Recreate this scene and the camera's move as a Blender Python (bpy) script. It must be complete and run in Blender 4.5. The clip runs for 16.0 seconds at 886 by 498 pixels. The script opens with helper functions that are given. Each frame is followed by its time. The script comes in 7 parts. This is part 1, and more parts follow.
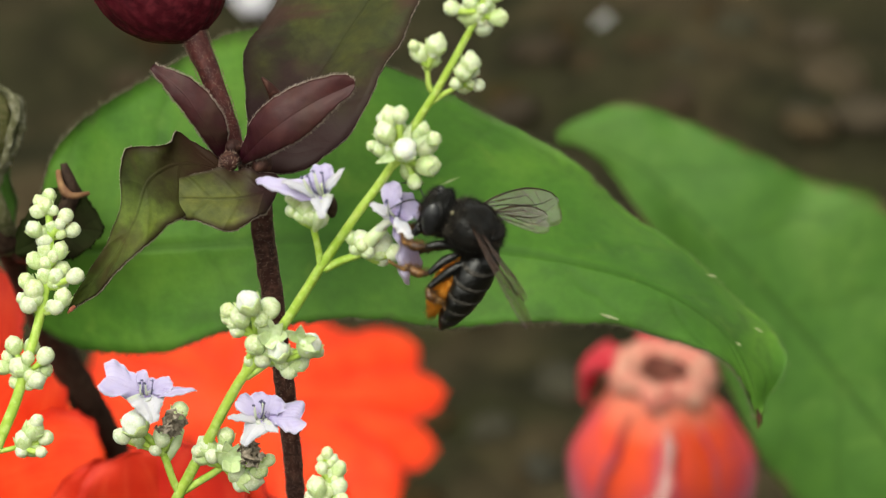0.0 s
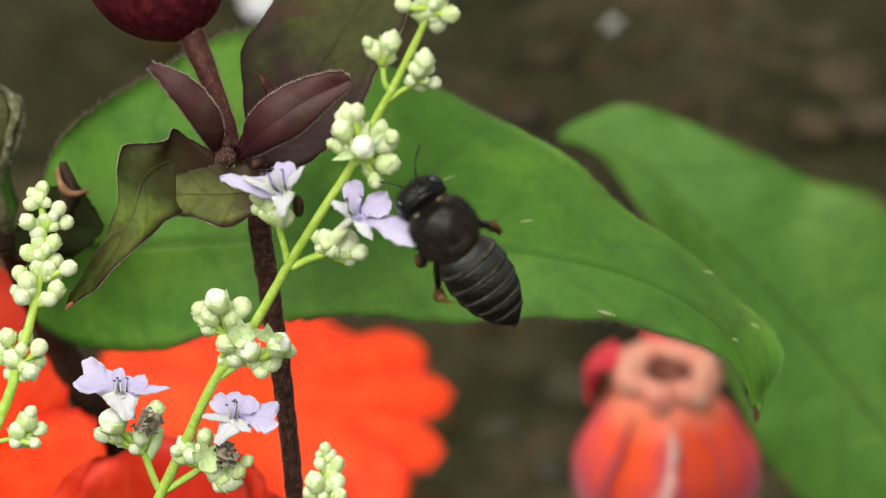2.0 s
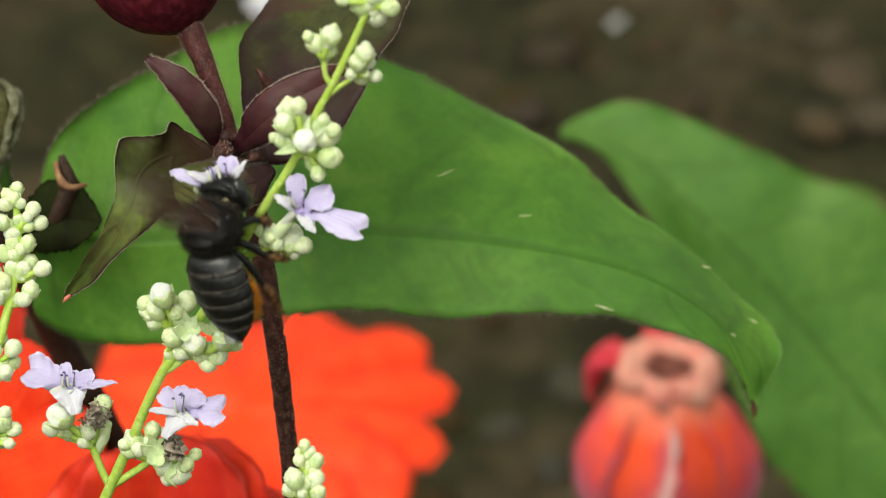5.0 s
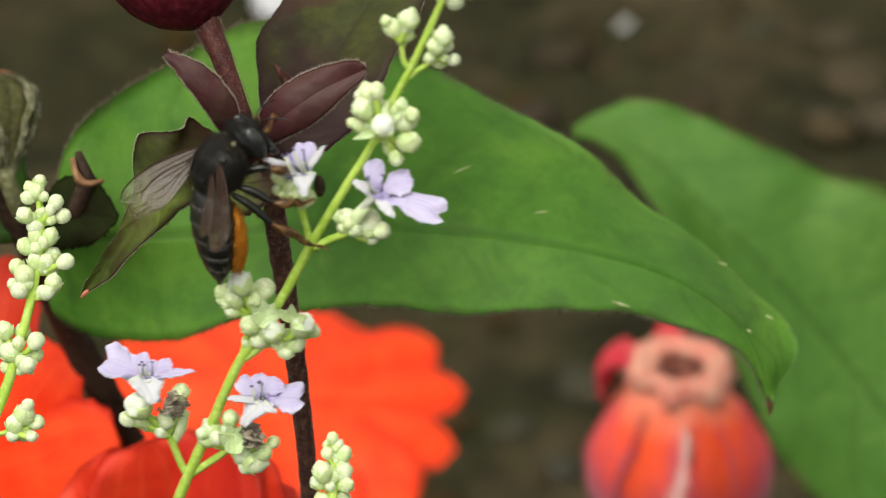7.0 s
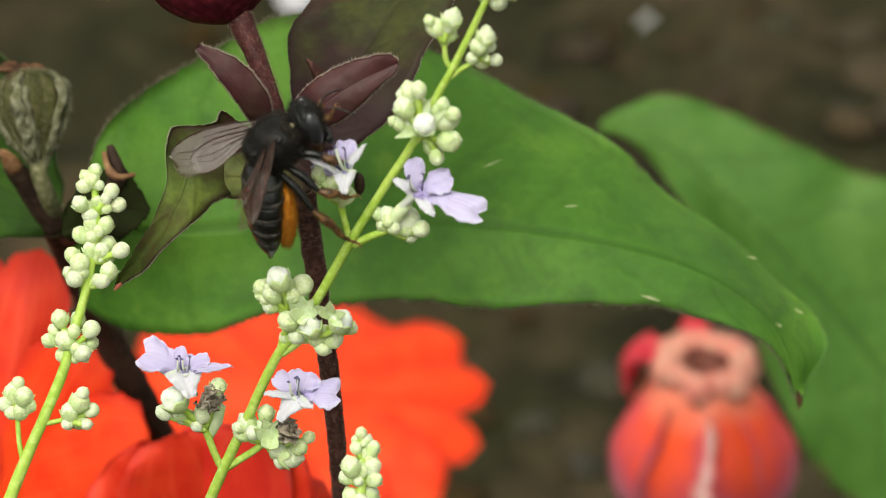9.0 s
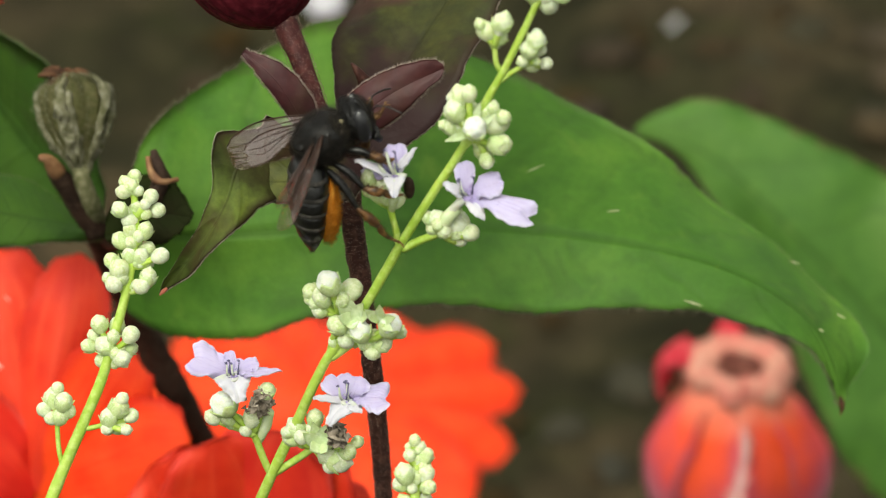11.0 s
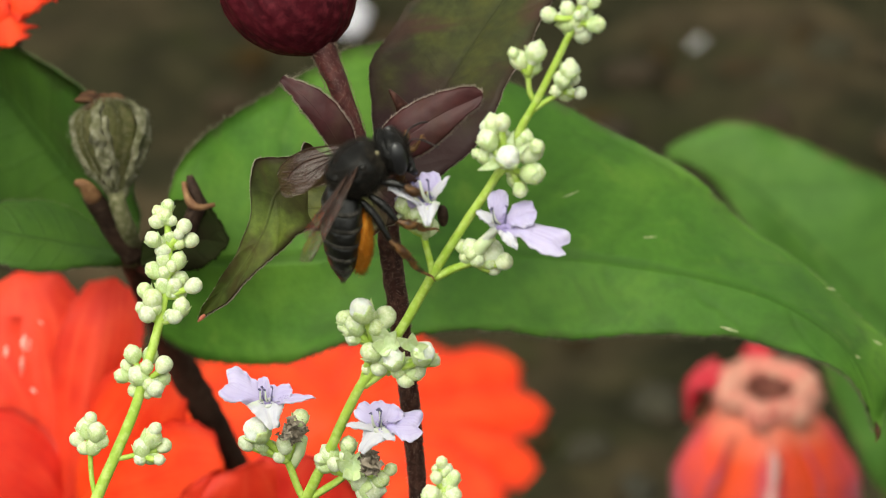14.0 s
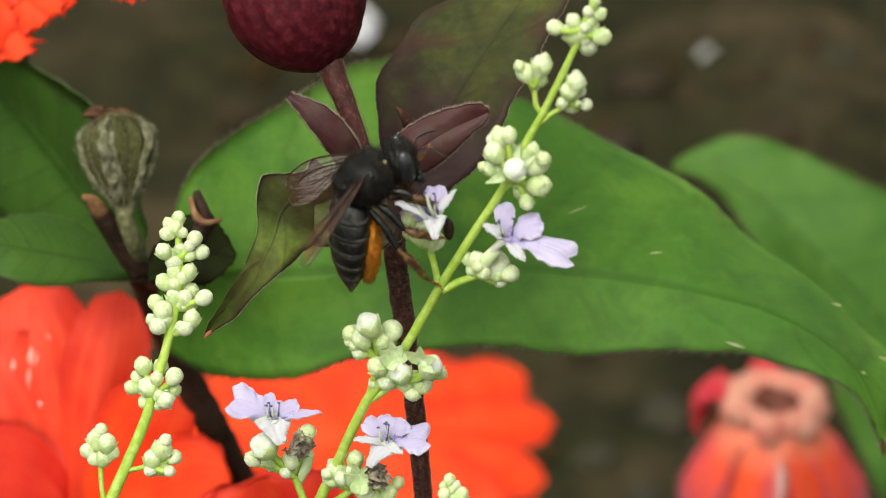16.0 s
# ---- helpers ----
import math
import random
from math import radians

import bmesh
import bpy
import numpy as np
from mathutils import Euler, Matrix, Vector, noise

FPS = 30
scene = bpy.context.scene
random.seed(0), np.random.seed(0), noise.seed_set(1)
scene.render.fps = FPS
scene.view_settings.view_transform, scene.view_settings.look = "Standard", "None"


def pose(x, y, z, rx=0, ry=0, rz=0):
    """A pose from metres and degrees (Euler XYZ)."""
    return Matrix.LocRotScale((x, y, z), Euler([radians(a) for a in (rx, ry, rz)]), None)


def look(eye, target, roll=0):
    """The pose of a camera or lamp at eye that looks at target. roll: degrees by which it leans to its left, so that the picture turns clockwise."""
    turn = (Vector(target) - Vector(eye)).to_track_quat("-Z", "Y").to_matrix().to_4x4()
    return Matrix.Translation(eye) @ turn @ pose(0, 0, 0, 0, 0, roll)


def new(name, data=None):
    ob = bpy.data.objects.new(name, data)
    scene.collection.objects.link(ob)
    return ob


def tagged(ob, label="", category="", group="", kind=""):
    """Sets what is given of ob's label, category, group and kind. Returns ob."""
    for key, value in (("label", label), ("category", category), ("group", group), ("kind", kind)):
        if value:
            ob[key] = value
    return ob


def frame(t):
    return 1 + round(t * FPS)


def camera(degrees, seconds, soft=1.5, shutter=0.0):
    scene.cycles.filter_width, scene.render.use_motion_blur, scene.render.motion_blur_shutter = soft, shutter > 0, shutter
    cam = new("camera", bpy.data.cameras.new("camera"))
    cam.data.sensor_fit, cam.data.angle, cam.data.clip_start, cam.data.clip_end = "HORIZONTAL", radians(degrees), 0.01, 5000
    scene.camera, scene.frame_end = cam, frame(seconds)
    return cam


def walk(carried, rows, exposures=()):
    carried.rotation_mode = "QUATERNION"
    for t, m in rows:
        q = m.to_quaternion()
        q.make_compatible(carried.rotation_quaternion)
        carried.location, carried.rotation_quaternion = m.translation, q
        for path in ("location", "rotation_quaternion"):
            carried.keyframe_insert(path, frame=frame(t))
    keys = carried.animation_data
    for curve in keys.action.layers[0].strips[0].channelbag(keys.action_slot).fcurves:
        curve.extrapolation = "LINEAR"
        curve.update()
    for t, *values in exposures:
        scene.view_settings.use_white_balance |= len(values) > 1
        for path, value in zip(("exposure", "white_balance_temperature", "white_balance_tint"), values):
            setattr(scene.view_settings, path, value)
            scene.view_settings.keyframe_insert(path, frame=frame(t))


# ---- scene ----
cam = camera(15, 16.0, soft=0.45, shutter=1.0)
cam.data.dof.use_dof = True
cam.data.dof.focus_distance = 0.28
cam.data.dof.aperture_fstop = 36
cam.data.dof.aperture_blades = 4
cam.data.dof.aperture_rotation = radians(45)
PATH = [
    (0, pose(0.00000, 0.00000, 0.40200, 60.0000, 0.0000, -0.0000)),
    (0.5, pose(0.00065, -0.00053, 0.40197, 60.0707, 0.2345, -0.0335)),
    (1, pose(0.00108, -0.00078, 0.40179, 60.1107, 0.2341, 0.0427)),
    (1.5, pose(0.00144, -0.00163, 0.40177, 60.1623, 0.2287, 0.1154)),
    (2, pose(0.00165, -0.00168, 0.40185, 60.1288, 0.2672, 0.1540)),
    (2.5, pose(0.00178, -0.00122, 0.40221, 59.9984, 0.1341, 0.2733)),
    (3, pose(0.00179, -0.00109, 0.40221, 59.9840, 0.1069, 0.2941)),
    (3.5, pose(0.00255, -0.00182, 0.40221, 60.0299, 0.1855, 0.3255)),
    (4, pose(0.00274, -0.00165, 0.40196, 60.0511, 0.2052, 0.3286)),
    (6.5, pose(0.00150, -0.00290, 0.40101, 60.2678, 0.2112, 0.3072)),
    (7, pose(0.00125, -0.00263, 0.40091, 60.2108, 0.2357, 0.3722)),
    (7.5, pose(0.00092, -0.00254, 0.40089, 60.1143, 0.1794, 0.5252)),
    (8, pose(0.00065, -0.00268, 0.40110, 60.0941, 0.2307, 0.5149)),
    (8.5, pose(0.00010, -0.00298, 0.40120, 60.0979, 0.2349, 0.5957)),
    (9, pose(0.00006, -0.00343, 0.40111, 60.1481, 0.3215, 0.6628)),
    (11.5, pose(-0.00240, -0.00351, 0.40135, 60.2297, 0.4607, 1.0363)),
    (12, pose(-0.00267, -0.00325, 0.40129, 60.2741, 0.4751, 1.0807)),
    (12.5, pose(-0.00314, -0.00309, 0.40173, 60.3129, 0.5024, 1.1750)),
    (13, pose(-0.00321, -0.00304, 0.40206, 60.3267, 0.4486, 1.2703)),
    (13.5, pose(-0.00378, -0.00287, 0.40226, 60.3964, 0.4701, 1.2542)),
    (14, pose(-0.00385, -0.00288, 0.40206, 60.4701, 0.5214, 1.2578)),
    (14.5, pose(-0.00420, -0.00263, 0.40228, 60.4968, 0.4684, 1.2946)),
    (15, pose(-0.00424, -0.00286, 0.40232, 60.5520, 0.5667, 1.2886)),
    (15.5, pose(-0.00390, -0.00291, 0.40289, 60.5350, 0.5294, 1.3754)),
    (16, pose(-0.00365, -0.00272, 0.40302, 60.5644, 0.5171, 1.4288)),
]
walk(cam, PATH, [(0, 0.6, 7000, 1), (16, 0.6, 7000, 1)])

# ---- light: a soft overcast noon over a flower bed ----
world = bpy.data.worlds.new("overcast_sky")
scene.world = world
world.use_nodes = True
sky = world.node_tree.nodes.new("ShaderNodeTexSky")
sky.sky_type = "NISHITA"
sky.sun_disc = False
sky.sun_elevation, sky.sun_rotation = radians(58), radians(205)
sky.air_density, sky.dust_density = 1.0, 4.0
world.node_tree.nodes["Background"].inputs[1].default_value = 0.135
haze = world.node_tree.nodes.new("ShaderNodeHueSaturation")
haze.inputs["Saturation"].default_value = 0.05
world.node_tree.links.new(sky.outputs[0], haze.inputs["Color"])
world.node_tree.links.new(haze.outputs[0], world.node_tree.nodes["Background"].inputs[0])
sun = new("sun", bpy.data.lights.new("sun", "SUN"))
sun.data.energy, sun.data.angle, sun.data.color = 1.15, radians(50), (1.0, 0.96, 0.88)
sun.matrix_basis = look((-0.4, -0.8, 2.0), (0, 0.1, 0.3))

# ---- the plan: a sloping line of sight, millimetres right, up and along it ----
SLOPE = radians(30)
EYE = Vector((0, 0, 0.402))
RIGHT = Vector((1, 0, 0))
ALONG = Vector((0, math.cos(SLOPE), -math.sin(SLOPE)))
UP = Vector((0, math.sin(SLOPE), math.cos(SLOPE)))
TILT = Matrix((RIGHT, UP, -ALONG)).transposed()
MM = 0.001


def G(p):
    """World place of (right, up, along) in millimetres."""
    return EYE + MM * (p[0] * RIGHT + p[1] * UP + p[2] * ALONG)


def GS(ps):
    return [G(p) for p in ps]


def spot(u, v, d, turn=0.0):
    """Pose in the sloping plan, turned about the line of sight by degrees."""
    return Matrix.Translation(G((u, v, d))) @ TILT.to_4x4() @ pose(0, 0, 0, 0, 0, turn)


def bee_pose(u, v, d, heading, pitch, roll):
    """Head up the picture plane at heading 0, leaning right for more; pitch lifts the head towards the eye; roll turns the back."""
    return spot(u, v, d) @ pose(0, 0, 0, 0, 0, 90 - heading) @ pose(0, 0, 0, 0, -pitch, 0) @ pose(0, 0, 0, roll, 0, 0)


# ---- materials ----
def shader(name, rough=0.5, metal=0.0, spec=0.5, sss=0.0, coat=0.0):
    m = bpy.data.materials.new(name)
    m.use_nodes = True
    b = m.node_tree.nodes["Principled BSDF"]
    b.inputs["Roughness"].default_value = rough
    b.inputs["Metallic"].default_value = metal
    b.inputs["Specular IOR Level"].default_value = spec
    b.inputs["Coat Weight"].default_value = coat
    if sss:
        b.inputs["Subsurface Weight"].default_value = sss
        b.inputs["Subsurface Radius"].default_value = (1.0, 0.7, 0.4)
        b.inputs["Subsurface Scale"].default_value = 0.0008
    return m, m.node_tree.nodes, m.node_tree.links, b


def ramp(nodes, stops):
    r = nodes.new("ShaderNodeValToRGB")
    els = r.color_ramp.elements
    while len(els) < len(stops):
        els.new(0.5)
    for e, (p, c) in zip(els, stops):
        e.position, e.color = p, (*c, 1)
    return r


def noise_tex(nodes, links, scale, detail=4.0, distortion=0.0, vec=None, rough=0.55):
    n = nodes.new("ShaderNodeTexNoise")
    n.inputs["Scale"].default_value = scale
    n.inputs["Detail"].default_value = detail
    n.inputs["Roughness"].default_value = rough
    n.inputs["Distortion"].default_value = distortion
    if vec is None:
        t = nodes.new("ShaderNodeTexCoord")
        vec = t.outputs["Object"]
    links.new(vec, n.inputs["Vector"])
    return n


def bump(nodes, links, b, height, strength, dist):
    bm_ = nodes.new("ShaderNodeBump")
    bm_.inputs["Strength"].default_value = strength
    bm_.inputs["Distance"].default_value = dist
    links.new(height, bm_.inputs["Height"])
    links.new(bm_.outputs[0], b.inputs["Normal"])


def mix(nodes, links, fac, a, c, mode="MIX"):
    m = nodes.new("ShaderNodeMix")
    m.data_type, m.blend_type = "RGBA", mode
    for sock, val in ((m.inputs[0], fac), (m.inputs[6], a), (m.inputs[7], c)):
        if isinstance(val, (int, float)):
            sock.default_value = val
        elif isinstance(val, tuple):
            sock.default_value = (*val, 1)
        else:
            links.new(val, sock)
    return m.outputs[2]


def math_node(nodes, links, op, a, c=None):
    m = nodes.new("ShaderNodeMath")
    m.operation = op
    for sock, val in ((m.inputs[0], a), (m.inputs[1], c)):
        if val is None:
            continue
        if isinstance(val, (int, float)):
            sock.default_value = val
        else:
            links.new(val, sock)
    return m.outputs[0]


def mottled(name, c1, c2, c3, big, fine, rough=0.5, spec=0.5, sss=0.0, relief=0.3, depth=0.0001, vary=0.0, metal=0.0, coat=0.0):
    """Two scales of mottling over three colours, with a fine relief."""
    m, nodes, links, b = shader(name, rough, metal, spec, sss, coat)
    n1 = noise_tex(nodes, links, big, 3, 0.3)
    n2 = noise_tex(nodes, links, fine, 5)
    r1 = ramp(nodes, [(0.35, c1), (0.62, c2)])
    links.new(n1.outputs["Fac"], r1.inputs[0])
    r2 = ramp(nodes, [(0.45, (0, 0, 0)), (0.75, (1, 1, 1))])
    links.new(n2.outputs["Fac"], r2.inputs[0])
    col = mix(nodes, links, r2.outputs[0], r1.outputs[0], c3)
    if vary:
        info = nodes.new("ShaderNodeObjectInfo")
        v = nodes.new("ShaderNodeMapRange")
        v.inputs["To Min"].default_value, v.inputs["To Max"].default_value = 1 - vary, 1 + vary
        links.new(info.outputs["Random"], v.inputs["Value"])
        hsv = nodes.new("ShaderNodeHueSaturation")
        links.new(v.outputs[0], hsv.inputs["Saturation"])
        links.new(col, hsv.inputs["Color"])
        col = hsv.outputs[0]
    links.new(col, b.inputs["Base Color"])
    bump(nodes, links, b, n2.outputs["Fac"], relief, depth)
    return m


def leaf_material(name, c_dark, c_mid, c_light, blotch=None, blotch_at=(0.5, 0.62), veins=9.0, slant=2.2, rough=0.55, vein_dark=0.3, sss=0.0, spec=0.16, foot=None, foot_at=(0.2, 0.5), margin=None, fleck=None, margin_at=(0.4, 0.5), grain=0.07):
    """Leaf blade: midrib and side veins run on the blade's own u, v; mottling at three scales; foot colours the blade's base."""
    m, nodes, links, b = shader(name, rough, 0.0, spec, sss)
    uv = nodes.new("ShaderNodeUVMap")
    sep = nodes.new("ShaderNodeSeparateXYZ")
    links.new(uv.outputs[0], sep.inputs[0])
    wob = noise_tex(nodes, links, 90, 3)
    across = math_node(nodes, links, "ABSOLUTE", math_node(nodes, links, "SUBTRACT", sep.outputs[1], 0.5))
    run = math_node(nodes, links, "SUBTRACT", math_node(nodes, links, "MULTIPLY", sep.outputs[0], veins), math_node(nodes, links, "MULTIPLY", across, slant))
    run = math_node(nodes, links, "ADD", run, math_node(nodes, links, "MULTIPLY", wob.outputs["Fac"], 0.9))
    saw = math_node(nodes, links, "ABSOLUTE", math_node(nodes, links, "SUBTRACT", math_node(nodes, links, "FRACT", run), 0.5))
    side = ramp(nodes, [(0.0, (0.5, 0.5, 0.5)), (0.12, (0, 0, 0))])
    links.new(saw, side.inputs[0])
    rib = ramp(nodes, [(0.0, (1, 1, 1)), (0.008, (1, 1, 1)), (0.03, (0, 0, 0))])
    links.new(across, rib.inputs[0])
    vein = mix(nodes, links, 1.0, side.outputs[0], rib.outputs[0], "LIGHTEN")
    n1 = noise_tex(nodes, links, 60, 4, 0.5)
    n4 = noise_tex(nodes, links, 320, 4, 0.2)
    n2 = noise_tex(nodes, links, 1300, 4)
    r1 = ramp(nodes, [(0.3, c_dark), (0.5, c_mid), (0.72, c_light)])
    links.new(n1.outputs["Fac"], r1.inputs[0])
    r4 = ramp(nodes, [(0.32, (1 - 1.6 * grain, 1 - 1.4 * grain, 1 - 1.2 * grain)), (0.5, (1, 1, 1)), (0.72, (1 + 1.6 * grain, 1 + grain, 1.0))])
    links.new(n4.outputs["Fac"], r4.inputs[0])
    r2 = ramp(nodes, [(0.3, (1 - grain, 1 - grain, 1 - grain)), (0.7, (1 + grain, 1 + 0.9 * grain, 1 + 0.7 * grain))])
    links.new(n2.outputs["Fac"], r2.inputs[0])
    col = mix(nodes, links, 1.0, r1.outputs[0], r4.outputs[0], "MULTIPLY")
    col = mix(nodes, links, 1.0, col, r2.outputs[0], "MULTIPLY")
    vf = math_node(nodes, links, "MULTIPLY", vein, vein_dark)
    col = mix(nodes, links, vf, col, tuple(0.6 * k for k in c_dark))
    if blotch:
        n3 = noise_tex(nodes, links, 110, 4, 0.8)
        r3 = ramp(nodes, [(blotch_at[0], (0, 0, 0)), (blotch_at[1], (1, 1, 1))])
        links.new(n3.outputs["Fac"], r3.inputs[0])
        col = mix(nodes, links, r3.outputs[0], col, blotch)
    if fleck:
        n6 = noise_tex(nodes, links, 240, 3, 0.4)
        r6 = ramp(nodes, [(0.6, (0, 0, 0)), (0.76, (0.5, 0.5, 0.5))])
        links.new(n6.outputs["Fac"], r6.inputs[0])
        col = mix(nodes, links, r6.outputs[0], col, fleck)
    if margin:
        r7 = ramp(nodes, [(margin_at[0], (0, 0, 0)), (margin_at[1], (0.85, 0.85, 0.85))])
        links.new(math_node(nodes, links, "ADD", across, math_node(nodes, links, "MULTIPLY", math_node(nodes, links, "SUBTRACT", n4.outputs["Fac"], 0.5), 0.22)), r7.inputs[0])
        col = mix(nodes, links, r7.outputs[0], col, margin)
    if foot:
        at = math_node(nodes, links, "ADD", sep.outputs[0], math_node(nodes, links, "MULTIPLY", math_node(nodes, links, "SUBTRACT", n4.outputs["Fac"], 0.5), 0.5))
        r5 = ramp(nodes, [(foot_at[0], (1, 1, 1)), (foot_at[1], (0, 0, 0))])
        links.new(at, r5.inputs[0])
        col = mix(nodes, links, r5.outputs[0], col, foot)
    links.new(col, b.inputs["Base Color"])
    h = math_node(nodes, links, "SUBTRACT", math_node(nodes, links, "ADD", math_node(nodes, links, "MULTIPLY", n2.outputs["Fac"], 0.5), n4.outputs["Fac"]), math_node(nodes, links, "MULTIPLY", vein, min(1.0, 2.5 * vein_dark)))
    bump(nodes, links, b, h, 0.4, 0.0003)
    return m


def petal_material(name, c1, c2, streak, edge, foot, foot_at, lines=26.0, spec=0.2, sss=0.0, edge_at=(0.36, 0.52)):
    """Petal: fine streaks along it, another tone at its margin and at its foot."""
    m, nodes, links, b = shader(name, 0.55, 0.0, spec, sss)
    uv = nodes.new("ShaderNodeUVMap")
    sep = nodes.new("ShaderNodeSeparateXYZ")
    links.new(uv.outputs[0], sep.inputs[0])
    info = nodes.new("ShaderNodeObjectInfo")
    com = nodes.new("ShaderNodeCombineXYZ")
    links.new(math_node(nodes, links, "MULTIPLY", sep.outputs[0], 2.2), com.inputs[0])
    links.new(math_node(nodes, links, "MULTIPLY", sep.outputs[1], lines), com.inputs[1])
    links.new(math_node(nodes, links, "MULTIPLY", info.outputs["Random"], 40.0), com.inputs[2])
    n1 = noise_tex(nodes, links, 1.0, 4, 0.4, com.outputs[0])
    n2 = noise_tex(nodes, links, 260, 5)
    r0 = ramp(nodes, [(0.35, c1), (0.65, c2)])
    links.new(n2.outputs["Fac"], r0.inputs[0])
    r1 = ramp(nodes, [(0.5, (0, 0, 0)), (0.78, (0.75, 0.75, 0.75))])
    links.new(n1.outputs["Fac"], r1.inputs[0])
    col = mix(nodes, links, r1.outputs[0], r0.outputs[0], streak)
    across = math_node(nodes, links, "ABSOLUTE", math_node(nodes, links, "SUBTRACT", sep.outputs[1], 0.5))
    fe = math_node(nodes, links, "ADD", across, math_node(nodes, links, "MULTIPLY", math_node(nodes, links, "SUBTRACT", n2.outputs["Fac"], 0.5), 0.25))
    r2 = ramp(nodes, [(edge_at[0], (0, 0, 0)), (edge_at[1], (0.8, 0.8, 0.8))])
    links.new(fe, r2.inputs[0])
    col = mix(nodes, links, r2.outputs[0], col, edge)
    ff = math_node(nodes, links, "ADD", sep.outputs[0], math_node(nodes, links, "MULTIPLY", math_node(nodes, links, "SUBTRACT", n1.outputs["Fac"], 0.5), 0.7))
    r3 = ramp(nodes, [(foot_at[0], (1, 1, 1)), (foot_at[1], (0, 0, 0))])
    links.new(ff, r3.inputs[0])
    col = mix(nodes, links, r3.outputs[0], col, foot)
    links.new(col, b.inputs["Base Color"])
    h = math_node(nodes, links, "ADD", n1.outputs["Fac"], math_node(nodes, links, "MULTIPLY", n2.outputs["Fac"], 0.6))
    bump(nodes, links, b, h, 0.35, 0.0002)
    return m


LEAF = leaf_material("leaf_green", (0.034, 0.1, 0.013), (0.06, 0.152, 0.018), (0.104, 0.214, 0.027), (0.036, 0.086, 0.014), (0.56, 0.74), vein_dark=0.42, fleck=(0.12, 0.215, 0.03), margin=(0.06, 0.085, 0.028), margin_at=(0.475, 0.54))
LEAF_FAR = leaf_material("leaf_soft_green", (0.042, 0.112, 0.016), (0.056, 0.136, 0.021), (0.075, 0.158, 0.028), veins=6.0, vein_dark=0.55, fleck=(0.12, 0.215, 0.04), margin=(0.1, 0.085, 0.04), margin_at=(0.46, 0.53))
# foot: purple flush of the base, darkened further as shade from the bracts
OLIVE = leaf_material("leaf_dark_olive", (0.02, 0.023, 0.006), (0.044, 0.05, 0.011), (0.095, 0.112, 0.022), (0.046, 0.022, 0.013), (0.5, 0.64), 5, 1.6, 0.6, 0.35, 0.0, 0.22, (0.02, 0.006, 0.006), (0.22, 0.55), (0.028, 0.014, 0.008), (0.1, 0.1, 0.03), grain=0.24)
# near-black leaf tone: shade beside the curled bract, put into colour
LEAF_SHADOW = leaf_material("leaf_shadow_dark", (0.005, 0.006, 0.002), (0.009, 0.012, 0.003), (0.018, 0.025, 0.006), (0.013, 0.009, 0.005), (0.5, 0.7), 5, 1.6, 0.8, 0.3, 0.0, 0.06)
# the plant's leaf green darkened: shade on its two left leaves painted in
LEAF_SHADED = leaf_material("leaf_shaded_green", (0.024, 0.06, 0.01), (0.038, 0.09, 0.013), (0.058, 0.125, 0.018), (0.03, 0.05, 0.012), (0.55, 0.72), vein_dark=0.35)
OLIVE_GREEN = leaf_material("leaf_olive_green", (0.015, 0.02, 0.005), (0.034, 0.046, 0.009), (0.084, 0.118, 0.021), (0.036, 0.022, 0.009), (0.53, 0.7), 5, 1.6, 0.65, 0.3, 0.0, 0.14, (0.026, 0.012, 0.006), (0.15, 0.48), (0.022, 0.009, 0.007), (0.12, 0.15, 0.03), grain=0.22)
PURPLE = leaf_material("bract_purple", (0.024, 0.007, 0.008), (0.044, 0.012, 0.014), (0.078, 0.03, 0.027), (0.062, 0.042, 0.026), (0.46, 0.64), 2, 0.6, 0.5, 0.12, 0.0, 0.26, (0.03, 0.003, 0.009), (0.1, 0.5), grain=0.16)
STEM_DARK = mottled("stem_maroon", (0.02, 0.006, 0.005), (0.038, 0.011, 0.008), (0.11, 0.05, 0.036), 420, 1500, 0.65, 0.25, relief=0.9)
STEM_RED = mottled("stem_red_brown", (0.03, 0.004, 0.005), (0.056, 0.008, 0.008), (0.105, 0.03, 0.024), 420, 1500, 0.55, 0.3, relief=0.9)
STEM_BROWN = mottled("stem_brown", (0.02, 0.011, 0.008), (0.036, 0.019, 0.013), (0.065, 0.04, 0.027), 250, 1500, 0.7, 0.15, relief=0.5)
HAIR = mottled("pale_bristle", (0.22, 0.17, 0.14), (0.32, 0.26, 0.22), (0.42, 0.35, 0.3), 300, 900, 0.5)
HAIR_DULL = mottled("dull_bristle", (0.13, 0.08, 0.065), (0.22, 0.15, 0.12), (0.34, 0.26, 0.21), 300, 900, 0.6, 0.2)
BLEACH = mottled("petal_bleached", (0.75, 0.4, 0.33), (0.8, 0.55, 0.48), (0.82, 0.66, 0.6), 500, 1500, 0.6, 0.2)
HAIR_GREEN = mottled("olive_bristle", (0.09, 0.09, 0.05), (0.14, 0.14, 0.085), (0.22, 0.2, 0.14), 300, 900, 0.6, 0.2)
BUD_RED = mottled("bud_dark_red", (0.03, 0.002, 0.005), (0.06, 0.004, 0.009), (0.115, 0.014, 0.022), 420, 1300, 0.6, 0.13, relief=0.7)
LIME = mottled("stem_lime", (0.28, 0.43, 0.05), (0.38, 0.53, 0.085), (0.52, 0.64, 0.2), 200, 1500, 0.5, 0.3, sss=0.15, relief=0.2)
BUD_PALE = mottled("bud_pale_green", (0.45, 0.54, 0.26), (0.61, 0.67, 0.42), (0.73, 0.76, 0.62), 1.1, 5.0, 0.6, 0.3, sss=0.2, relief=0.25, vary=0.25)
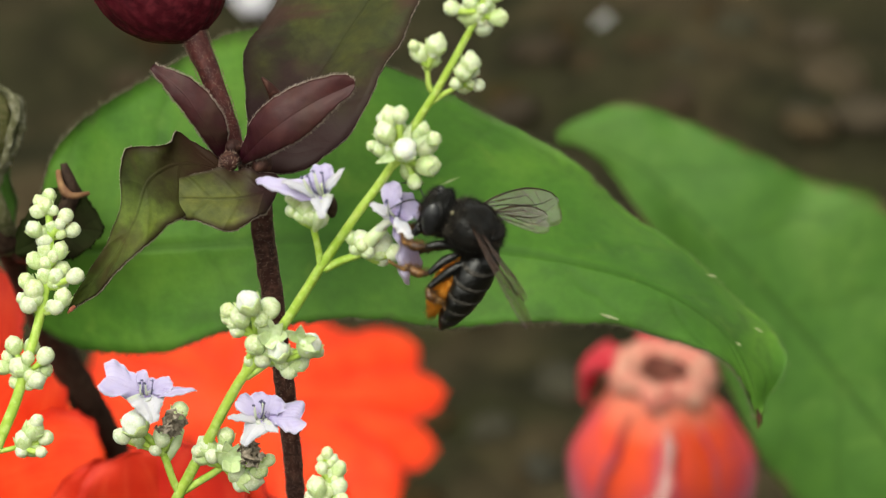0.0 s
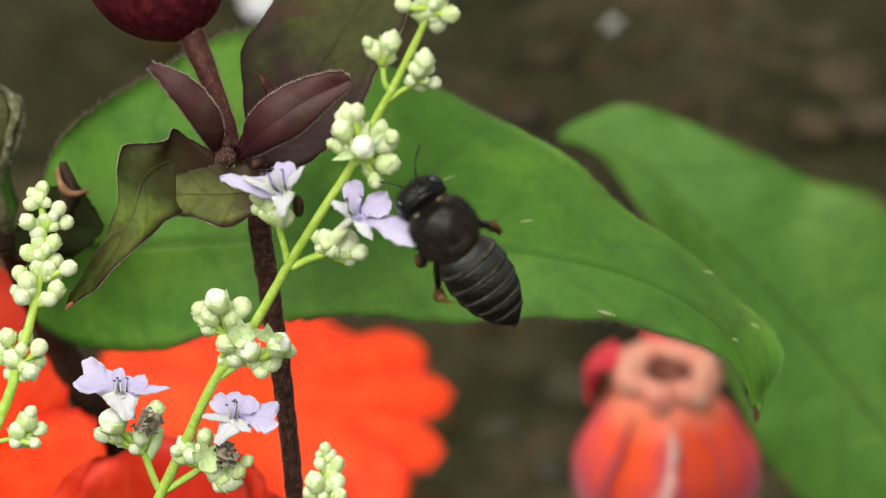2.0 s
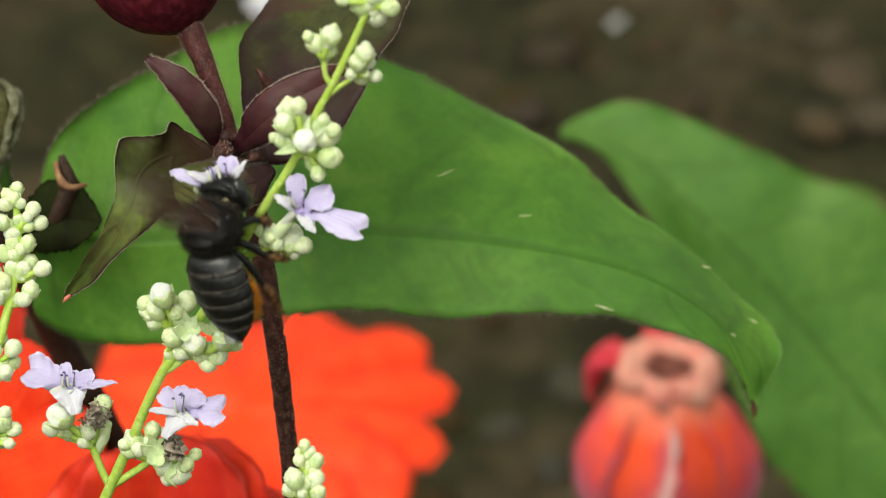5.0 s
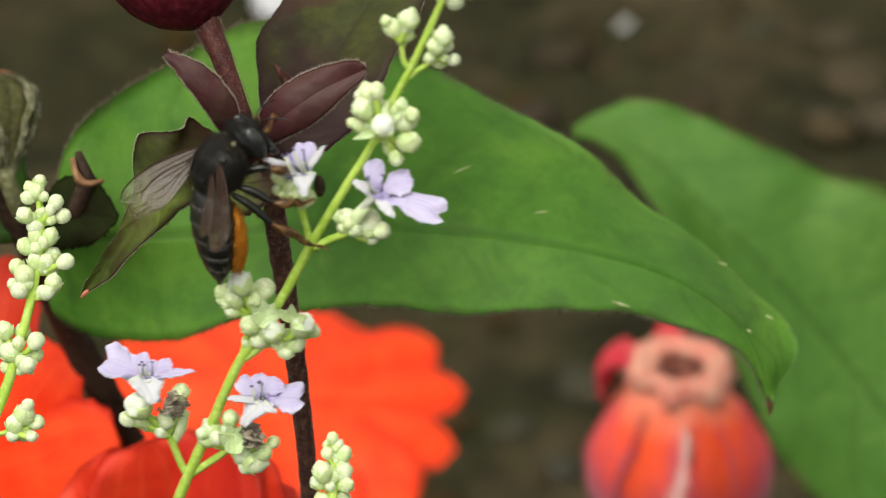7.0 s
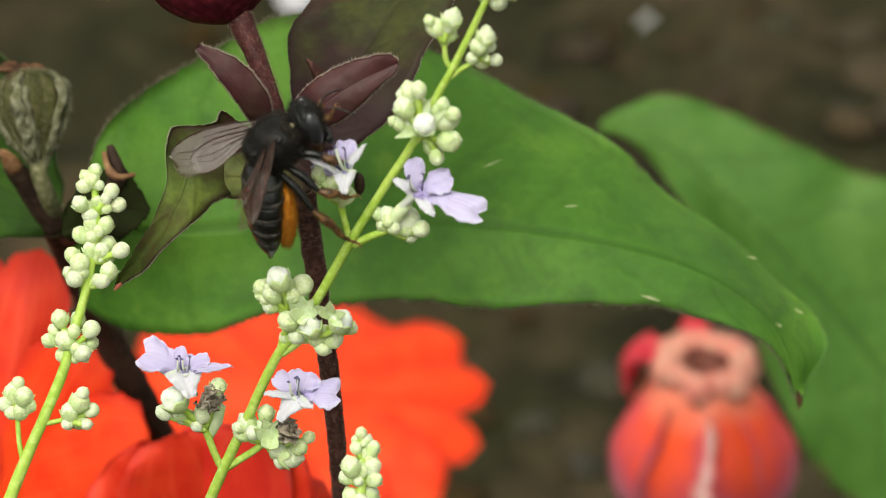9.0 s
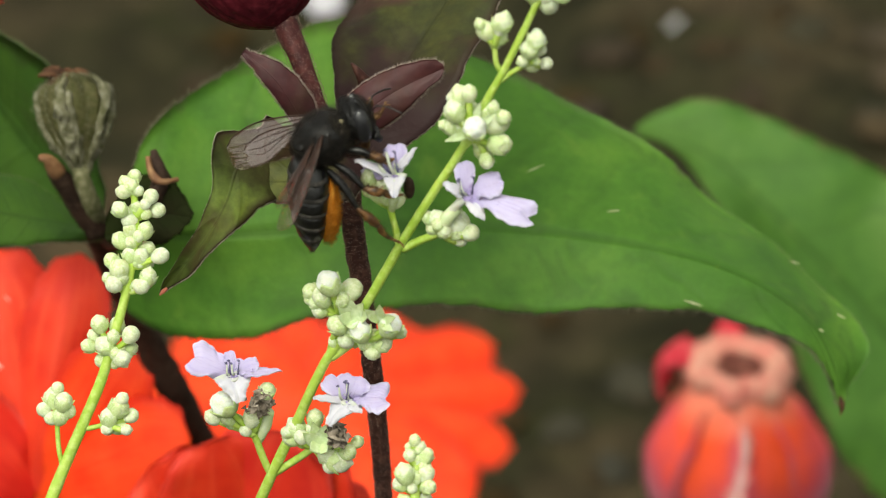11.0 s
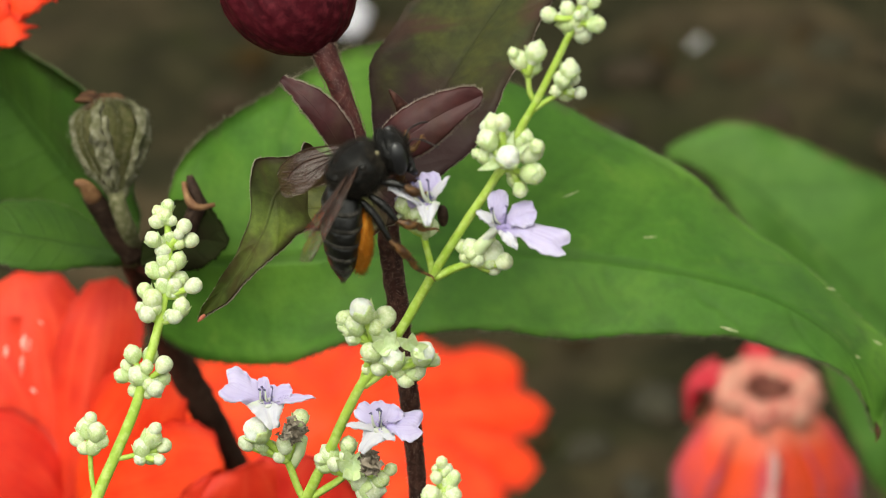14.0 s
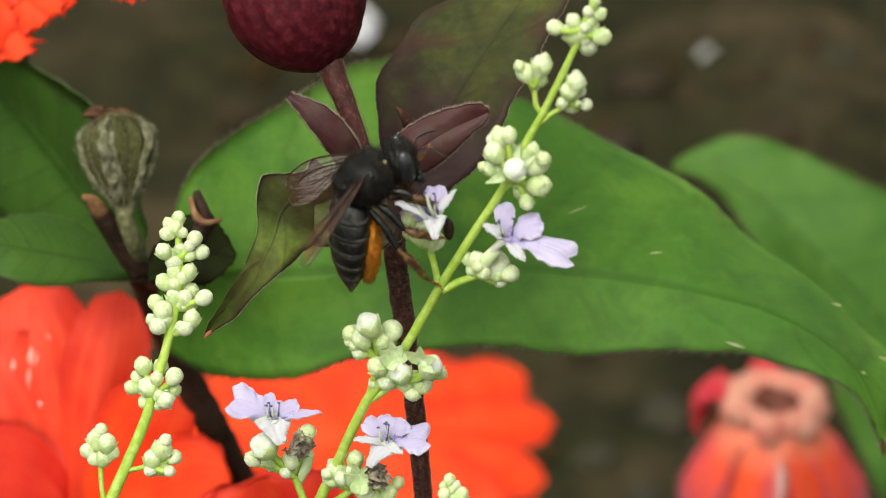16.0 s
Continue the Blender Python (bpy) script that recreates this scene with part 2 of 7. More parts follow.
BUD_WHITE = mottled("bud_white", (0.6, 0.65, 0.5), (0.72, 0.75, 0.68), (0.79, 0.8, 0.79), 2.2, 9.0, 0.65, 0.25, sss=0.2, relief=0.5, vary=0.12)
PEDICEL = mottled("pedicel_grey_green", (0.075, 0.08, 0.03), (0.125, 0.125, 0.058), (0.25, 0.23, 0.145), 380, 1500, 0.75, 0.2, relief=0.6)
CALYX = mottled("calyx_green", (0.46, 0.57, 0.27), (0.57, 0.66, 0.38), (0.69, 0.75, 0.53), 300, 1900, 0.6, 0.25, sss=0.2, relief=0.3)
CALYX_CUP = mottled("calyx_cup_green", (0.4, 0.52, 0.2), (0.5, 0.6, 0.28), (0.62, 0.7, 0.42), 1.2, 6, 0.6, 0.25, sss=0.2, relief=0.2)
LILAC = petal_material("petal_lilac", (0.42, 0.37, 0.58), (0.49, 0.44, 0.63), (0.36, 0.3, 0.54), (0.55, 0.52, 0.65), (0.34, 0.27, 0.53), (0.08, 0.36), 16, 0.2, 0.1)
PETAL_WHITE = petal_material("petal_white", (0.47, 0.46, 0.52), (0.55, 0.54, 0.58), (0.42, 0.39, 0.52), (0.58, 0.57, 0.61), (0.5, 0.53, 0.43), (0.0, 0.2), 14, 0.2, 0.1)
TUBE = mottled("flower_tube_white", (0.5, 0.53, 0.42), (0.58, 0.6, 0.53), (0.62, 0.61, 0.61), 500, 1800, 0.6, 0.2, sss=0.15, relief=0.3)
VIOLET = mottled("stamen_violet", (0.045, 0.04, 0.1), (0.08, 0.07, 0.17), (0.2, 0.18, 0.3), 400, 1500, 0.5)
SPECKLE = mottled("speckle_violet", (0.16, 0.12, 0.32), (0.22, 0.17, 0.4), (0.32, 0.27, 0.5), 400, 1500, 0.5)
DRY = mottled("dry_brown", (0.14, 0.11, 0.08), (0.27, 0.22, 0.165), (0.4, 0.35, 0.29), 500, 1600, 0.8, relief=1.0, depth=0.0003)
RED = petal_material("petal_scarlet", (0.74, 0.03, 0.007), (0.82, 0.058, 0.013), (0.84, 0.1, 0.03), (0.6, 0.022, 0.016), (0.62, 0.05, 0.008), (0.02, 0.25), 18, 0.15)
RED_DEEP = petal_material("petal_deep_red", (0.6, 0.018, 0.012), (0.7, 0.03, 0.014), (0.74, 0.06, 0.03), (0.62, 0.13, 0.11), (0.52, 0.012, 0.008), (0.05, 0.4), 14, 0.3, edge_at=(0.46, 0.58))
RED_MID = petal_material("petal_red", (0.62, 0.022, 0.008), (0.73, 0.042, 0.013), (0.78, 0.085, 0.035), (0.6, 0.03, 0.02), (0.5, 0.02, 0.007), (0.02, 0.3), 18, 0.25)
CRIMSON = mottled("petal_crimson", (0.4, 0.012, 0.03), (0.5, 0.025, 0.045), (0.55, 0.08, 0.09), 80, 500, 0.6, 0.15, relief=0.25)


def spent_material():
    """Petal that turns from scarlet along its middle to crimson-purple at its edges and foot."""
    m, nodes, links, b = shader("petal_spent_scarlet", 0.6, 0.0, 0.15)
    uv = nodes.new("ShaderNodeUVMap")
    sep = nodes.new("ShaderNodeSeparateXYZ")
    links.new(uv.outputs[0], sep.inputs[0])
    n = noise_tex(nodes, links, 180, 4, 0.6)
    across = math_node(nodes, links, "ABSOLUTE", math_node(nodes, links, "SUBTRACT", sep.outputs[1], 0.5))
    f = math_node(nodes, links, "ADD", math_node(nodes, links, "MULTIPLY", across, 0.75), math_node(nodes, links, "MULTIPLY", math_node(nodes, links, "POWER", sep.outputs[0], 2.0), 0.75))
    f = math_node(nodes, links, "ADD", f, math_node(nodes, links, "MULTIPLY", n.outputs["Fac"], 0.45))
    r = ramp(nodes, [(0.3, (0.84, 0.085, 0.022)), (0.5, (0.78, 0.08, 0.04)), (0.68, (0.58, 0.07, 0.085)), (0.9, (0.44, 0.14, 0.19))])
    links.new(f, r.inputs[0])
    r6 = ramp(nodes, [(0.1, (0.75, 0.75, 0.75)), (0.28, (0, 0, 0))])
    links.new(math_node(nodes, links, "ADD", sep.outputs[0], math_node(nodes, links, "MULTIPLY", math_node(nodes, links, "SUBTRACT", n.outputs["Fac"], 0.5), 0.4)), r6.inputs[0])
    col = mix(nodes, links, r6.outputs[0], r.outputs[0], (0.72, 0.24, 0.16))
    links.new(col, b.inputs["Base Color"])
    bump(nodes, links, b, n.outputs["Fac"], 0.3, 0.0003)
    return m


SPENT = spent_material()
INNER = mottled("husk_inner", (0.08, 0.022, 0.018), (0.14, 0.042, 0.03), (0.22, 0.09, 0.065), 120, 600, 0.7, 0.15, relief=0.4)
SALMON = mottled("husk_salmon", (0.56, 0.15, 0.12), (0.6, 0.25, 0.19), (0.62, 0.4, 0.29), 120, 600, 0.65, 0.2, relief=0.4)
TIP_ORANGE = mottled("leaf_tip_orange", (0.6, 0.13, 0.08), (0.66, 0.19, 0.13), (0.66, 0.3, 0.22), 120, 600, 0.65, 0.2, relief=0.4)
LILAC_DULL = mottled("pistil_violet", (0.2, 0.12, 0.22), (0.3, 0.18, 0.28), (0.36, 0.26, 0.32), 300, 900, 0.6)
PALE_PINK = mottled("petal_pale_pink", (0.6, 0.3, 0.27), (0.66, 0.4, 0.37), (0.7, 0.52, 0.52), 200, 700, 0.6, 0.15)
HUSK = mottled("husk_brown", (0.03, 0.014, 0.008), (0.07, 0.03, 0.015), (0.16, 0.08, 0.04), 300, 900, 0.75, 0.15, relief=0.6)
SEPAL_GREY = mottled("bud_hairy_olive", (0.036, 0.038, 0.009), (0.066, 0.066, 0.02), (0.12, 0.105, 0.05), 380, 1300, 0.75, 0.2, relief=0.7)
RIB = mottled("bud_rib_olive", (0.075, 0.075, 0.032), (0.15, 0.145, 0.085), (0.28, 0.265, 0.2), 700, 1700, 0.75, 0.2, relief=0.7)
TAN = mottled("cut_tan", (0.13, 0.055, 0.022), (0.22, 0.1, 0.04), (0.32, 0.18, 0.08), 300, 900, 0.75, relief=0.4)
SCAR = mottled("pale_scar", (0.25, 0.28, 0.12), (0.36, 0.38, 0.2), (0.45, 0.46, 0.3), 500, 1500, 0.7)
BLACK = mottled("chitin_black", (0.0018, 0.0018, 0.0018), (0.003, 0.0028, 0.0026), (0.007, 0.006, 0.005), 300, 2800, 0.3, 0.45, relief=0.8, depth=0.0001)
BAND = mottled("chitin_band", (0.0018, 0.0018, 0.0018), (0.003, 0.0029, 0.0028), (0.008, 0.0075, 0.007), 300, 2800, 0.34, 0.6, relief=0.6, depth=0.0001)
RIM = mottled("band_rim_buff", (0.016, 0.014, 0.012), (0.04, 0.036, 0.031), (0.1, 0.09, 0.08), 400, 2500, 0.7, 0.2)
BLACK_MATT = mottled("chitin_pitted_black", (0.0015, 0.0015, 0.0015), (0.003, 0.0028, 0.0026), (0.007, 0.0064, 0.0056), 500, 5200, 0.34, 0.28, relief=0.8, depth=0.00005)
FUZZ = mottled("fuzz_black", (0.003, 0.0024, 0.0018), (0.009, 0.0065, 0.0045), (0.03, 0.021, 0.014), 400, 2500, 0.6, 0.3)
FUZZ_PALE = mottled("fuzz_buff", (0.05, 0.04, 0.028), (0.09, 0.072, 0.05), (0.15, 0.12, 0.085), 400, 2500, 0.7)
EYE_GLOSS = mottled("eye_gloss", (0.006, 0.006, 0.007), (0.01, 0.01, 0.012), (0.018, 0.018, 0.022), 300, 3000, 0.3, 0.7, relief=0.15)
PATCH = mottled("fuzz_cream", (0.2, 0.18, 0.1), (0.3, 0.27, 0.15), (0.4, 0.37, 0.24), 400, 2500, 0.7)
FUZZ_GREY = mottled("fuzz_grey", (0.06, 0.055, 0.05), (0.11, 0.1, 0.09), (0.18, 0.165, 0.145), 400, 2500, 0.7)
LEG = mottled("leg_brown", (0.018, 0.009, 0.005), (0.075, 0.033, 0.012), (0.26, 0.125, 0.04), 350, 1500, 0.4, 0.4, relief=0.3)
LEG_TAN = mottled("foot_tan", (0.05, 0.024, 0.009), (0.17, 0.08, 0.024), (0.36, 0.19, 0.06), 350, 1500, 0.45, 0.35, relief=0.3)
VEIN = mottled("wing_vein_brown", (0.012, 0.007, 0.005), (0.03, 0.014, 0.009), (0.06, 0.03, 0.018), 350, 1500, 0.45, 0.35, relief=0.3)
POLLEN = mottled("pollen_orange", (0.44, 0.13, 0.008), (0.66, 0.24, 0.016), (0.76, 0.36, 0.06), 500, 2200, 0.8, 0.2, relief=0.8, depth=0.0002)


def wing_material():
    m, nodes, links, b = shader("wing_membrane", 0.3, 0.0, 0.3)
    b.inputs["Base Color"].default_value = (0.055, 0.016, 0.008, 1)
    n = noise_tex(nodes, links, 700, 3)
    r = ramp(nodes, [(0.3, (0.15, 0.15, 0.15)), (0.7, (0.36, 0.36, 0.36))])
    links.new(n.outputs["Fac"], r.inputs[0])
    clear = nodes.new("ShaderNodeBsdfTransparent")
    sheen = nodes.new("ShaderNodeBsdfGlossy")
    sheen.inputs["Color"].default_value = (0.095, 0.092, 0.09, 1)
    sheen.inputs["Roughness"].default_value = 0.2
    both, veil = nodes.new("ShaderNodeAddShader"), nodes.new("ShaderNodeMixShader")
    links.new(r.outputs[0], veil.inputs[0])
    links.new(clear.outputs[0], veil.inputs[1])
    links.new(b.outputs[0], veil.inputs[2])
    links.new(veil.outputs[0], both.inputs[0])
    links.new(sheen.outputs[0], both.inputs[1])
    at = nodes.new("ShaderNodeTexCoord")
    pleat = nodes.new("ShaderNodeMapping")
    pleat.inputs["Scale"].default_value = (1500, 130, 130)
    links.new(at.outputs["Object"], pleat.inputs["Vector"])
    crease = noise_tex(nodes, links, 1.0, 2, vec=pleat.outputs[0])
    relief = nodes.new("ShaderNodeBump")
    relief.inputs["Strength"].default_value = 1.0
    relief.inputs["Distance"].default_value = 0.00016
    links.new(crease.outputs["Fac"], relief.inputs["Height"])
    links.new(relief.outputs[0], sheen.inputs["Normal"])
    links.new(both.outputs[0], nodes["Material Output"].inputs["Surface"])
    return m


WING = wing_material()


def soil_material():
    m, nodes, links, b = shader("damp_soil", 0.95, 0.0, 0.06)
    n1 = noise_tex(nodes, links, 14, 5, 0.6)
    n2 = noise_tex(nodes, links, 90, 6)
    n3 = noise_tex(nodes, links, 28, 3)
    r1 = ramp(nodes, [(0.32, (0.0125, 0.0125, 0.0065)), (0.48, (0.026, 0.0245, 0.0125)), (0.68, (0.057, 0.043, 0.025))])
    links.new(n1.outputs["Fac"], r1.inputs[0])
    r2 = ramp(nodes, [(0.35, (0.6, 0.6, 0.6)), (0.7, (1.4, 1.35, 1.3))])
    links.new(n2.outputs["Fac"], r2.inputs[0])
    col = mix(nodes, links, 1.0, r1.outputs[0], r2.outputs[0], "MULTIPLY")
    r3 = ramp(nodes, [(0.56, (0, 0, 0)), (0.72, (1, 1, 1))])
    links.new(n3.outputs["Fac"], r3.inputs[0])
    col = mix(nodes, links, r3.outputs[0], col, (0.027, 0.029, 0.01))
    links.new(col, b.inputs["Base Color"])
    bump(nodes, links, b, n2.outputs["Fac"], 0.8, 0.006)
    return m


SOIL = soil_material()
PEBBLE = mottled("pebble_grey", (0.026, 0.024, 0.015), (0.038, 0.035, 0.022), (0.056, 0.05, 0.034), 1.2, 6.0, 0.9, 0.1, relief=0.5, vary=0.3)
PEBBLE_PALE = mottled("pebble_pale", (0.34, 0.34, 0.35), (0.4, 0.4, 0.41), (0.46, 0.46, 0.46), 1.2, 6.0, 0.6, relief=0.4)
CRUMB_PALE = mottled("dry_litter_pale", (0.034, 0.026, 0.014), (0.052, 0.038, 0.022), (0.075, 0.055, 0.034), 1.2, 6.0, 0.95, 0.1, relief=0.5, vary=0.3)
CRUMB = mottled("leaf_litter", (0.02, 0.015, 0.007), (0.034, 0.023, 0.011), (0.06, 0.038, 0.02), 1.2, 6.0, 0.95, 0.1, relief=0.5, vary=0.3)

# ---- mesh helpers ----
PLACE = {}


def thing(name, m, label, category, group="", kind=""):
    ob = new(name)
    ob.matrix_basis = m
    ob.empty_display_size = 0.005
    PLACE[ob] = m.copy()
    return tagged(ob, label, category, group, kind)


def part(name, bm, material, parent, label=""):
    """Links a bmesh given in world places as one mesh under its parent."""
    inv = PLACE[parent].inverted()
    bmesh.ops.transform(bm, matrix=inv, verts=bm.verts)
    me = bpy.data.meshes.new(name)
    bm.normal_update()
    bm.to_mesh(me)
    bm.free()
    for p in me.polygons:
        p.use_smooth = True
    me.materials.append(material)
    ob = new(name, me)
    ob.parent = parent
    PLACE[ob] = PLACE[parent]
    return tagged(ob, label)


def piece(name, me, m, parent, label=""):
    """A repeat on shared mesh data, at the world pose m."""
    ob = new(name, me)
    ob.parent = parent
    ob.matrix_basis = PLACE[parent].inverted() @ m
    PLACE[ob] = m.copy()
    return tagged(ob, label)


def mesh_of(name, bm, material):
    me = bpy.data.meshes.new(name)
    bm.normal_update()
    bm.to_mesh(me)
    bm.free()
    for p in me.polygons:
        p.use_smooth = True
    me.materials.append(material)
    return me


def curve(ps, n):
    """n + 1 places evenly along a smooth curve through ps."""
    ps = [Vector(p) for p in ps]
    if len(ps) == 2:
        return [ps[0].lerp(ps[1], i / n) for i in range(n + 1)]
    q = [2 * ps[0] - ps[1], *ps, 2 * ps[-1] - ps[-2]]
    fine = []
    for i in range(1, len(q) - 2):
        a, b, c, d = q[i - 1:i + 3]
        for k in range(12):
            t = k / 12
            fine.append(0.5 * (2 * b + (c - a) * t + (2 * a - 5 * b + 4 * c - d) * t * t + (3 * b - a - 3 * c + d) * t ** 3))
    fine.append(ps[-1])
    run = [0.0]
    for a, b in zip(fine, fine[1:]):
        run.append(run[-1] + (b - a).length)
    out, k = [], 0
    for i in range(n + 1):
        s = run[-1] * i / n
        while k < len(run) - 2 and run[k + 1] < s:
            k += 1
        w = (s - run[k]) / max(run[k + 1] - run[k], 1e-12)
        out.append(fine[k].lerp(fine[k + 1], min(max(w, 0), 1)))
    return out


def sweep(bm, ps, radii, segs=10, n=None, rough=0.0):
    """A tube through ps with radii given at even steps, closed at both ends."""
    n = n or max(2, 6 * (len(ps) - 1))
    line = curve(ps, n)
    rings = []
    side = None
    for i, p in enumerate(line):
        t = (line[min(i + 1, n)] - line[max(i - 1, 0)]).normalized()
        if side is None:
            side = t.orthogonal().normalized()
        side = (side - side.dot(t) * t).normalized()
        other = t.cross(side)
        f = i / n * (len(radii) - 1)
        k = min(int(f), len(radii) - 2)
        r = radii[k] + (radii[k + 1] - radii[k]) * (f - k)
        ring = []
        for j in range(segs):
            a = 2 * math.pi * j / segs
            rr = r * (1 + rough * noise.noise(Vector((p.x * 900 + 3 * math.cos(a), p.y * 900 + 3 * math.sin(a), p.z * 900))))
            ring.append(bm.verts.new(p + rr * (math.cos(a) * side + math.sin(a) * other)))
        rings.append(ring)
    for a, b in zip(rings, rings[1:]):
        for j in range(segs):
            bm.faces.new((a[j], a[(j + 1) % segs], b[(j + 1) % segs], b[j]))
    bm.faces.new(rings[0][::-1])
    bm.faces.new(rings[-1])
    return line


def spike(bm, p, d, length, w):
    """One bristle: a thin three-sided cone."""
    d = d.normalized()
    s = d.orthogonal().normalized()
    o = d.cross(s)
    base = [bm.verts.new(p + w * (math.cos(a) * s + math.sin(a) * o)) for a in (0, 2.1, 4.2)]
    tip = bm.verts.new(p + length * d)
    for i in range(3):
        bm.faces.new((base[i], base[(i + 1) % 3], tip))


def lathe(bm, profile, segs=14, m=None, lobes=0, lobe=0.0):
    """Turns (radius, height) about z."""
    rings = []
    for r, z in profile:
        ring = []
        for j in range(segs):
            a = 2 * math.pi * j / segs
            k = 1 + lobe * math.cos(lobes * a)
            ring.append(bm.verts.new((r * k * math.cos(a), r * k * math.sin(a), z)))
        rings.append(ring)
    for a, b in zip(rings, rings[1:]):
        for j in range(segs):
            bm.faces.new((a[j], a[(j + 1) % segs], b[(j + 1) % segs], b[j]))
    bm.faces.new(rings[0][::-1])
    bm.faces.new(rings[-1])
    if m is not None:
        bmesh.ops.transform(bm, matrix=m, verts=[v for ring in rings for v in ring])


def blade(bm, rib, up, low, n=40, m=6, thick=0.0003, bulge=0.0, ruffle=0.0, freq=3.0, teeth=0.0, facing=None):
    """A leaf or petal between two edges and a rib, with thickness. Returns (edge place, outward way) pairs."""
    uvl = bm.loops.layers.uv.verify()
    R, U, L = curve(rib, n), curve(up, n), curve(low, n)
    facing = facing or -ALONG
    front, back, edges = [], [], []
    for i in range(n + 1):
        t = (R[min(i + 1, n)] - R[max(i - 1, 0)]).normalized()
        nor = t.cross(U[i] - L[i])
        nor = nor.normalized() if nor.length > 1e-9 else facing.copy()
        if nor.dot(facing) < 0:
            nor = -nor
        fr, bk = [], []
        for j in range(-m, m + 1):
            k = abs(j) / m
            e = U[i] if j > 0 else L[i]
            p = R[i].lerp(e, k)
            w = (e - R[i]).length
            if k == 1 and teeth:
                p = p + (e - R[i]).normalized() * teeth * noise.noise(Vector((i * 1.7, j, 5.1)))
            lift = bulge * math.sin(math.pi * min(k, 1) * 0.8) * w
            lift += ruffle * k * k * noise.noise(Vector((i / n * freq, 0.8 * j / m, w * 300)))
            lift += 0.35 * bulge * w * 0.15 * math.sin(i / n * 60 + k * 8)
            p = p + nor * lift
            fr.append(bm.verts.new(p + nor * thick * 0.5))
            bk.append(bm.verts.new(p - nor * thick * 0.5))
            if abs(j) == m:
                edges.append((p.copy(), (e - R[i]).normalized() if w > 1e-9 else t, nor.copy(), t.copy()))
        front.append(fr)
        back.append(bk)
    c = 2 * m + 1

    def face(vs, uvs):
        f = bm.faces.new(vs)
        for loop, w in zip(f.loops, uvs):
            loop[uvl].uv = w

    for i in range(n):
        for j in range(c - 1):
            uvs = [((i + a) / n, (j + b) / (c - 1)) for a, b in ((0, 0), (1, 0), (1, 1), (0, 1))]
            face((front[i][j], front[i + 1][j], front[i + 1][j + 1], front[i][j + 1]), uvs)
            face((back[i][j], back[i][j + 1], back[i + 1][j + 1], back[i + 1][j]), [uvs[0], uvs[3], uvs[2], uvs[1]])
        for j in (0, c - 1):
            u = [(i / n, j / (c - 1))] * 4
            face((front[i][j], back[i][j], back[i + 1][j], front[i + 1][j]), u)
    for i in (0, n):
        for j in range(c - 1):
            face((front[i][j], front[i][j + 1], back[i][j + 1], back[i][j]), [(i / n, j / (c - 1))] * 4)
    return edges


def fringe(parent, edges, length, w, seed=1, per=3, material=None, label="pale bristles along the edge"):
    """Bristles along a blade's edge, joined."""
    rnd = random.Random(seed)
    bm = bmesh.new()
    for a, b in zip(edges[::1], edges[2::1]):
        if (b[0] - a[0]).length > 0.01:
            continue
        for k in range(per):
            p = a[0].lerp(b[0], rnd.random())
            d = a[1] + 0.5 * rnd.uniform(-1, 1) * a[2] + 0.7 * rnd.uniform(-0.3, 1) * a[3]
            spike(bm, p, d, length * rnd.uniform(0.5, 1.2), w)
    ob = part("bristles", bm, material or HAIR, parent, label)
    ob["kind"] = "stuff"
    return ob


def ground_below(p):
    return Vector((p.x, p.y, 0.0))


def drop(p, lean=(0.0, 0.0)):
    """From a world place straight down into the soil, by way of a mid place."""
    g = Vector((p.x + lean[0], p.y + lean[1], -0.01))
    return [p.lerp(g, 0.35), p.lerp(g, 0.7), g]


# ---- ground ----
def build_ground():
    bm = bmesh.new()
    cells = []
    nx, ny = 90, 110
    for j in range(ny + 1):
        row = []
        y = 0.2 + 1.4 * j / ny
        for i in range(nx + 1):
            x = -0.5 + 1.0 * i / nx
            z = 0.006 * noise.noise(Vector((x * 25, y * 25, 0))) + 0.004 * noise.noise(Vector((x * 80, y * 80, 3)))
            edge = min(i, nx - i, j, ny - j) / 6
            row.append(bm.verts.new((x, y, z * min(edge, 1))))
        cells.append(row)
    for j in range(ny):
        for i in range(nx):
            bm.faces.new((cells[j][i], cells[j][i + 1], cells[j + 1][i + 1], cells[j + 1][i]))
    far = {k: bm.verts.new(v) for k, v in dict(a=(-400, -400, 0), b=(400, -400, 0), c=(400, 400, 0), d=(-400, 400, 0)).items()}
    for line, ends in ((cells[0], "ab"), ([r[-1] for r in cells], "bc"), (cells[-1][::-1], "cd"), ([r[0] for r in cells][::-1], "da")):
        half = len(line) // 2
        for k in range(len(line) - 1):
            bm.faces.new((line[k + 1], line[k], far[ends[0] if k < half else ends[1]]))
        bm.faces.new((line[half], far[ends[0]], far[ends[1]]))
    bmesh.ops.recalc_face_normals(bm, faces=bm.faces)
    ob = new("ground", mesh_of("ground", bm, SOIL))
    tagged(ob, "dark damp garden soil with moss and litter", "ground", "", "structure")


build_ground()


def stone_mesh(name, material, seed, flat=0.6):
    bm = bmesh.new()
    bmesh.ops.create_icosphere(bm, subdivisions=2, radius=1.0)
    for v in bm.verts:
        v.co *= 1 + 0.3 * noise.noise(v.co * 1.3 + Vector((seed, 0, 0)))
        v.co.z *= flat
    return mesh_of(name, bm, material)


STONE = stone_mesh("pebble", PEBBLE, 1)
STONE_PALE = stone_mesh("pebble", PEBBLE_PALE, 9)
LITTER_PALE = stone_mesh("litter_crumb", CRUMB_PALE, 6, 0.3)
LITTER = stone_mesh("litter_crumb", CRUMB, 3, 0.25)


def on_ground(p):
    """Where the line of sight through the plan place p meets the soil."""
    way = G(p) - EYE
    return EYE + way * (EYE.z / -way.z)


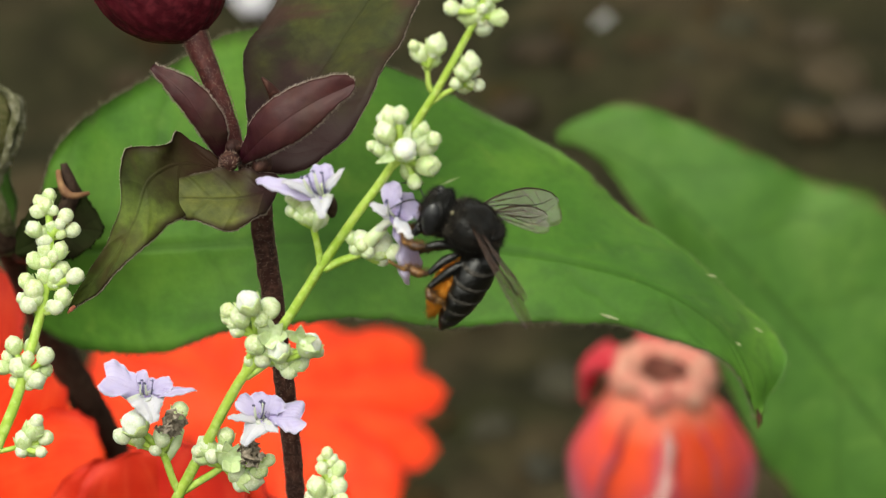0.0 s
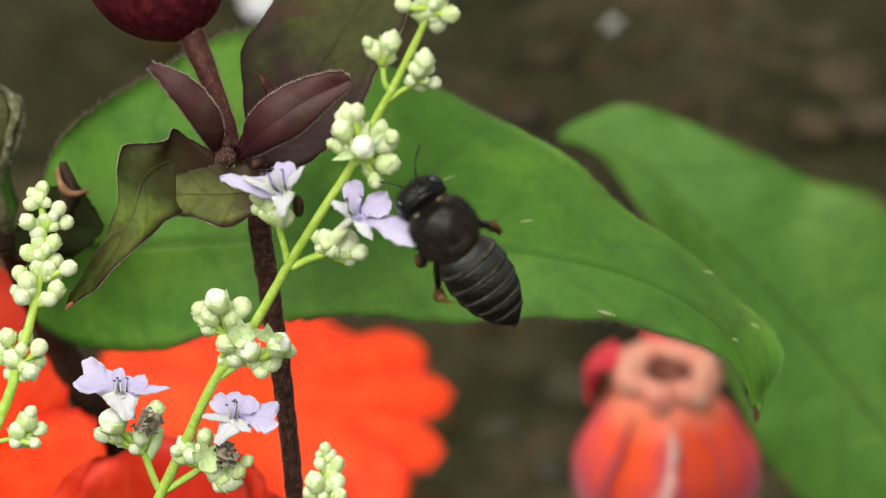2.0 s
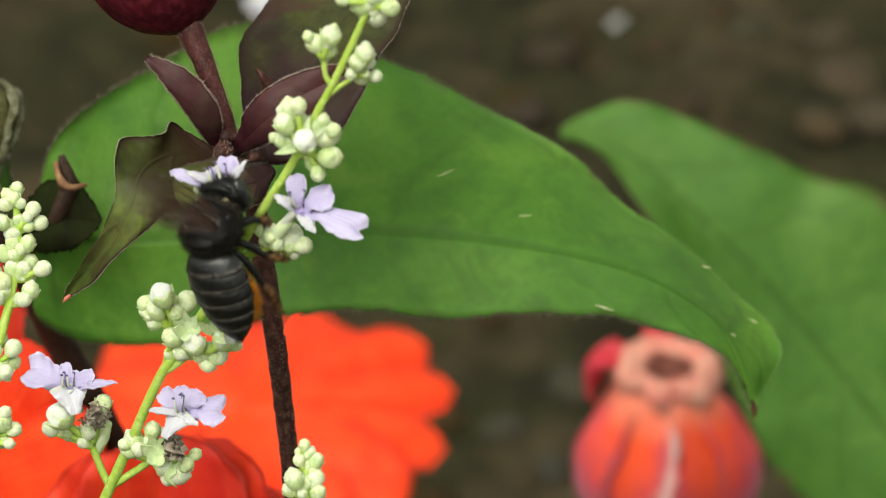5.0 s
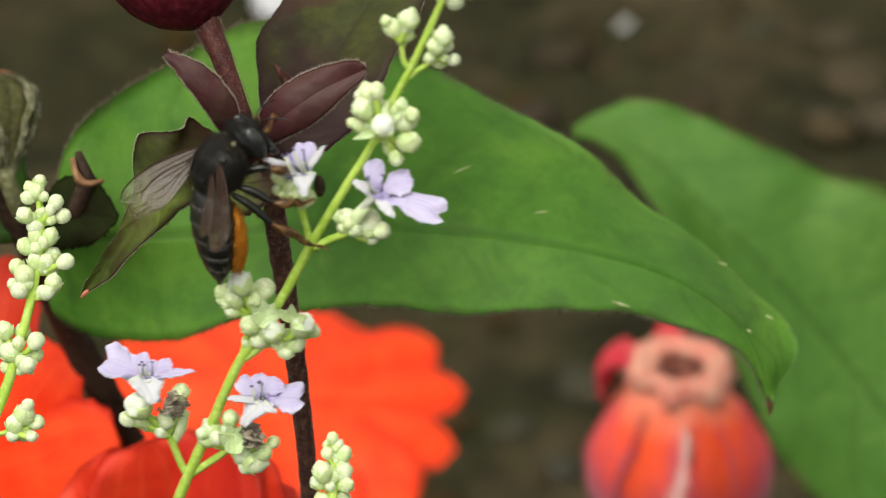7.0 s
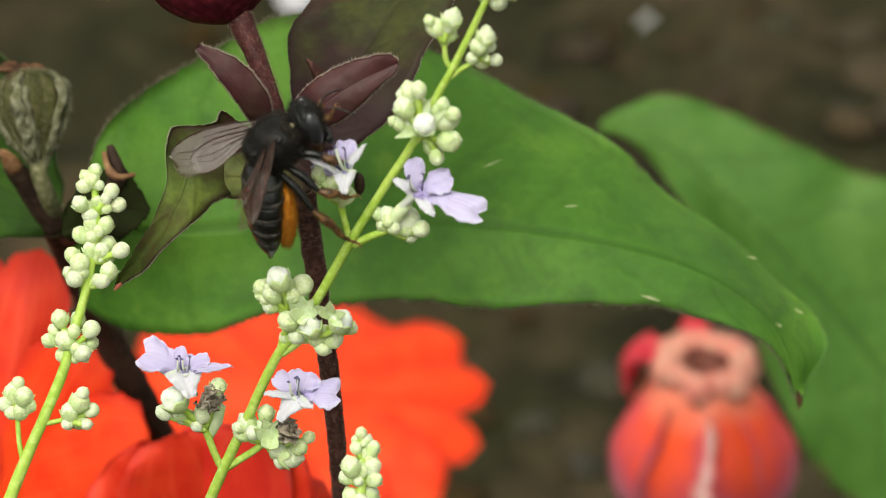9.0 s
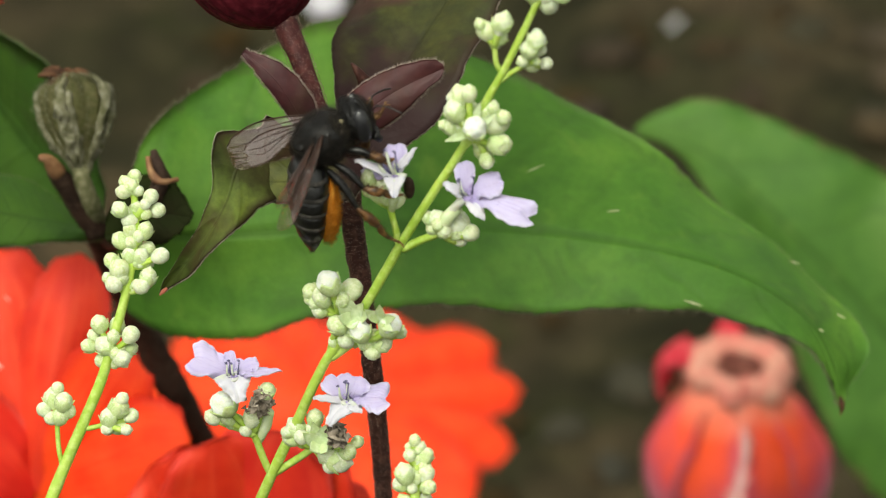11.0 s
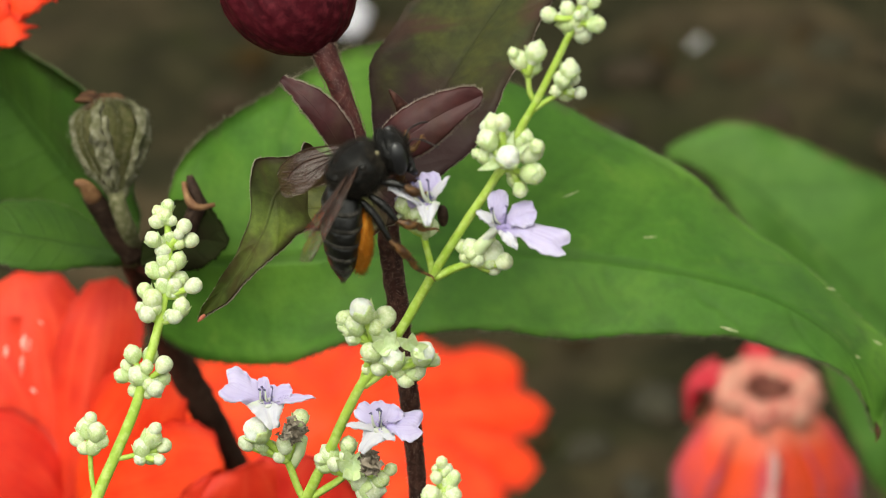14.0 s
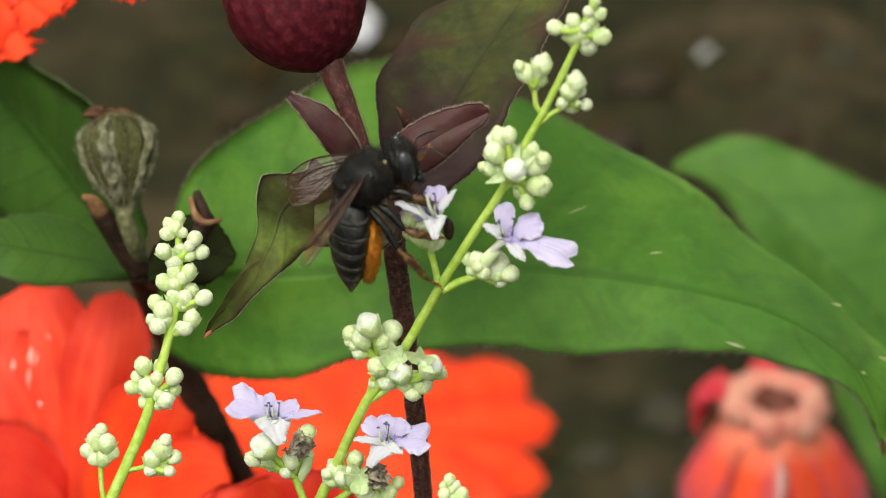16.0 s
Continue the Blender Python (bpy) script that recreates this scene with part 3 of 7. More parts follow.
def lay(name, me, p, size, label, category):
    ob = new(name, me)
    g = on_ground(p)
    ob.matrix_basis = Matrix.LocRotScale((g.x, g.y, size * 0.25), Euler((0, 0, p[0])), (size, size * 0.8, size))
    tagged(ob, label, category, "litter on the soil")


lay("pebble", STONE_PALE, (43.68, 59.39, 900.00), 0.0036, "small pale grey-white pebble on dark soil", "pebble")
for spot_at, size in (((74.76, 26.57, 700.00), 0.006), ((24.21, -29.27, 700.00), 0.007), ((69.32, 51.18, 800.00), 0.007), ((57.23, 43.12, 800.00), 0.006), ((10.11, -38.67, 700.00), 0.006), ((20.69, -46.90, 700.00), 0.005)):
    lay("pebble", STONE, spot_at, size, "dull grey-brown pebble half sunk in soil", "pebble")
for spot_at, size in (((86.78, 28.61, 800.00), 0.008), ((92.83, 39.09, 800.00), 0.011), ((100.89, 30.36, 800.00), 0.01), ((88.13, 49.84, 800.00), 0.007), ((59.92, 55.21, 800.00), 0.006), ((34.79, -35.73, 700.00), 0.006), ((26.57, -30.44, 700.00), 0.005)):
    lay("leaf_crumb", LITTER_PALE, spot_at, size, "pale brown scrap of dry leaf on soil", "leaf litter")
rnd = random.Random(4)
for k in range(70):
    lay("leaf_crumb", LITTER, (rnd.uniform(-75, 65), rnd.uniform(-75, 60), 800), rnd.uniform(0.003, 0.009), "brown crumb of dead leaf on soil", "leaf litter")

# ---- the broad-leaved zinnia with a hairy bud ----
def plant_leaf(root, label, rib, up, low, material, hair, **kw):
    bm = bmesh.new()
    edges = blade(bm, GS(rib), GS(up), GS(low), **kw)
    lf = part("leaf", bm, material, root, label)
    if hair:
        fringe(lf, edges, hair, 0.00003, per=8, material=HAIR_GREEN, label="short olive bristles along the edge")
    return lf


def fall(ps, most):
    """Moves a margin back along the line of sight, most at its middle."""
    out = []
    for i, (u, v, d) in enumerate(ps):
        k = 1 + most * math.sin(math.pi * i / (len(ps) - 1)) / d
        out.append((u * k, v * k, d * k))
    return out


def broad_leaves(root):
    leaf = plant_leaf(root, "broad green leaf with toothed bristly edge",
        [(-39.0, 0.1, 312.0), (-32.5, -0.1, 310.0), (-24.1, 0.2, 309.4), (-14.7, 0.7, 309.2), (-4.4, 0.7, 309.2), (6.0, -0.3, 309.4), (14.9, -2.0, 309.8), (21.1, -4.4, 310.2), (25.9, -7.8, 311.0), (28.4, -11.8, 312.4), (29.3, -15.8, 313.5)],
        fall([(-38.5, 0.8, 311.5), (-34.9, 9.5, 306.5), (-28.6, 14.5, 307.0), (-17.1, 20.1, 310.0), (-5.4, 16.8, 311.2), (3.5, 13.0, 311.5), (11.8, 7.5, 311.5), (19.2, 1.9, 311.8), (27.1, -4.7, 312.4), (31.3, -10.5, 313.0), (29.4, -15.7, 313.5)], 10),
        fall([(-39.0, -0.7, 315.0), (-36.9, -8.25, 316.5), (-27.0, -9.65, 312.5), (-19.45, -7.6, 309.5), (-9.5, -6.6, 308.5), (0.3, -6.9, 308.5), (10.7, -6.9, 309.0), (16.4, -6.9, 309.3), (23.0, -9.2, 310.0), (27.0, -11.7, 311.4), (29.2, -15.8, 313.5)], -1),
        LEAF, 0.0007, n=150, m=10, thick=0.00035, bulge=0.02, ruffle=0.0014, freq=7, teeth=0.0004)
    bm = bmesh.new()
    for p, q, r in (((14.36, -5.94, 307.60), (16.06, -6.46, 307.60), 0.00014), ((-0.21, 5.86, 308.60), (1.45, 6.58, 308.60), 0.00007), ((7.31, 2.23, 308.60), (8.50, 2.33, 308.60), 0.0001), ((24.21, -2.34, 309.40), (25.15, -2.55, 309.40), 0.0001), ((26.91, -8.57, 309.40), (27.43, -8.88, 309.40), 0.0001), ((28.63, -7.22, 309.40), (29.41, -7.64, 309.40), 0.00009)):
        sweep(bm, GS([p, q]), [r * 0.3, r, r * 0.3], 6, 6)
    part("scar", bm, SCAR, leaf, "pale nicks and scratches")
    bm = bmesh.new()
    sweep(bm, GS([(29.2, -14.9, 313.0), (29.45, -15.9, 313.2), (29.3, -16.8, 313.4)]), [0.0001, 0.00028, 0.0002, 0.00005], 8, 14, 0.6)
    part("leaf_tip", bm, HUSK, leaf, "small brown withered tip")
    # dark blade added where the broad leaf's left end lies in shade
    plant_leaf(root, "added dark leaf shape for shade on the broad leaf",
        [(-38.9, -0.2, 307.0), (-36.1, 1.0, 305.0), (-33.6, 1.9, 304.0), (-30.6, 1.6, 303.0)],
        [(-38.8, 0.6, 307.0), (-37.6, 3.6, 305.0), (-35.0, 5.6, 304.0), (-32.4, 5.0, 303.5), (-30.6, 2.0, 303.0)],
        [(-38.7, -1.0, 307.0), (-36.0, -1.2, 305.0), (-33.4, -0.8, 304.0), (-31.6, 0.2, 303.5), (-30.5, 1.3, 303.0)],
        LEAF_SHADOW, 0.0, n=50, m=8, bulge=0.12, ruffle=0.002, teeth=0.0004)
    plant_leaf(root, "dark green leaf behind the hairy bud",
        [(-41.1, 0.1, 325.0), (-46.8, 6.2, 330.0), (-53.1, 13.6, 335.0), (-59.6, 20.6, 340.0)],
        [(-40.9, 0.6, 325.0), (-42.4, 10.9, 322.0), (-47.6, 18.0, 324.0), (-57.3, 22.8, 330.0)],
        [(-41.4, -0.5, 325.0), (-51.9, 2.3, 338.0), (-60.5, 9.3, 345.0), (-61.2, 20.4, 346.0)],
        LEAF_SHADED, 0.0004, n=50, m=6, bulge=0.06, ruffle=0.001, teeth=0.0003)
    plant_leaf(root, "green leaf lying over a scarlet flower",
        [(-40.5, 0.3, 320.0), (-44.8, 1.1, 316.0), (-50.5, 2.1, 312.0), (-56.4, 3.2, 310.0)],
        [(-40.6, 0.7, 320.0), (-45.1, 3.8, 318.0), (-51.0, 5.9, 315.0), (-56.8, 4.2, 312.0)],
        [(-40.4, -0.2, 320.0), (-44.5, -0.4, 314.0), (-50.2, -1.0, 310.0), (-56.4, 0.1, 310.0)],
        LEAF_SHADED, 0.0004, n=50, m=6, bulge=0.06, ruffle=0.001, teeth=0.0003)


def hairy_bud_plant():
    foot = (-31.53, -20.45, 330.00)
    root = thing("zinnia_plant", Matrix.Translation(ground_below(G(foot))), "broad-leaved zinnia with closed hairy bud and brown stem", "plant")
    broad_leaves(root)
    bm = bmesh.new()
    line = sweep(bm, [*GS([(-41.9, 0.6, 322.0), (-40.4, -5.0, 332.0), (-38.8, -10.2, 340.0), (-36.3, -16.2, 346.0), (-33.6, -23.0, 352.0)])], [0.0011, 0.0014, 0.0017, 0.0017], 10, 40, 0.2)
    sweep(bm, [line[-1], *drop(line[-1], (0.02, 0.01))], [0.0017, 0.0018], 10, 12)
    part("stem", bm, STEM_BROWN, root)
    bm = bmesh.new()
    sweep(bm, GS([(-40.6, 0.3, 316.0), (-40.7, 2.7, 311.0), (-41.4, 5.2, 309.0), (-41.5, 6.5, 309.0)]), [0.0011, 0.0009, 0.0008, 0.00085], 12, 18, 0.2)
    part("pedicel", bm, PEDICEL, root)
    bm = bmesh.new()
    prof = [(0.0005, -0.0003), (0.0011, 0.0011), (0.0021, 0.0028), (0.0029, 0.0046), (0.0033, 0.0063), (0.0031, 0.0078), (0.0021, 0.009), (0.0008, 0.0095)]
    m = Matrix.Translation(G((-41.46, 5.97, 309.00))) @ TILT.to_4x4() @ pose(0, 0, 0, -90, 0, 7) @ Matrix.Scale(0.95, 4)
    lathe(bm, prof, 72, m, 9, 0.05)
    for v in bm.verts:
        v.co += (v.co - m @ Vector((0, 0, 0.005))).normalized() * 0.0004 * noise.noise(v.co * 700)
    part("bud", bm, SEPAL_GREY, root, "ribbed olive bud with pale fuzz")
    wild = random.Random(21)
    for k in range(9):
        bm = bmesh.new()
        a, w, q = k * 0.698 + wild.uniform(-0.16, 0.16), wild.uniform(0.6, 1.15), wild.uniform(-0.035, 0.02)
        sweep(bm, [m @ Vector(((1.08 + q * i) * r * math.cos(a + q * 3 * i), (1.08 + q * i) * r * math.sin(a + q * 3 * i), z)) for i, (r, z) in enumerate(prof[:7])], [0.0002 * w, 0.00042 * w, 0.00046, 0.00056 * w, 0.0004, 0.00024 * w], 10, 60, 1.5)
        part("sepal", bm, RIB, root, "fuzzy rib")
    rnd = random.Random(8)
    bm = bmesh.new()
    for k in range(4200):
        f = rnd.random() * (len(prof) - 1.01)
        i = int(f)
        r = prof[i][0] + (prof[i + 1][0] - prof[i][0]) * (f - i)
        z = prof[i][1] + (prof[i + 1][1] - prof[i][1]) * (f - i)
        a = rnd.uniform(0, 6.283)
        if math.cos(9 * a + 5 * z / 0.009) < rnd.uniform(-1.6, 0.6):
            continue
        r *= 1.12 + 0.15 * math.cos(9 * a)
        d = Vector((math.cos(a), math.sin(a), rnd.uniform(-1.0, 1.6)))
        spike(bm, m @ Vector((r * math.cos(a), r * math.sin(a), z)), m.to_3x3() @ d, rnd.uniform(0.0002, 0.0006), 0.000028)
    part("fuzz", bm, HAIR_GREEN, root)["kind"] = "stuff"
    bm = bmesh.new()
    for k, (a, h) in enumerate(((0.3, 0.0083), (1.5, 0.0085), (2.9, 0.0088), (3.6, 0.0086), (4.3, 0.0078), (5.2, 0.0078))):
        c = m @ Vector((0.0012 * math.cos(a) - 0.0004, 0.0012 * math.sin(a), h + 0.0006))
        sweep(bm, [c, c + m.to_3x3() @ Vector((-0.0003 * math.cos(a), -0.0003 * math.sin(a), 0.0011))], [0.0012, 0.0009, 0.0003], 12, 12, 0.8)
    part("bud_tip", bm, HUSK, root, "withered brown tip")
    bm = bmesh.new()
    sweep(bm, GS([(-40.5, 0.5, 314.0), (-42.2, 3.2, 311.0), (-43.7, 6.0, 308.0)]), [0.0013, 0.0011, 0.0009], 10, 14, 0.2)
    part("stub", bm, STEM_BROWN, root, "broken brown side shoot")
    bm = bmesh.new()
    sweep(bm, GS([(-43.5, 5.7, 308.0), (-44.2, 6.9, 306.5), (-45.0, 7.1, 306.0)]), [0.0008, 0.0007, 0.0003], 10, 8, 0.3)
    part("stub_end", bm, TAN, root, "pale dry torn end")
    bm = bmesh.new()
    sweep(bm, GS([(-33.4, 4.9, 303.0), (-33.7, 6.1, 302.5), (-34.1, 7.7, 302.5)]), [0.0009, 0.0007, 0.0003], 8, 10, 0.3)
    sweep(bm, GS([(-33.4, 5.0, 303.0), (-34.3, 2.9, 304.0), (-36.3, 0.7, 308.0), (-39.5, -0.5, 316.0)]), [0.0008, 0.001, 0.0012, 0.0011], 10, 16, 0.3)
    part("curled_bract", bm, STEM_BROWN, root)
    bm = bmesh.new()
    sweep(bm, GS([(-34.5, 7.1, 301.5), (-34.2, 5.7, 301.5), (-33.3, 4.8, 301.0), (-31.7, 5.0, 301.5)]), [0.0002, 0.0004, 0.0002], 8, 12, 0.3)
    part("curled_edge", bm, TAN, root, "dry orange-tan curled edge")


hairy_bud_plant()


def arching_leaf():
    """A broad leaf on a stalk of its own that rises from the soil."""
    foot = (67.80, -38.73, 436.00)
    root = thing("zinnia_leaf", Matrix.Translation(ground_below(G(foot))), "large soft green leaf arching over bare soil", "leaf")
    bm = bmesh.new()
    blade(bm, GS([(14.6, 14.9, 432.0), (24.2, 10.9, 429.0), (34.2, 1.5, 428.0), (44.5, -9.3, 430.0), (54.8, -21.7, 432.0), (65.3, -35.6, 434.0)]),
        GS([(14.6, 15.2, 432.0), (22.8, 18.8, 430.0), (33.6, 15.4, 430.0), (45.9, 9.6, 430.0), (58.5, 2.8, 432.0), (66.0, -33.5, 434.0)]),
        GS([(14.9, 14.5, 431.0), (19.2, 11.8, 430.0), (23.5, 6.9, 430.0), (31.9, -5.7, 431.0), (36.7, -18.1, 432.0), (46.4, -33.5, 434.0), (64.6, -37.1, 434.0)]), n=70, m=9, bulge=0.05, ruffle=0.002, freq=5, teeth=0.0004)
    part("blade", bm, LEAF_FAR, root)
    bm = bmesh.new()
    sweep(bm, [G((65.15, -35.35, 434.00)), G(foot), *drop(G(foot))], [0.0009, 0.0011, 0.0013], 8)
    part("stalk", bm, STEM_BROWN, root)


arching_leaf()


# ---- dark zinnia with a wine-red bud ----
def dark_zinnia():
    foot = (-12.90, -24.50, 299.00)
    root = thing("dark_zinnia", Matrix.Translation(ground_below(G(foot))), "dark zinnia with wine-red bud and maroon hairy stem", "plant")
    bm = bmesh.new()
    low = sweep(bm, [*GS([(-16.2, 7.5, 280.0), (-15.4, 3.8, 282.0), (-15.0, 0.0, 284.0), (-14.4, -4.8, 286.5), (-13.7, -11.7, 291.0), (-13.2, -18.8, 296.0), (-12.9, -24.5, 299.0)])], [0.001, 0.00092, 0.00085, 0.00078], 12, 80, 0.16)
    sweep(bm, [low[-1], *drop(low[-1], (0.002, 0.002))], [0.00078, 0.0013], 12, 14)
    part("stem", bm, STEM_DARK, root)
    bm = bmesh.new()
    high = sweep(bm, GS([(-17.1, 7.5, 279.0), (-17.7, 10.1, 278.5), (-19.0, 13.8, 278.0), (-20.3, 17.0, 278.0), (-21.1, 18.8, 278.0)]), [0.00075, 0.0008, 0.00085, 0.00095, 0.0012], 12, 40, 0.12)
    part("peduncle", bm, STEM_RED, root)
    rnd = random.Random(3)
    bm = bmesh.new()
    for line, r0, r1 in ((low, 0.001, 0.00078), (high, 0.00073, 0.00125)):
        for i, (a, b) in enumerate(zip(line, line[1:])):
            r = r0 + (r1 - r0) * (i / len(line)) ** (2 if r1 > 0.0013 else 1)
            t = (b - a).normalized()
            s = t.orthogonal().normalized()
            for k in range(44):
                d = Matrix.Rotation(rnd.uniform(0, 6.28), 3, t) @ s
                p = a.lerp(b, rnd.random()) + d * r * 0.98
                spike(bm, p, d + t * rnd.uniform(-1.2, 0.9), rnd.uniform(0.00008, 0.00024), 0.00003)
    part("stem_hairs", bm, HAIR_DULL, root, "short pale hairs")["kind"] = "stuff"
    # knobs at the node
    bm = bmesh.new()
    for c, r in (((-17.57, 7.14, 276.40), 0.00085), ((-17.30, 8.33, 277.40), 0.0007), ((-14.98, 7.02, 277.40), 0.0009)):
        q = bmesh.ops.create_icosphere(bm, subdivisions=3, radius=r, matrix=Matrix.Translation(G(c)))
        for v in q["verts"]:
            v.co += (v.co - G(c)) * 0.35 * noise.noise(v.co * 1800)
    sweep(bm, GS([(-13.8, 12.4, 282.0), (-14.4, 13.4, 281.0), (-15.1, 14.3, 280.5)]), [0.0007, 0.0005, 0.0001], 8, 10, 0.2)
    part("node", bm, STEM_DARK, root, "knobbly hairy leaf node")
    bm = bmesh.new()
    for k in range(130):
        d = Vector((rnd.gauss(0, 1), rnd.gauss(0, 1), rnd.gauss(0, 1))).normalized()
        spike(bm, G((-17.57, 7.23, 276.00)) + d * 0.0008, d + UP * 0.8, rnd.uniform(0.0001, 0.0003), 0.000026)
    part("node_hairs", bm, HAIR_DULL, root)["kind"] = "stuff"
    # wine-red bud of overlapping scales
    m = Matrix.Translation(G((-21.15, 18.55, 278.00))) @ TILT.to_4x4() @ pose(0, 0, 0, -90, 0, 27) @ Matrix.Scale(1.08, 4)
    prof = [(0.001, -0.0012), (0.003, 0.0), (0.0045, 0.0016), (0.0053, 0.0038), (0.0053, 0.0062), (0.0048, 0.0085), (0.004, 0.0105), (0.003, 0.012), (0.0015, 0.0128)]
    bm = bmesh.new()
    smooth = [(r, z) for r, z, _ in curve([(r, z, 0) for r, z in prof], 26)]
    lathe(bm, smooth, 132, m, 22, 0.012)
    for v in bm.verts:
        out = (v.co - m @ Vector((0, 0, 0.005))).normalized()
        v.co += out * (0.00022 * noise.noise(v.co * 420) + 0.00009 * noise.noise(v.co * 1500))
    part("bud", bm, BUD_RED, root, "dark wine-red velvety globe bud")
    bm = bmesh.new()
    for k in range(1500):
        f, a = rnd.uniform(0.3, 7.5), rnd.uniform(0, 6.283)
        i = int(f)
        r = 1.05 * (prof[i][0] + (prof[i + 1][0] - prof[i][0]) * (f - i))
        z = prof[i][1] + (prof[i + 1][1] - prof[i][1]) * (f - i)
        spike(bm, m @ Vector((r * math.cos(a), r * math.sin(a), z)), m.to_3x3() @ Vector((math.cos(a), math.sin(a), rnd.uniform(-0.2, 0.8))), rnd.uniform(0.00006, 0.00016), 0.00002)
    part("bud_fuzz", bm, BUD_RED, root)["kind"] = "stuff"
    # leaves and bracts at the node
    leaves = (
        ("upper_leaf", OLIVE, "broad dark olive leaf flushed purple",
         [(-15.4, 7.1, 284.0), (-12.3, 12.1, 288.0), (-9.0, 17.6, 291.0), (-5.6, 22.8, 294.0), (-2.2, 27.5, 297.0)],
         [(-16.2, 7.7, 284.0), (-17.0, 13.4, 290.0), (-17.0, 17.0, 293.0), (-15.4, 20.4, 296.0), (-11.2, 24.3, 298.0), (-2.5, 27.8, 298.0)],
         [(-14.7, 6.7, 284.0), (-10.7, 7.1, 285.0), (-6.9, 11.3, 286.0), (-4.5, 16.2, 288.0), (-2.1, 21.5, 291.0), (-0.4, 24.7, 293.0), (-1.9, 27.2, 297.0)], 60, 0.06, 0.001),
        ("bract", PURPLE, "narrow purple bract with pale bristly rim",
         [(-18.0, 7.3, 279.0), (-19.4, 10.0, 275.7), (-21.2, 12.7, 274.7), (-23.8, 14.9, 275.0)],
         [(-17.9, 7.5, 279.0), (-18.0, 10.9, 276.0), (-20.3, 13.7, 275.0), (-23.6, 15.1, 275.0)],
         [(-18.4, 7.1, 279.0), (-20.3, 10.0, 276.0), (-22.1, 12.4, 275.0), (-23.9, 14.7, 275.0)], 30, 0.12, 0.0003),
        ("bract", PURPLE, "plum-purple bract curving outward",
         [(-16.6, 7.3, 278.0), (-14.0, 9.5, 273.3), (-10.7, 11.7, 272.3), (-7.1, 13.4, 272.0)],
         [(-16.8, 7.7, 278.0), (-14.8, 11.3, 274.0), (-12.1, 13.1, 273.0), (-8.9, 14.0, 272.0), (-7.6, 14.0, 272.0), (-7.1, 13.5, 272.0)],
         [(-16.4, 7.0, 278.0), (-13.5, 8.0, 274.0), (-11.0, 9.3, 273.0), (-8.6, 11.5, 272.0), (-7.4, 12.6, 272.0), (-7.1, 13.3, 272.0)], 30, 0.16, 0.0003),
        ("lower_leaf", OLIVE_GREEN, "folded olive-green leaf with dark edge",
         [(-17.7, 6.3, 278.0), (-21.5, 7.0, 276.0), (-24.0, 5.6, 274.0), (-25.0, 2.3, 273.0), (-27.0, -1.1, 273.0), (-30.4, -5.0, 274.0)],
         [(-18.0, 6.7, 278.0), (-21.7, 9.5, 277.0), (-23.0, 8.3, 275.0), (-25.9, 8.0, 274.0), (-26.2, 3.3, 273.0), (-27.5, -0.6, 273.0), (-30.5, -4.9, 274.0)],
         [(-17.5, 6.0, 278.0), (-20.1, 4.7, 276.0), (-21.0, 2.9, 275.0), (-22.6, 1.7, 273.0), (-24.6, -0.2, 272.0), (-26.9, -2.6, 272.0), (-30.2, -5.0, 274.0)], 60, 0.05, 0.0012),
        ("lower_leaf", OLIVE, "broad olive lobe curling under the node",
         [(-13.4, 5.6, 277.0), (-15.2, 4.4, 275.0), (-18.0, 4.0, 274.4), (-23.2, 4.2, 275.2)],
         [(-13.6, 6.0, 277.0), (-15.5, 6.2, 276.0), (-18.4, 6.4, 276.4), (-23.2, 5.4, 275.6)],
         [(-13.3, 5.2, 277.0), (-14.7, 2.8, 274.2), (-17.8, 1.5, 273.4), (-20.6, 2.4, 274.2), (-23.1, 2.0, 275.0)], 30, 0.1, 0.0008),
    )
    for name, material, label, rib, up, lowe, n, bulge, ruffle in leaves:
        bm = bmesh.new()
        edges = blade(bm, GS(rib), GS(up), GS(lowe), 2 * n, 8, 0.0003, bulge, ruffle, 7, 0.00016)
        lf = part(name, bm, material, root, label)
        fringe(lf, edges, 0.0003 if material is PURPLE else 0.0002, 0.000032, per=6 if material is PURPLE else 4, seed=len(label), material=HAIR)
        if label.startswith("folded"):
            tip = bmesh.new()
            sweep(tip, GS([(-29.9, -4.6, 273.4), (-30.2, -4.9, 273.4), (-30.5, -5.2, 273.6)]), [0.00012, 0.00018, 0.00007], 8, 8, 0.3)
            part("leaf_tip", tip, TIP_ORANGE, lf, "small orange-pink dried tip")


dark_zinnia()


# ---- scarlet flowers ----
def ray_petal(bm, c, tip, width, nor, cup=0.08, thick=0.0004, waves=0.0012, ragged=0.0):
    """A strap petal from c to tip, broad at its toothed end."""
    way = tip - c
    s = way.cross(nor).normalized()
    rib = [c, c + way * 0.35 + nor * way.length * cup, c + way * 0.7 + nor * way.length * cup, tip]
    up = [c + s * width * 0.15, c + way * 0.35 + s * width * 0.42, c + way * 0.72 + s * width * 0.5, c + way * 0.93 + s * width * 0.34, tip + s * width * 0.12 - way * 0.02]
    lo = [c - s * width * 0.15, c + way * 0.35 - s * width * 0.42, c + way * 0.72 - s * width * 0.5, c + way * 0.93 - s * width * 0.34, tip - s * width * 0.12 - way * 0.02]
    return blade(bm, rib, up, lo, 54 if ragged else 30, 6, thick, 0.05, waves, 4, ragged, nor)


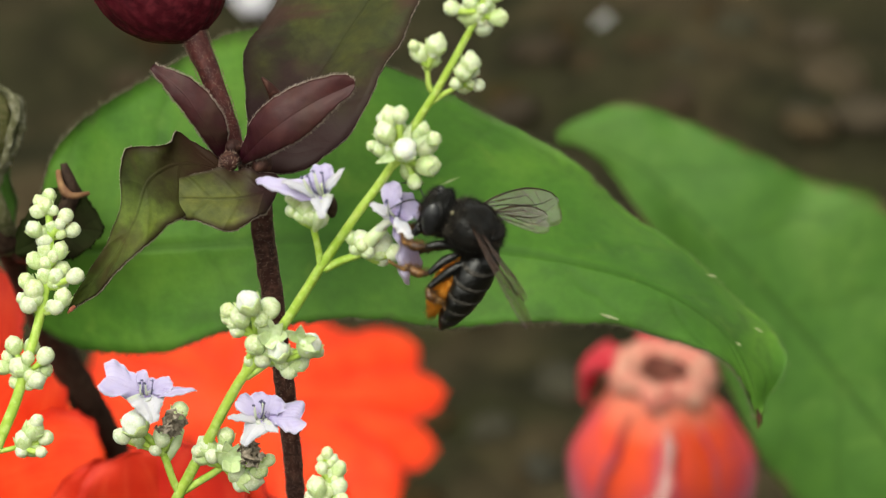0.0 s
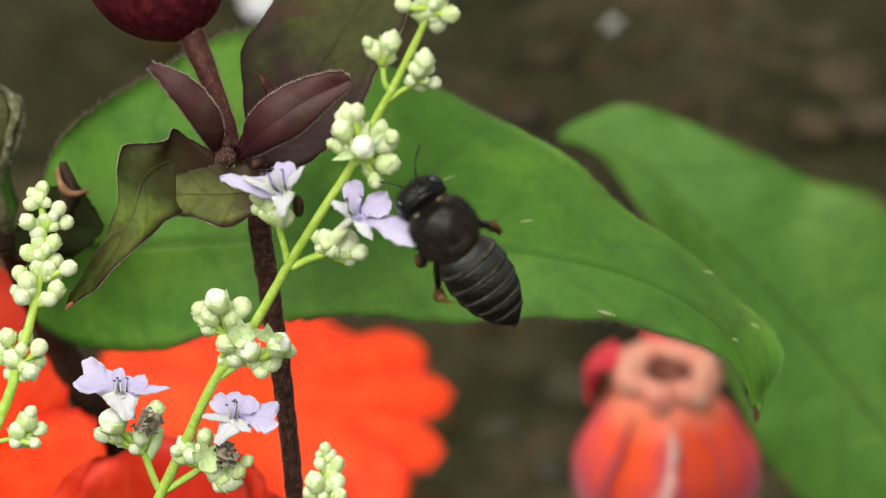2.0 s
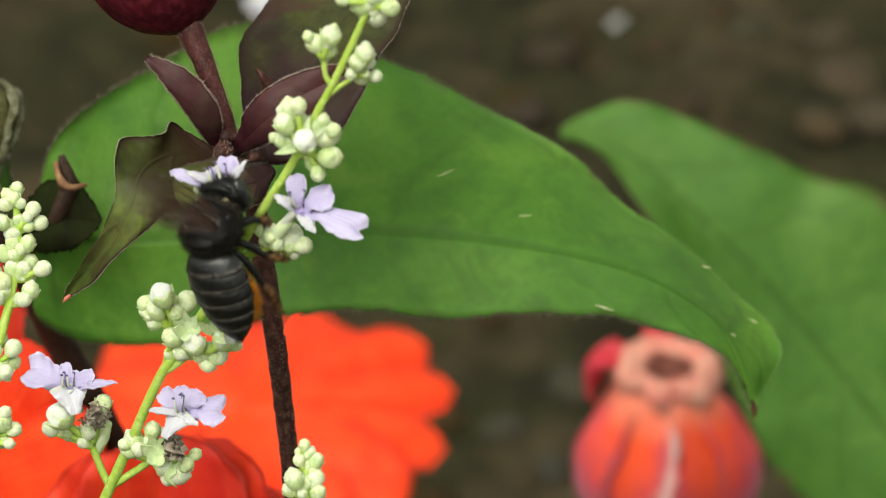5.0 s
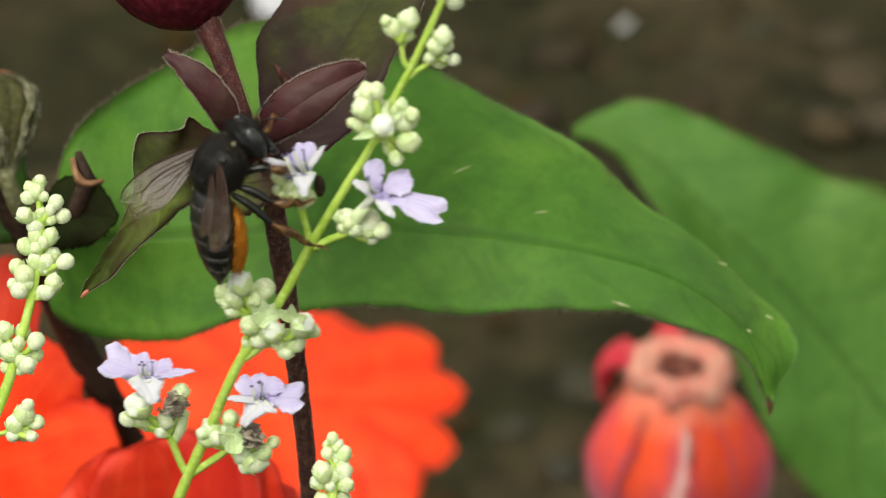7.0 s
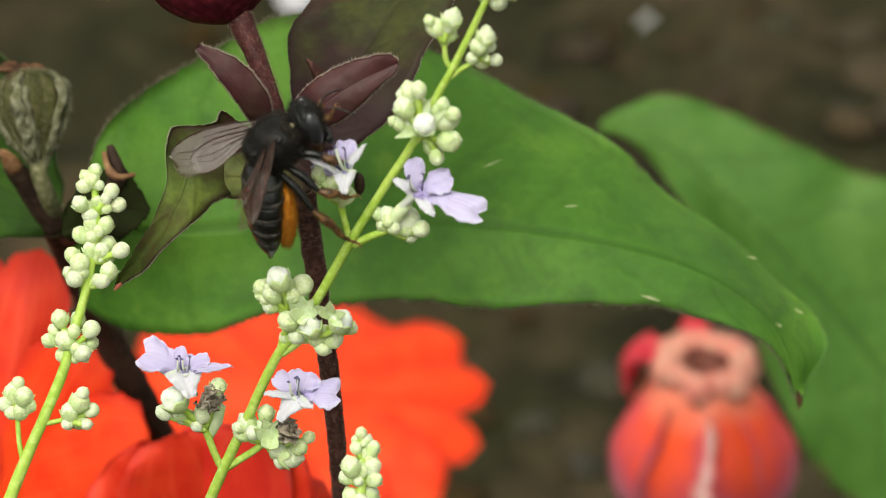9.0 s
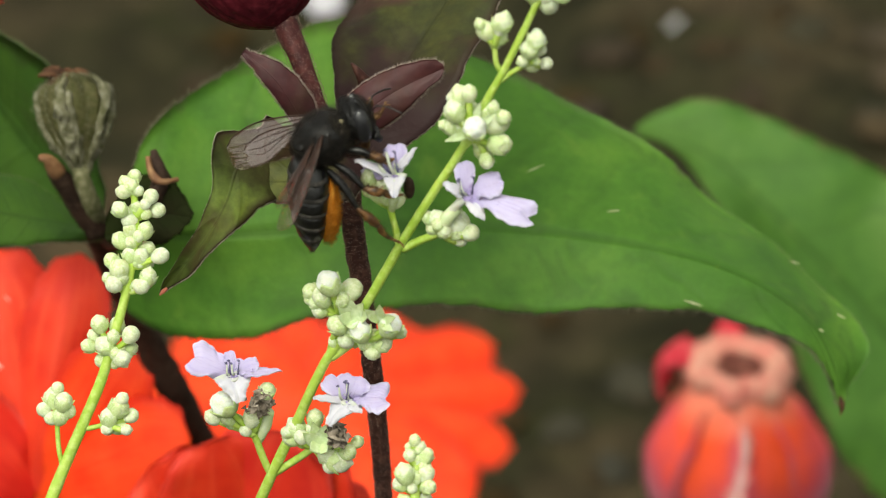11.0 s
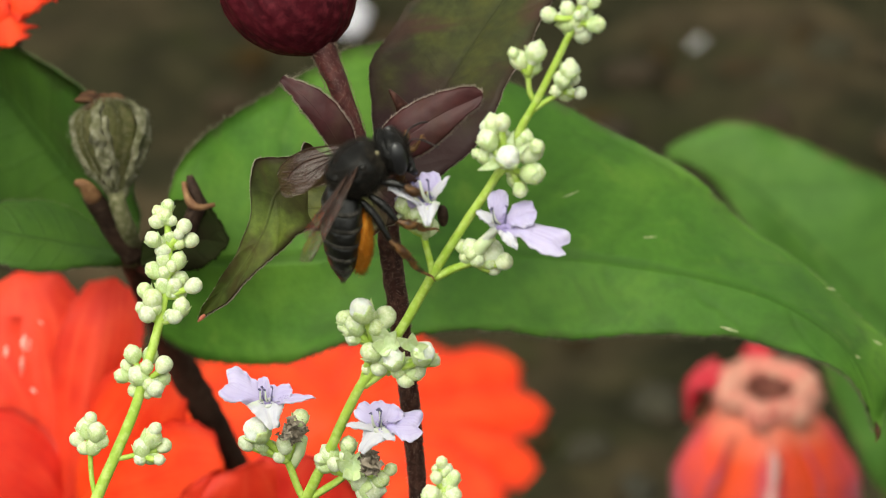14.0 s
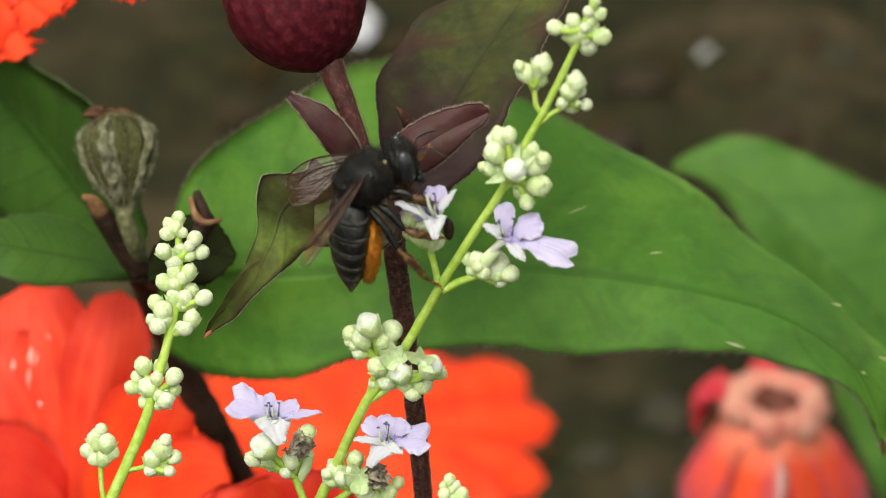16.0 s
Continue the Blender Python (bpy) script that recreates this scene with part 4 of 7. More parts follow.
def scarlet_flower(label, centre, petals, foot, nor, disc=0.006, mats=(RED,), ragged=0.0):
    c = G(centre)
    root = thing("scarlet_flower", Matrix.Translation(ground_below(G(foot))), label, "flower")
    nor = Vector(nor).normalized()
    for k, (tip, width) in enumerate(petals):
        bm = bmesh.new()
        ray_petal(bm, c + nor * (0.0012 if disc > 0.004 else 0.0005) * (k % 3), G(tip), width * MM, nor, ragged=ragged)
        part("petal", bm, mats[k % len(mats)], root)
    bm = bmesh.new()
    lathe(bm, [(disc * 0.5, -0.004), (disc, -0.001), (disc * 0.95, 0.001), (disc * 0.6, 0.0025), (disc * 0.1, 0.003)], 20, Matrix.Translation(c - nor * 0.004) @ nor.to_track_quat("Z", "Y").to_matrix().to_4x4())
    part("disc", bm, RED_DEEP, root, "deep red flower centre")
    bm = bmesh.new()
    sweep(bm, [c - nor * 0.003, c - nor * 0.012 + Vector((0, 0, -0.004)), *drop(G(foot))], [0.0013, 0.0014, 0.0016], 8, 24)
    part("stem", bm, STEM_BROWN, root)
    return root


scarlet_flower("open scarlet zinnia with rounded petals over dark soil", (-35.15, -27.90, 575.00),
    [((-4.56, -16.94, 590.00), 11.5), ((0.39, -24.77, 583.00), 10), ((-1.16, -34.86, 575.00), 10.5), ((-15.60, -15.60, 593.00), 9.5), ((-7.97, -43.55, 565.00), 16), ((-22.57, -11.99, 600.00), 15), ((-46.12, -12.09, 605.00), 17), ((-60.86, -16.02, 600.00), 16), ((-65.23, -27.41, 585.00), 16), ((-21.06, -48.81, 560.00), 18), ((-37.65, -51.17, 555.00), 18)],
    (-35.45, -29.12, 580.00), tuple(UP * 0.3 - ALONG * 0.95))
# last petal takes the deep red: shade at the lower left, as colour
scarlet_flower("bright scarlet zinnia with ragged bleached petals", (-51.66, -27.13, 352.00),
    [((-61.36, -6.99, 350.00), 15), ((-57.00, -1.00, 352.00), 13), ((-46.40, -1.60, 348.00), 9), ((-40.00, -11.20, 343.00), 10.5), ((-34.00, -20.38, 338.00), 12), ((-62.80, -18.48, 345.00), 13)],
    (-51.96, -29.07, 354.00), tuple(UP * 0.25 - ALONG * 0.97), 0.003, (RED_MID, RED_MID, RED_MID, RED, RED, RED_DEEP), 0.0005)
ragged = bpy.data.objects["scarlet_flower.001"]
bm = bmesh.new()
for p, w in (([(-54.7, -7.5, 341.0), (-54.9, -8.5, 341.0), (-54.7, -9.3, 341.0)], 0.00022), ([(-55.0, -9.7, 341.0), (-55.1, -10.8, 341.0), (-55.1, -11.7, 341.0)], 0.00018), ([(-54.2, -8.0, 341.0), (-54.4, -9.2, 341.0)], 0.00014), ([(-56.8, -8.7, 342.0), (-56.9, -9.8, 342.0)], 0.0002), ([(-54.1, -13.0, 341.0), (-53.6, -13.5, 341.0)], 0.00018), ([(-53.5, -6.0, 342.0), (-53.0, -6.6, 342.0)], 0.0001)):
    sweep(bm, GS(p), [w * 0.4, w, w * 0.3], 7, 8, 0.8)
part("bleached_mark", bm, BLEACH, ragged, "bleached white streaks")
scarlet_flower("deep red drooping zinnia petals below the stems", (-28.12, -37.71, 346.00),
    [((-38.03, -23.08, 336.00), 13), ((-30.98, -20.07, 333.00), 14), ((-24.47, -19.35, 332.00), 14), ((-19.01, -21.37, 334.00), 13), ((-14.98, -27.19, 338.00), 11)],
    (-28.45, -39.32, 350.00), tuple(UP * 0.5 - ALONG * 0.85), mats=(RED_MID, RED_MID, RED_DEEP), ragged=0.0003)
scarlet_flower("scarlet zinnia with frilled torn petal ends", (-57.30, 31.09, 330.00),
    [((-53.80, 20.90, 325.00), 4.5), ((-51.60, 24.30, 325.00), 4.5), ((-49.80, 25.60, 325.00), 4), ((-48.20, 26.80, 325.00), 4), ((-40.80, 27.50, 325.00), 2.2), ((-57.00, 21.70, 325.00), 6), ((-48.14, 30.90, 328.00), 8), ((-63.01, 25.39, 328.00), 9)],
    (-59.04, 30.89, 340.00), tuple(-ALONG), ragged=0.002)


def spent_flower():
    """A closed scarlet flower whose petals fold down round it, with a dried collar."""
    foot = (31.76, -34.48, 490.00)
    root = thing("spent_zinnia", Matrix.Translation(ground_below(G(foot))), "spent scarlet zinnia with salmon collar and hollow centre", "flower")
    c = G((31.80, -18.77, 488.00))
    rot = Matrix.Translation(c) @ TILT.to_4x4() @ pose(0, 0, 0, -58, 0, 0)
    bm = bmesh.new()
    lathe(bm, [(0.0018, -0.004), (0.0022, -0.0012), (0.0035, 0.0014), (0.0056, 0.0031), (0.0072, 0.0024), (0.0078, 0.0004), (0.0066, -0.0018), (0.004, -0.004)], 64, rot, 7, 0.06)
    for v in bm.verts:
        v.co += (v.co - c).normalized() * (0.0014 * noise.noise(v.co * 230) + 0.0008 * noise.noise(v.co * 700))
    part("collar", bm, SALMON, root, "dried salmon-pink collar")
    bm = bmesh.new()
    lathe(bm, [(0.0003, -0.0026), (0.0017, -0.0022), (0.0024, -0.0003), (0.0026, 0.0004)], 18, rot)
    part("hollow", bm, HUSK, root, "reddish-brown hollow centre")
    bm = bmesh.new()
    lathe(bm, [(0.0012, -0.0024), (0.0016, -0.0006), (0.0025, 0.0006), (0.0032, 0.0019), (0.0034, 0.0013)], 24, rot, 3, 0.12)
    part("inner_ring", bm, INNER, root, "dull red-brown inner ring")
    bm = bmesh.new()
    lathe(bm, [(0.0001, -0.0024), (0.0008, -0.0018), (0.0006, -0.0008), (0.0001, -0.0005)], 10, rot)
    part("pistil", bm, LILAC_DULL, root, "dull violet remnant in the hollow")

    def folded(a, prof, wid, material, ruffle=0.0008):
        way = Vector((math.cos(a), math.sin(a), 0))

        def q(r, z, w=0.0):
            return rot @ (way * r + Vector((-math.sin(a), math.cos(a), 0)) * w + Vector((0, 0, z)))

        bm = bmesh.new()
        blade(bm, [q(r, z) for r, z in prof], [q(r * 0.84, z, w) for (r, z), w in zip(prof, wid)], [q(r * 0.84, z, -w) for (r, z), w in zip(prof, wid)], 26, 6, 0.0005, 0.12, ruffle, facing=rot.to_3x3() @ way)
        part("petal", bm, material, root)

    for a, k in ((-2.2, 1.01), (-0.92, 1.02), (0.0, 0.82), (-3.1, 0.84), (0.75, 0.85), (1.57, 0.95), (2.4, 0.95)):
        prof = [(0.005, -0.0002), (0.0068 * k, -0.0026), (0.009 * k, -0.0072), (0.0108 * k, -0.0128), (0.0106 * k, -0.0195), (0.008, -0.0245)]
        folded(a, prof, [0.003, 0.0056, 0.008, 0.0094, 0.0084, 0.005] if k > 1 else [0.003, 0.0056, 0.0078, 0.0086, 0.0075, 0.005], SPENT, 0.0014)
    # one petal lifts off at the side
    folded(2.8, [(0.006, 0.0008), (0.0102, 0.0018), (0.0122, -0.0006), (0.0122, -0.0054)], [0.002, 0.0036, 0.004, 0.0026], CRIMSON)
    folded(1.75, [(0.006, 0.001), (0.0085, 0.0035), (0.0098, 0.0042)], [0.0016, 0.002, 0.0006], CRIMSON)
    bm = bmesh.new()
    sweep(bm, [rot @ Vector(v) for v in ((0.0003, -0.0094, -0.0024), (0.0006, -0.0106, -0.0054), (0.0002, -0.0122, -0.0092), (-0.0004, -0.0126, -0.014))], [0.0001, 0.0008, 0.0005, 0.0012, 0.0019], 12, 40, 0.7)
    part("pale_seam", bm, PALE_PINK, root, "pale pink gap between folded petals")
    bm = bmesh.new()
    lathe(bm, [(0.003, -0.024), (0.007, -0.021), (0.0094, -0.0135), (0.0082, -0.006), (0.005, -0.001)], 20, rot)
    part("core", bm, CRIMSON, root, "crimson inner petals")
    bm = bmesh.new()
    sweep(bm, [rot @ Vector((0, 0, -0.023)), rot @ Vector((0, 0, -0.03)), *drop(G(foot))], [0.0014, 0.0015, 0.0018], 8, 20)
    part("stem", bm, STEM_BROWN, root)


spent_flower()


def white_flower():
    """A small white blossom behind the dark leaf."""
    c = G((-49.38, 66.18, 870.00))
    root = thing("white_flower", Matrix.Translation(ground_below(c + Vector((0, 0.01, 0)))), "small white blossom low over the soil", "flower")
    for k in range(5):
        a = k * 1.2566 + 0.3
        way = (math.cos(a) * RIGHT + math.sin(a) * UP - 0.3 * ALONG).normalized()
        bm = bmesh.new()
        ray_petal(bm, c, c + way * 0.0056, 0.0048, -ALONG, 0.1, 0.0004, 0.0008)
        part("petal", bm, PETAL_WHITE, root)
    bm = bmesh.new()
    sweep(bm, [c, c + Vector((0, 0.006, -0.008)), *drop(c + Vector((0, 0.01, -0.02)))], [0.0006, 0.0007, 0.0009], 8, 20)
    part("stem", bm, STEM_BROWN, root)


white_flower()


# ---- pale flower spikes ----
def bud_mesh(name, material, k):
    bm = bmesh.new()
    prof = [(0.18, -1.05), (0.5, -0.9), (0.82, -0.55), (1.0, -0.05), (0.96, 0.4), (0.78, 0.75), (0.5, 0.93), (0.2, 1.04 + 0.05 * k), (0.06, 1.08 + 0.08 * k)]
    lathe(bm, prof, 12, None, 5, 0.02 * k)
    return mesh_of(name, bm, material)


BUDS = [bud_mesh("bud", BUD_PALE, k) for k in (0, 1, 2)]


def white_bud_mesh():
    """A bud about to open: lumpy, its folded petals parted by creases."""
    bm = bmesh.new()
    bmesh.ops.create_icosphere(bm, subdivisions=3, radius=1.0)
    for v in bm.verts:
        d = v.co.normalized()
        a = math.atan2(d.y, d.x) + 1.2 * d.z
        crease = abs(math.sin(1.5 * a)) ** 0.35
        v.co = d * (0.84 + 0.13 * crease + 0.1 * noise.noise(d * 1.7) + 0.06 * noise.noise(d * 6))
    return mesh_of("bud", bm, BUD_WHITE)


WHITE_BUD = white_bud_mesh()


def cup_mesh():
    bm = bmesh.new()
    lathe(bm, [(0.25, -1.25), (0.6, -1.05), (0.95, -0.6), (1.08, -0.1), (1.1, 0.1), (1.02, 0.08), (0.85, -0.5)], 20, None, 5, 0.05)
    for v in bm.verts:
        if v.co.z > -0.2:
            v.co *= 1 + 0.05 * math.cos(5 * math.atan2(v.co.y, v.co.x))
            v.co.z += 0.3 * math.cos(5 * math.atan2(v.co.y, v.co.x))
    return mesh_of("calyx", bm, CALYX_CUP)


CUP = cup_mesh()


def add_buds(root, buds, hub, seed, white=(), cups=0.7):
    """Buds round a hub, each pointing away from it, with a thin stalk to it."""
    rnd = random.Random(seed)
    bm = bmesh.new()
    hp = G(hub)
    fill = [(*Vector(hub).lerp(Vector((u, v, d)), rnd.uniform(0.45, 0.7)) - Vector((0, 0, rnd.uniform(-0.6, 0.4))), r * rnd.uniform(0.6, 0.85)) for u, v, d, r in buds[1::2]]
    for k, (u, v, deep, r) in enumerate(list(buds) + fill):
        c = G((u, v, deep - 1.1 * r if k in white else deep + rnd.uniform(-1.0, 1.0) * r * 1.2))
        way = (c - hp)
        way = way.normalized() if way.length > 1e-6 else UP.copy()
        way = (way + 0.35 * UP + Vector((rnd.gauss(0, 0.2), rnd.gauss(0, 0.2), rnd.gauss(0, 0.2)))).normalized()
        rot = way.to_track_quat("Z", "Y").to_matrix().to_4x4()
        s = r * MM * 1.07
        m = Matrix.Translation(c) @ rot @ Matrix.Diagonal((s, s, s * rnd.uniform(0.98, 1.1), 1))
        if k in white:
            piece("bud", WHITE_BUD, m @ Matrix.Scale(0.9, 4), root, "opening white bud")
            piece("calyx", CUP, m @ Matrix.Scale(0.86, 4), root)
        else:
            piece("bud", BUDS[rnd.randrange(3)], m, root)
        if rnd.random() < cups and k not in white:
            piece("calyx", CUP, m, root)
        foot = c - way * s
        if (foot - hp).length > 0.0004:
            sweep(bm, [hp, hp.lerp(foot, 0.6) - way * s * 0.2, foot + way * s * 0.3], [0.00028, 0.00026, 0.0003], 6, 5)
    part("bud_stalk", bm, LIME, root) if len(bm.verts) else bm.free()


def add_sepals(root, hub, tips, width=0.9):
    """Pale pointed bracts round a hub."""
    for u, v in tips:
        bm = bmesh.new()
        c, t = G((hub[0], hub[1], hub[2] - 0.3)), G((hub[0] + u, hub[1] + v, hub[2] - 1.0))
        s = (t - c).cross(ALONG).normalized() * width * MM * 0.5
        m1, m2 = c.lerp(t, 0.4) - ALONG * 0.0002, c.lerp(t, 0.75) - ALONG * 0.0006
        t = t - ALONG * 0.0009
        blade(bm, [c, m1, m2, t], [c + s * 0.7, m1 + s * 1.1 - ALONG * 0.0002, m2 + s * 0.6 - ALONG * 0.0001, t + s * 0.03], [c - s * 0.7, m1 - s * 1.1 - ALONG * 0.0002, m2 - s * 0.6 - ALONG * 0.0001, t - s * 0.03], 10, 3, 0.00008, -0.1)
        part("sepal", bm, CALYX, root)


PETAL_WIDTHS = {0: (0.24, 0.46, 0.62, 0.5, 0.14), 1: (0.24, 0.5, 0.4, 0.18, 0.04), 2: (0.24, 0.36, 0.6, 0.58, 0.3), 3: (0.55, 0.42, 0.24, 0.16, 0.12)}


def add_flower(root, centre, petals, tube, seed, stamens=(0.0, 0.6), wide=1.0, reach=1.0):
    """Open two-lipped flower: tube, five petals, violet stamens. Petals are (across, up, towards the eye, width, lilac, outline);
    outline 0 is rounded, 1 pointed, 2 broad and notched at its end, 3 the funnel side that narrows to the calyx. Each petal turns on its foot. Returns the petals."""
    rnd = random.Random(seed)
    c = G(centre)
    deep = centre[2]
    bm = bmesh.new()
    end = G((centre[0] + tube[0], centre[1] + tube[1], deep + 1.6))
    sweep(bm, [end, end.lerp(c, 0.55), c], [0.0002 * wide, 0.00036 * wide, 0.00052 * wide, 0.00058 * wide, 0.00076 * wide], 18, 24, 0.25)
    tube_ob = part("corolla_tube", bm, TUBE, root, "white flower tube")
    foot = PLACE[root].inverted() @ c
    made = []
    longest = max(petals, key=lambda q: q[0] ** 2 + q[1] ** 2)
    for row in petals:
        u, v, z, w, lilac, outline = row
        way = RIGHT * u + UP * v - ALONG * z
        tip = c + way * MM
        ln = way.length * MM
        w = w * MM
        nor = (-ALONG * 0.8 + UP * 0.6)
        nor = (nor - nor.dot(way) / way.length_squared * way).normalized()
        s = way.normalized().cross(nor)
        a0, a3, a7, a9, a10 = PETAL_WIDTHS[outline]
        notch = way * MM * (0.1 if outline == 2 else 0.0)
        rib = [c - way * 0.0001, c + way * MM * 0.4 + nor * ln * 0.07, c + way * MM * 0.75 + nor * ln * 0.05, tip - nor * ln * 0.06 - notch]

        def edge(q):
            return [c + q * w * a0, c + way * MM * 0.35 + q * w * a3, c + way * MM * 0.7 + q * w * a7, c + way * MM * 0.92 + q * w * a9 - nor * ln * 0.02, tip + q * w * a10 - nor * ln * 0.06]

        bm = bmesh.new()
        blade(bm, rib, edge(s), edge(-s), 30, 8, 0.00011, 0.3 if outline == 3 else 0.12, (0.08 if outline == 3 else 0.27) * w, 6, 0.045 * w, nor)
        ob = part("petal", bm, LILAC if lilac else PETAL_WHITE, tube_ob, "lilac petal" if lilac else "white petal")
        if row is longest:
            bm = bmesh.new()
            for k in range(46):
                q, side = rnd.uniform(0.08, 0.5), rnd.uniform(-0.3, 0.3)
                p = c + way * MM * q + s * w * side * (0.5 + q) + nor * (ln * 0.075 * min(1, q * 3) + 0.00012)
                bmesh.ops.create_icosphere(bm, subdivisions=1, radius=rnd.uniform(0.00002, 0.00004), matrix=Matrix.Translation(p))
            part("throat_spots", bm, SPECKLE, tube_ob, "violet speckles in the throat")["kind"] = "stuff"
        ob.data.transform(Matrix.Translation(-foot))
        ob.matrix_basis = Matrix.Translation(foot)
        made.append(ob)
    for k in range(4):
        d = RIGHT * (stamens[0] + rnd.uniform(-0.4, 0.4)) + UP * (stamens[1] + rnd.uniform(-0.15, 0.25)) - ALONG * rnd.uniform(0.5, 0.9)
        d = d.normalized() * rnd.uniform(0.85, 1.15) * reach
        bm = bmesh.new()
        a = c + RIGHT * MM * (k - 1.5) * 0.26
        bend = a + d * 0.0008 - UP * 0.00025 - ALONG * 0.0002
        tip = a + d * 0.0014 + UP * 0.0001
        thick = (0.00011 if k % 2 == 0 else 0.00007) * reach
        sweep(bm, [a, bend, tip], [thick, thick * 0.9, thick * 0.6], 7, 10)
        st = part("stamen", bm, PETAL_WHITE if k % 2 == 0 else VIOLET, tube_ob, "white filament" if k % 2 == 0 else "")
        bm = bmesh.new()
        side = d.cross(ALONG).normalized()
        sweep(bm, [tip, tip + d * 0.00016 + side * 0.00004, tip + d * 0.00014 + side * 0.00018], [0.00006, 0.0001, 0.00006], 7, 8)
        part("anther", bm, VIOLET, st, "dark violet anther")
    bm = bmesh.new()
    for k in range(26):
        p = c + RIGHT * MM * rnd.uniform(-0.5, 0.6) + UP * MM * rnd.uniform(-0.2, 0.5) - ALONG * 0.0004
        spike(bm, p, -ALONG + UP * rnd.uniform(0, 1) + RIGHT * rnd.uniform(-0.6, 0.6), 0.0005, 0.00003)
    part("throat_hair", bm, VIOLET, tube_ob, "violet hairs in the throat")["kind"] = "stuff"
    return made


def add_dry(root, centre, size, seed):
    """A shrivelled brown flower: a lumpy core with curled scraps of petal."""
    rnd = random.Random(seed)
    c = G(centre)
    bm = bmesh.new()
    bmesh.ops.create_icosphere(bm, subdivisions=3, radius=size * 0.6, matrix=Matrix.Translation(c))
    for v in bm.verts:
        d = (v.co - c).normalized()
        v.co += d * size * 0.5 * noise.noise(d * 2.2 + Vector((seed, 0, 0)))
    for k in range(11):
        d = Vector((rnd.gauss(0, 1), rnd.gauss(0, 1), rnd.gauss(0, 1))).normalized()
        if d.dot(ALONG) > 0.3:
            d = -d
        s = d.orthogonal().normalized()
        s = Matrix.Rotation(rnd.uniform(0, 6.28), 3, d) @ s
        a, b = c + d * size * 0.3, c + d * size * rnd.uniform(0.85, 1.25) + s * size * rnd.uniform(-0.4, 0.4)
        o = d.cross(s)
        w = size * rnd.uniform(0.3, 0.5)
        mid = a.lerp(b, 0.55) + s * size * rnd.uniform(0.1, 0.4)
        blade(bm, [a, mid, b], [a + o * w * 0.5, mid + o * w + s * w * 0.4, b + o * w * 0.5 - s * w * 0.5], [a - o * w * 0.5, mid - o * w + s * w * 0.3, b - o * w * 0.3], 12, 4, 0.00008, 0.3, size * 0.5, 5, size * 0.12, d)
    part("dry_flower", bm, DRY, root, "shrivelled grey-brown spent flower")


def pedicel(root, ps, r0, r1):
    bm = bmesh.new()
    sweep(bm, GS(ps), [r0 * 0.5, (r0 + r1) * 0.31, (r0 + r1) * 0.3, r1 * 0.72], 9, 14, 0.1)
    part("pedicel", bm, LIME, root)


M_ROOT = (-22.0, -330.0)


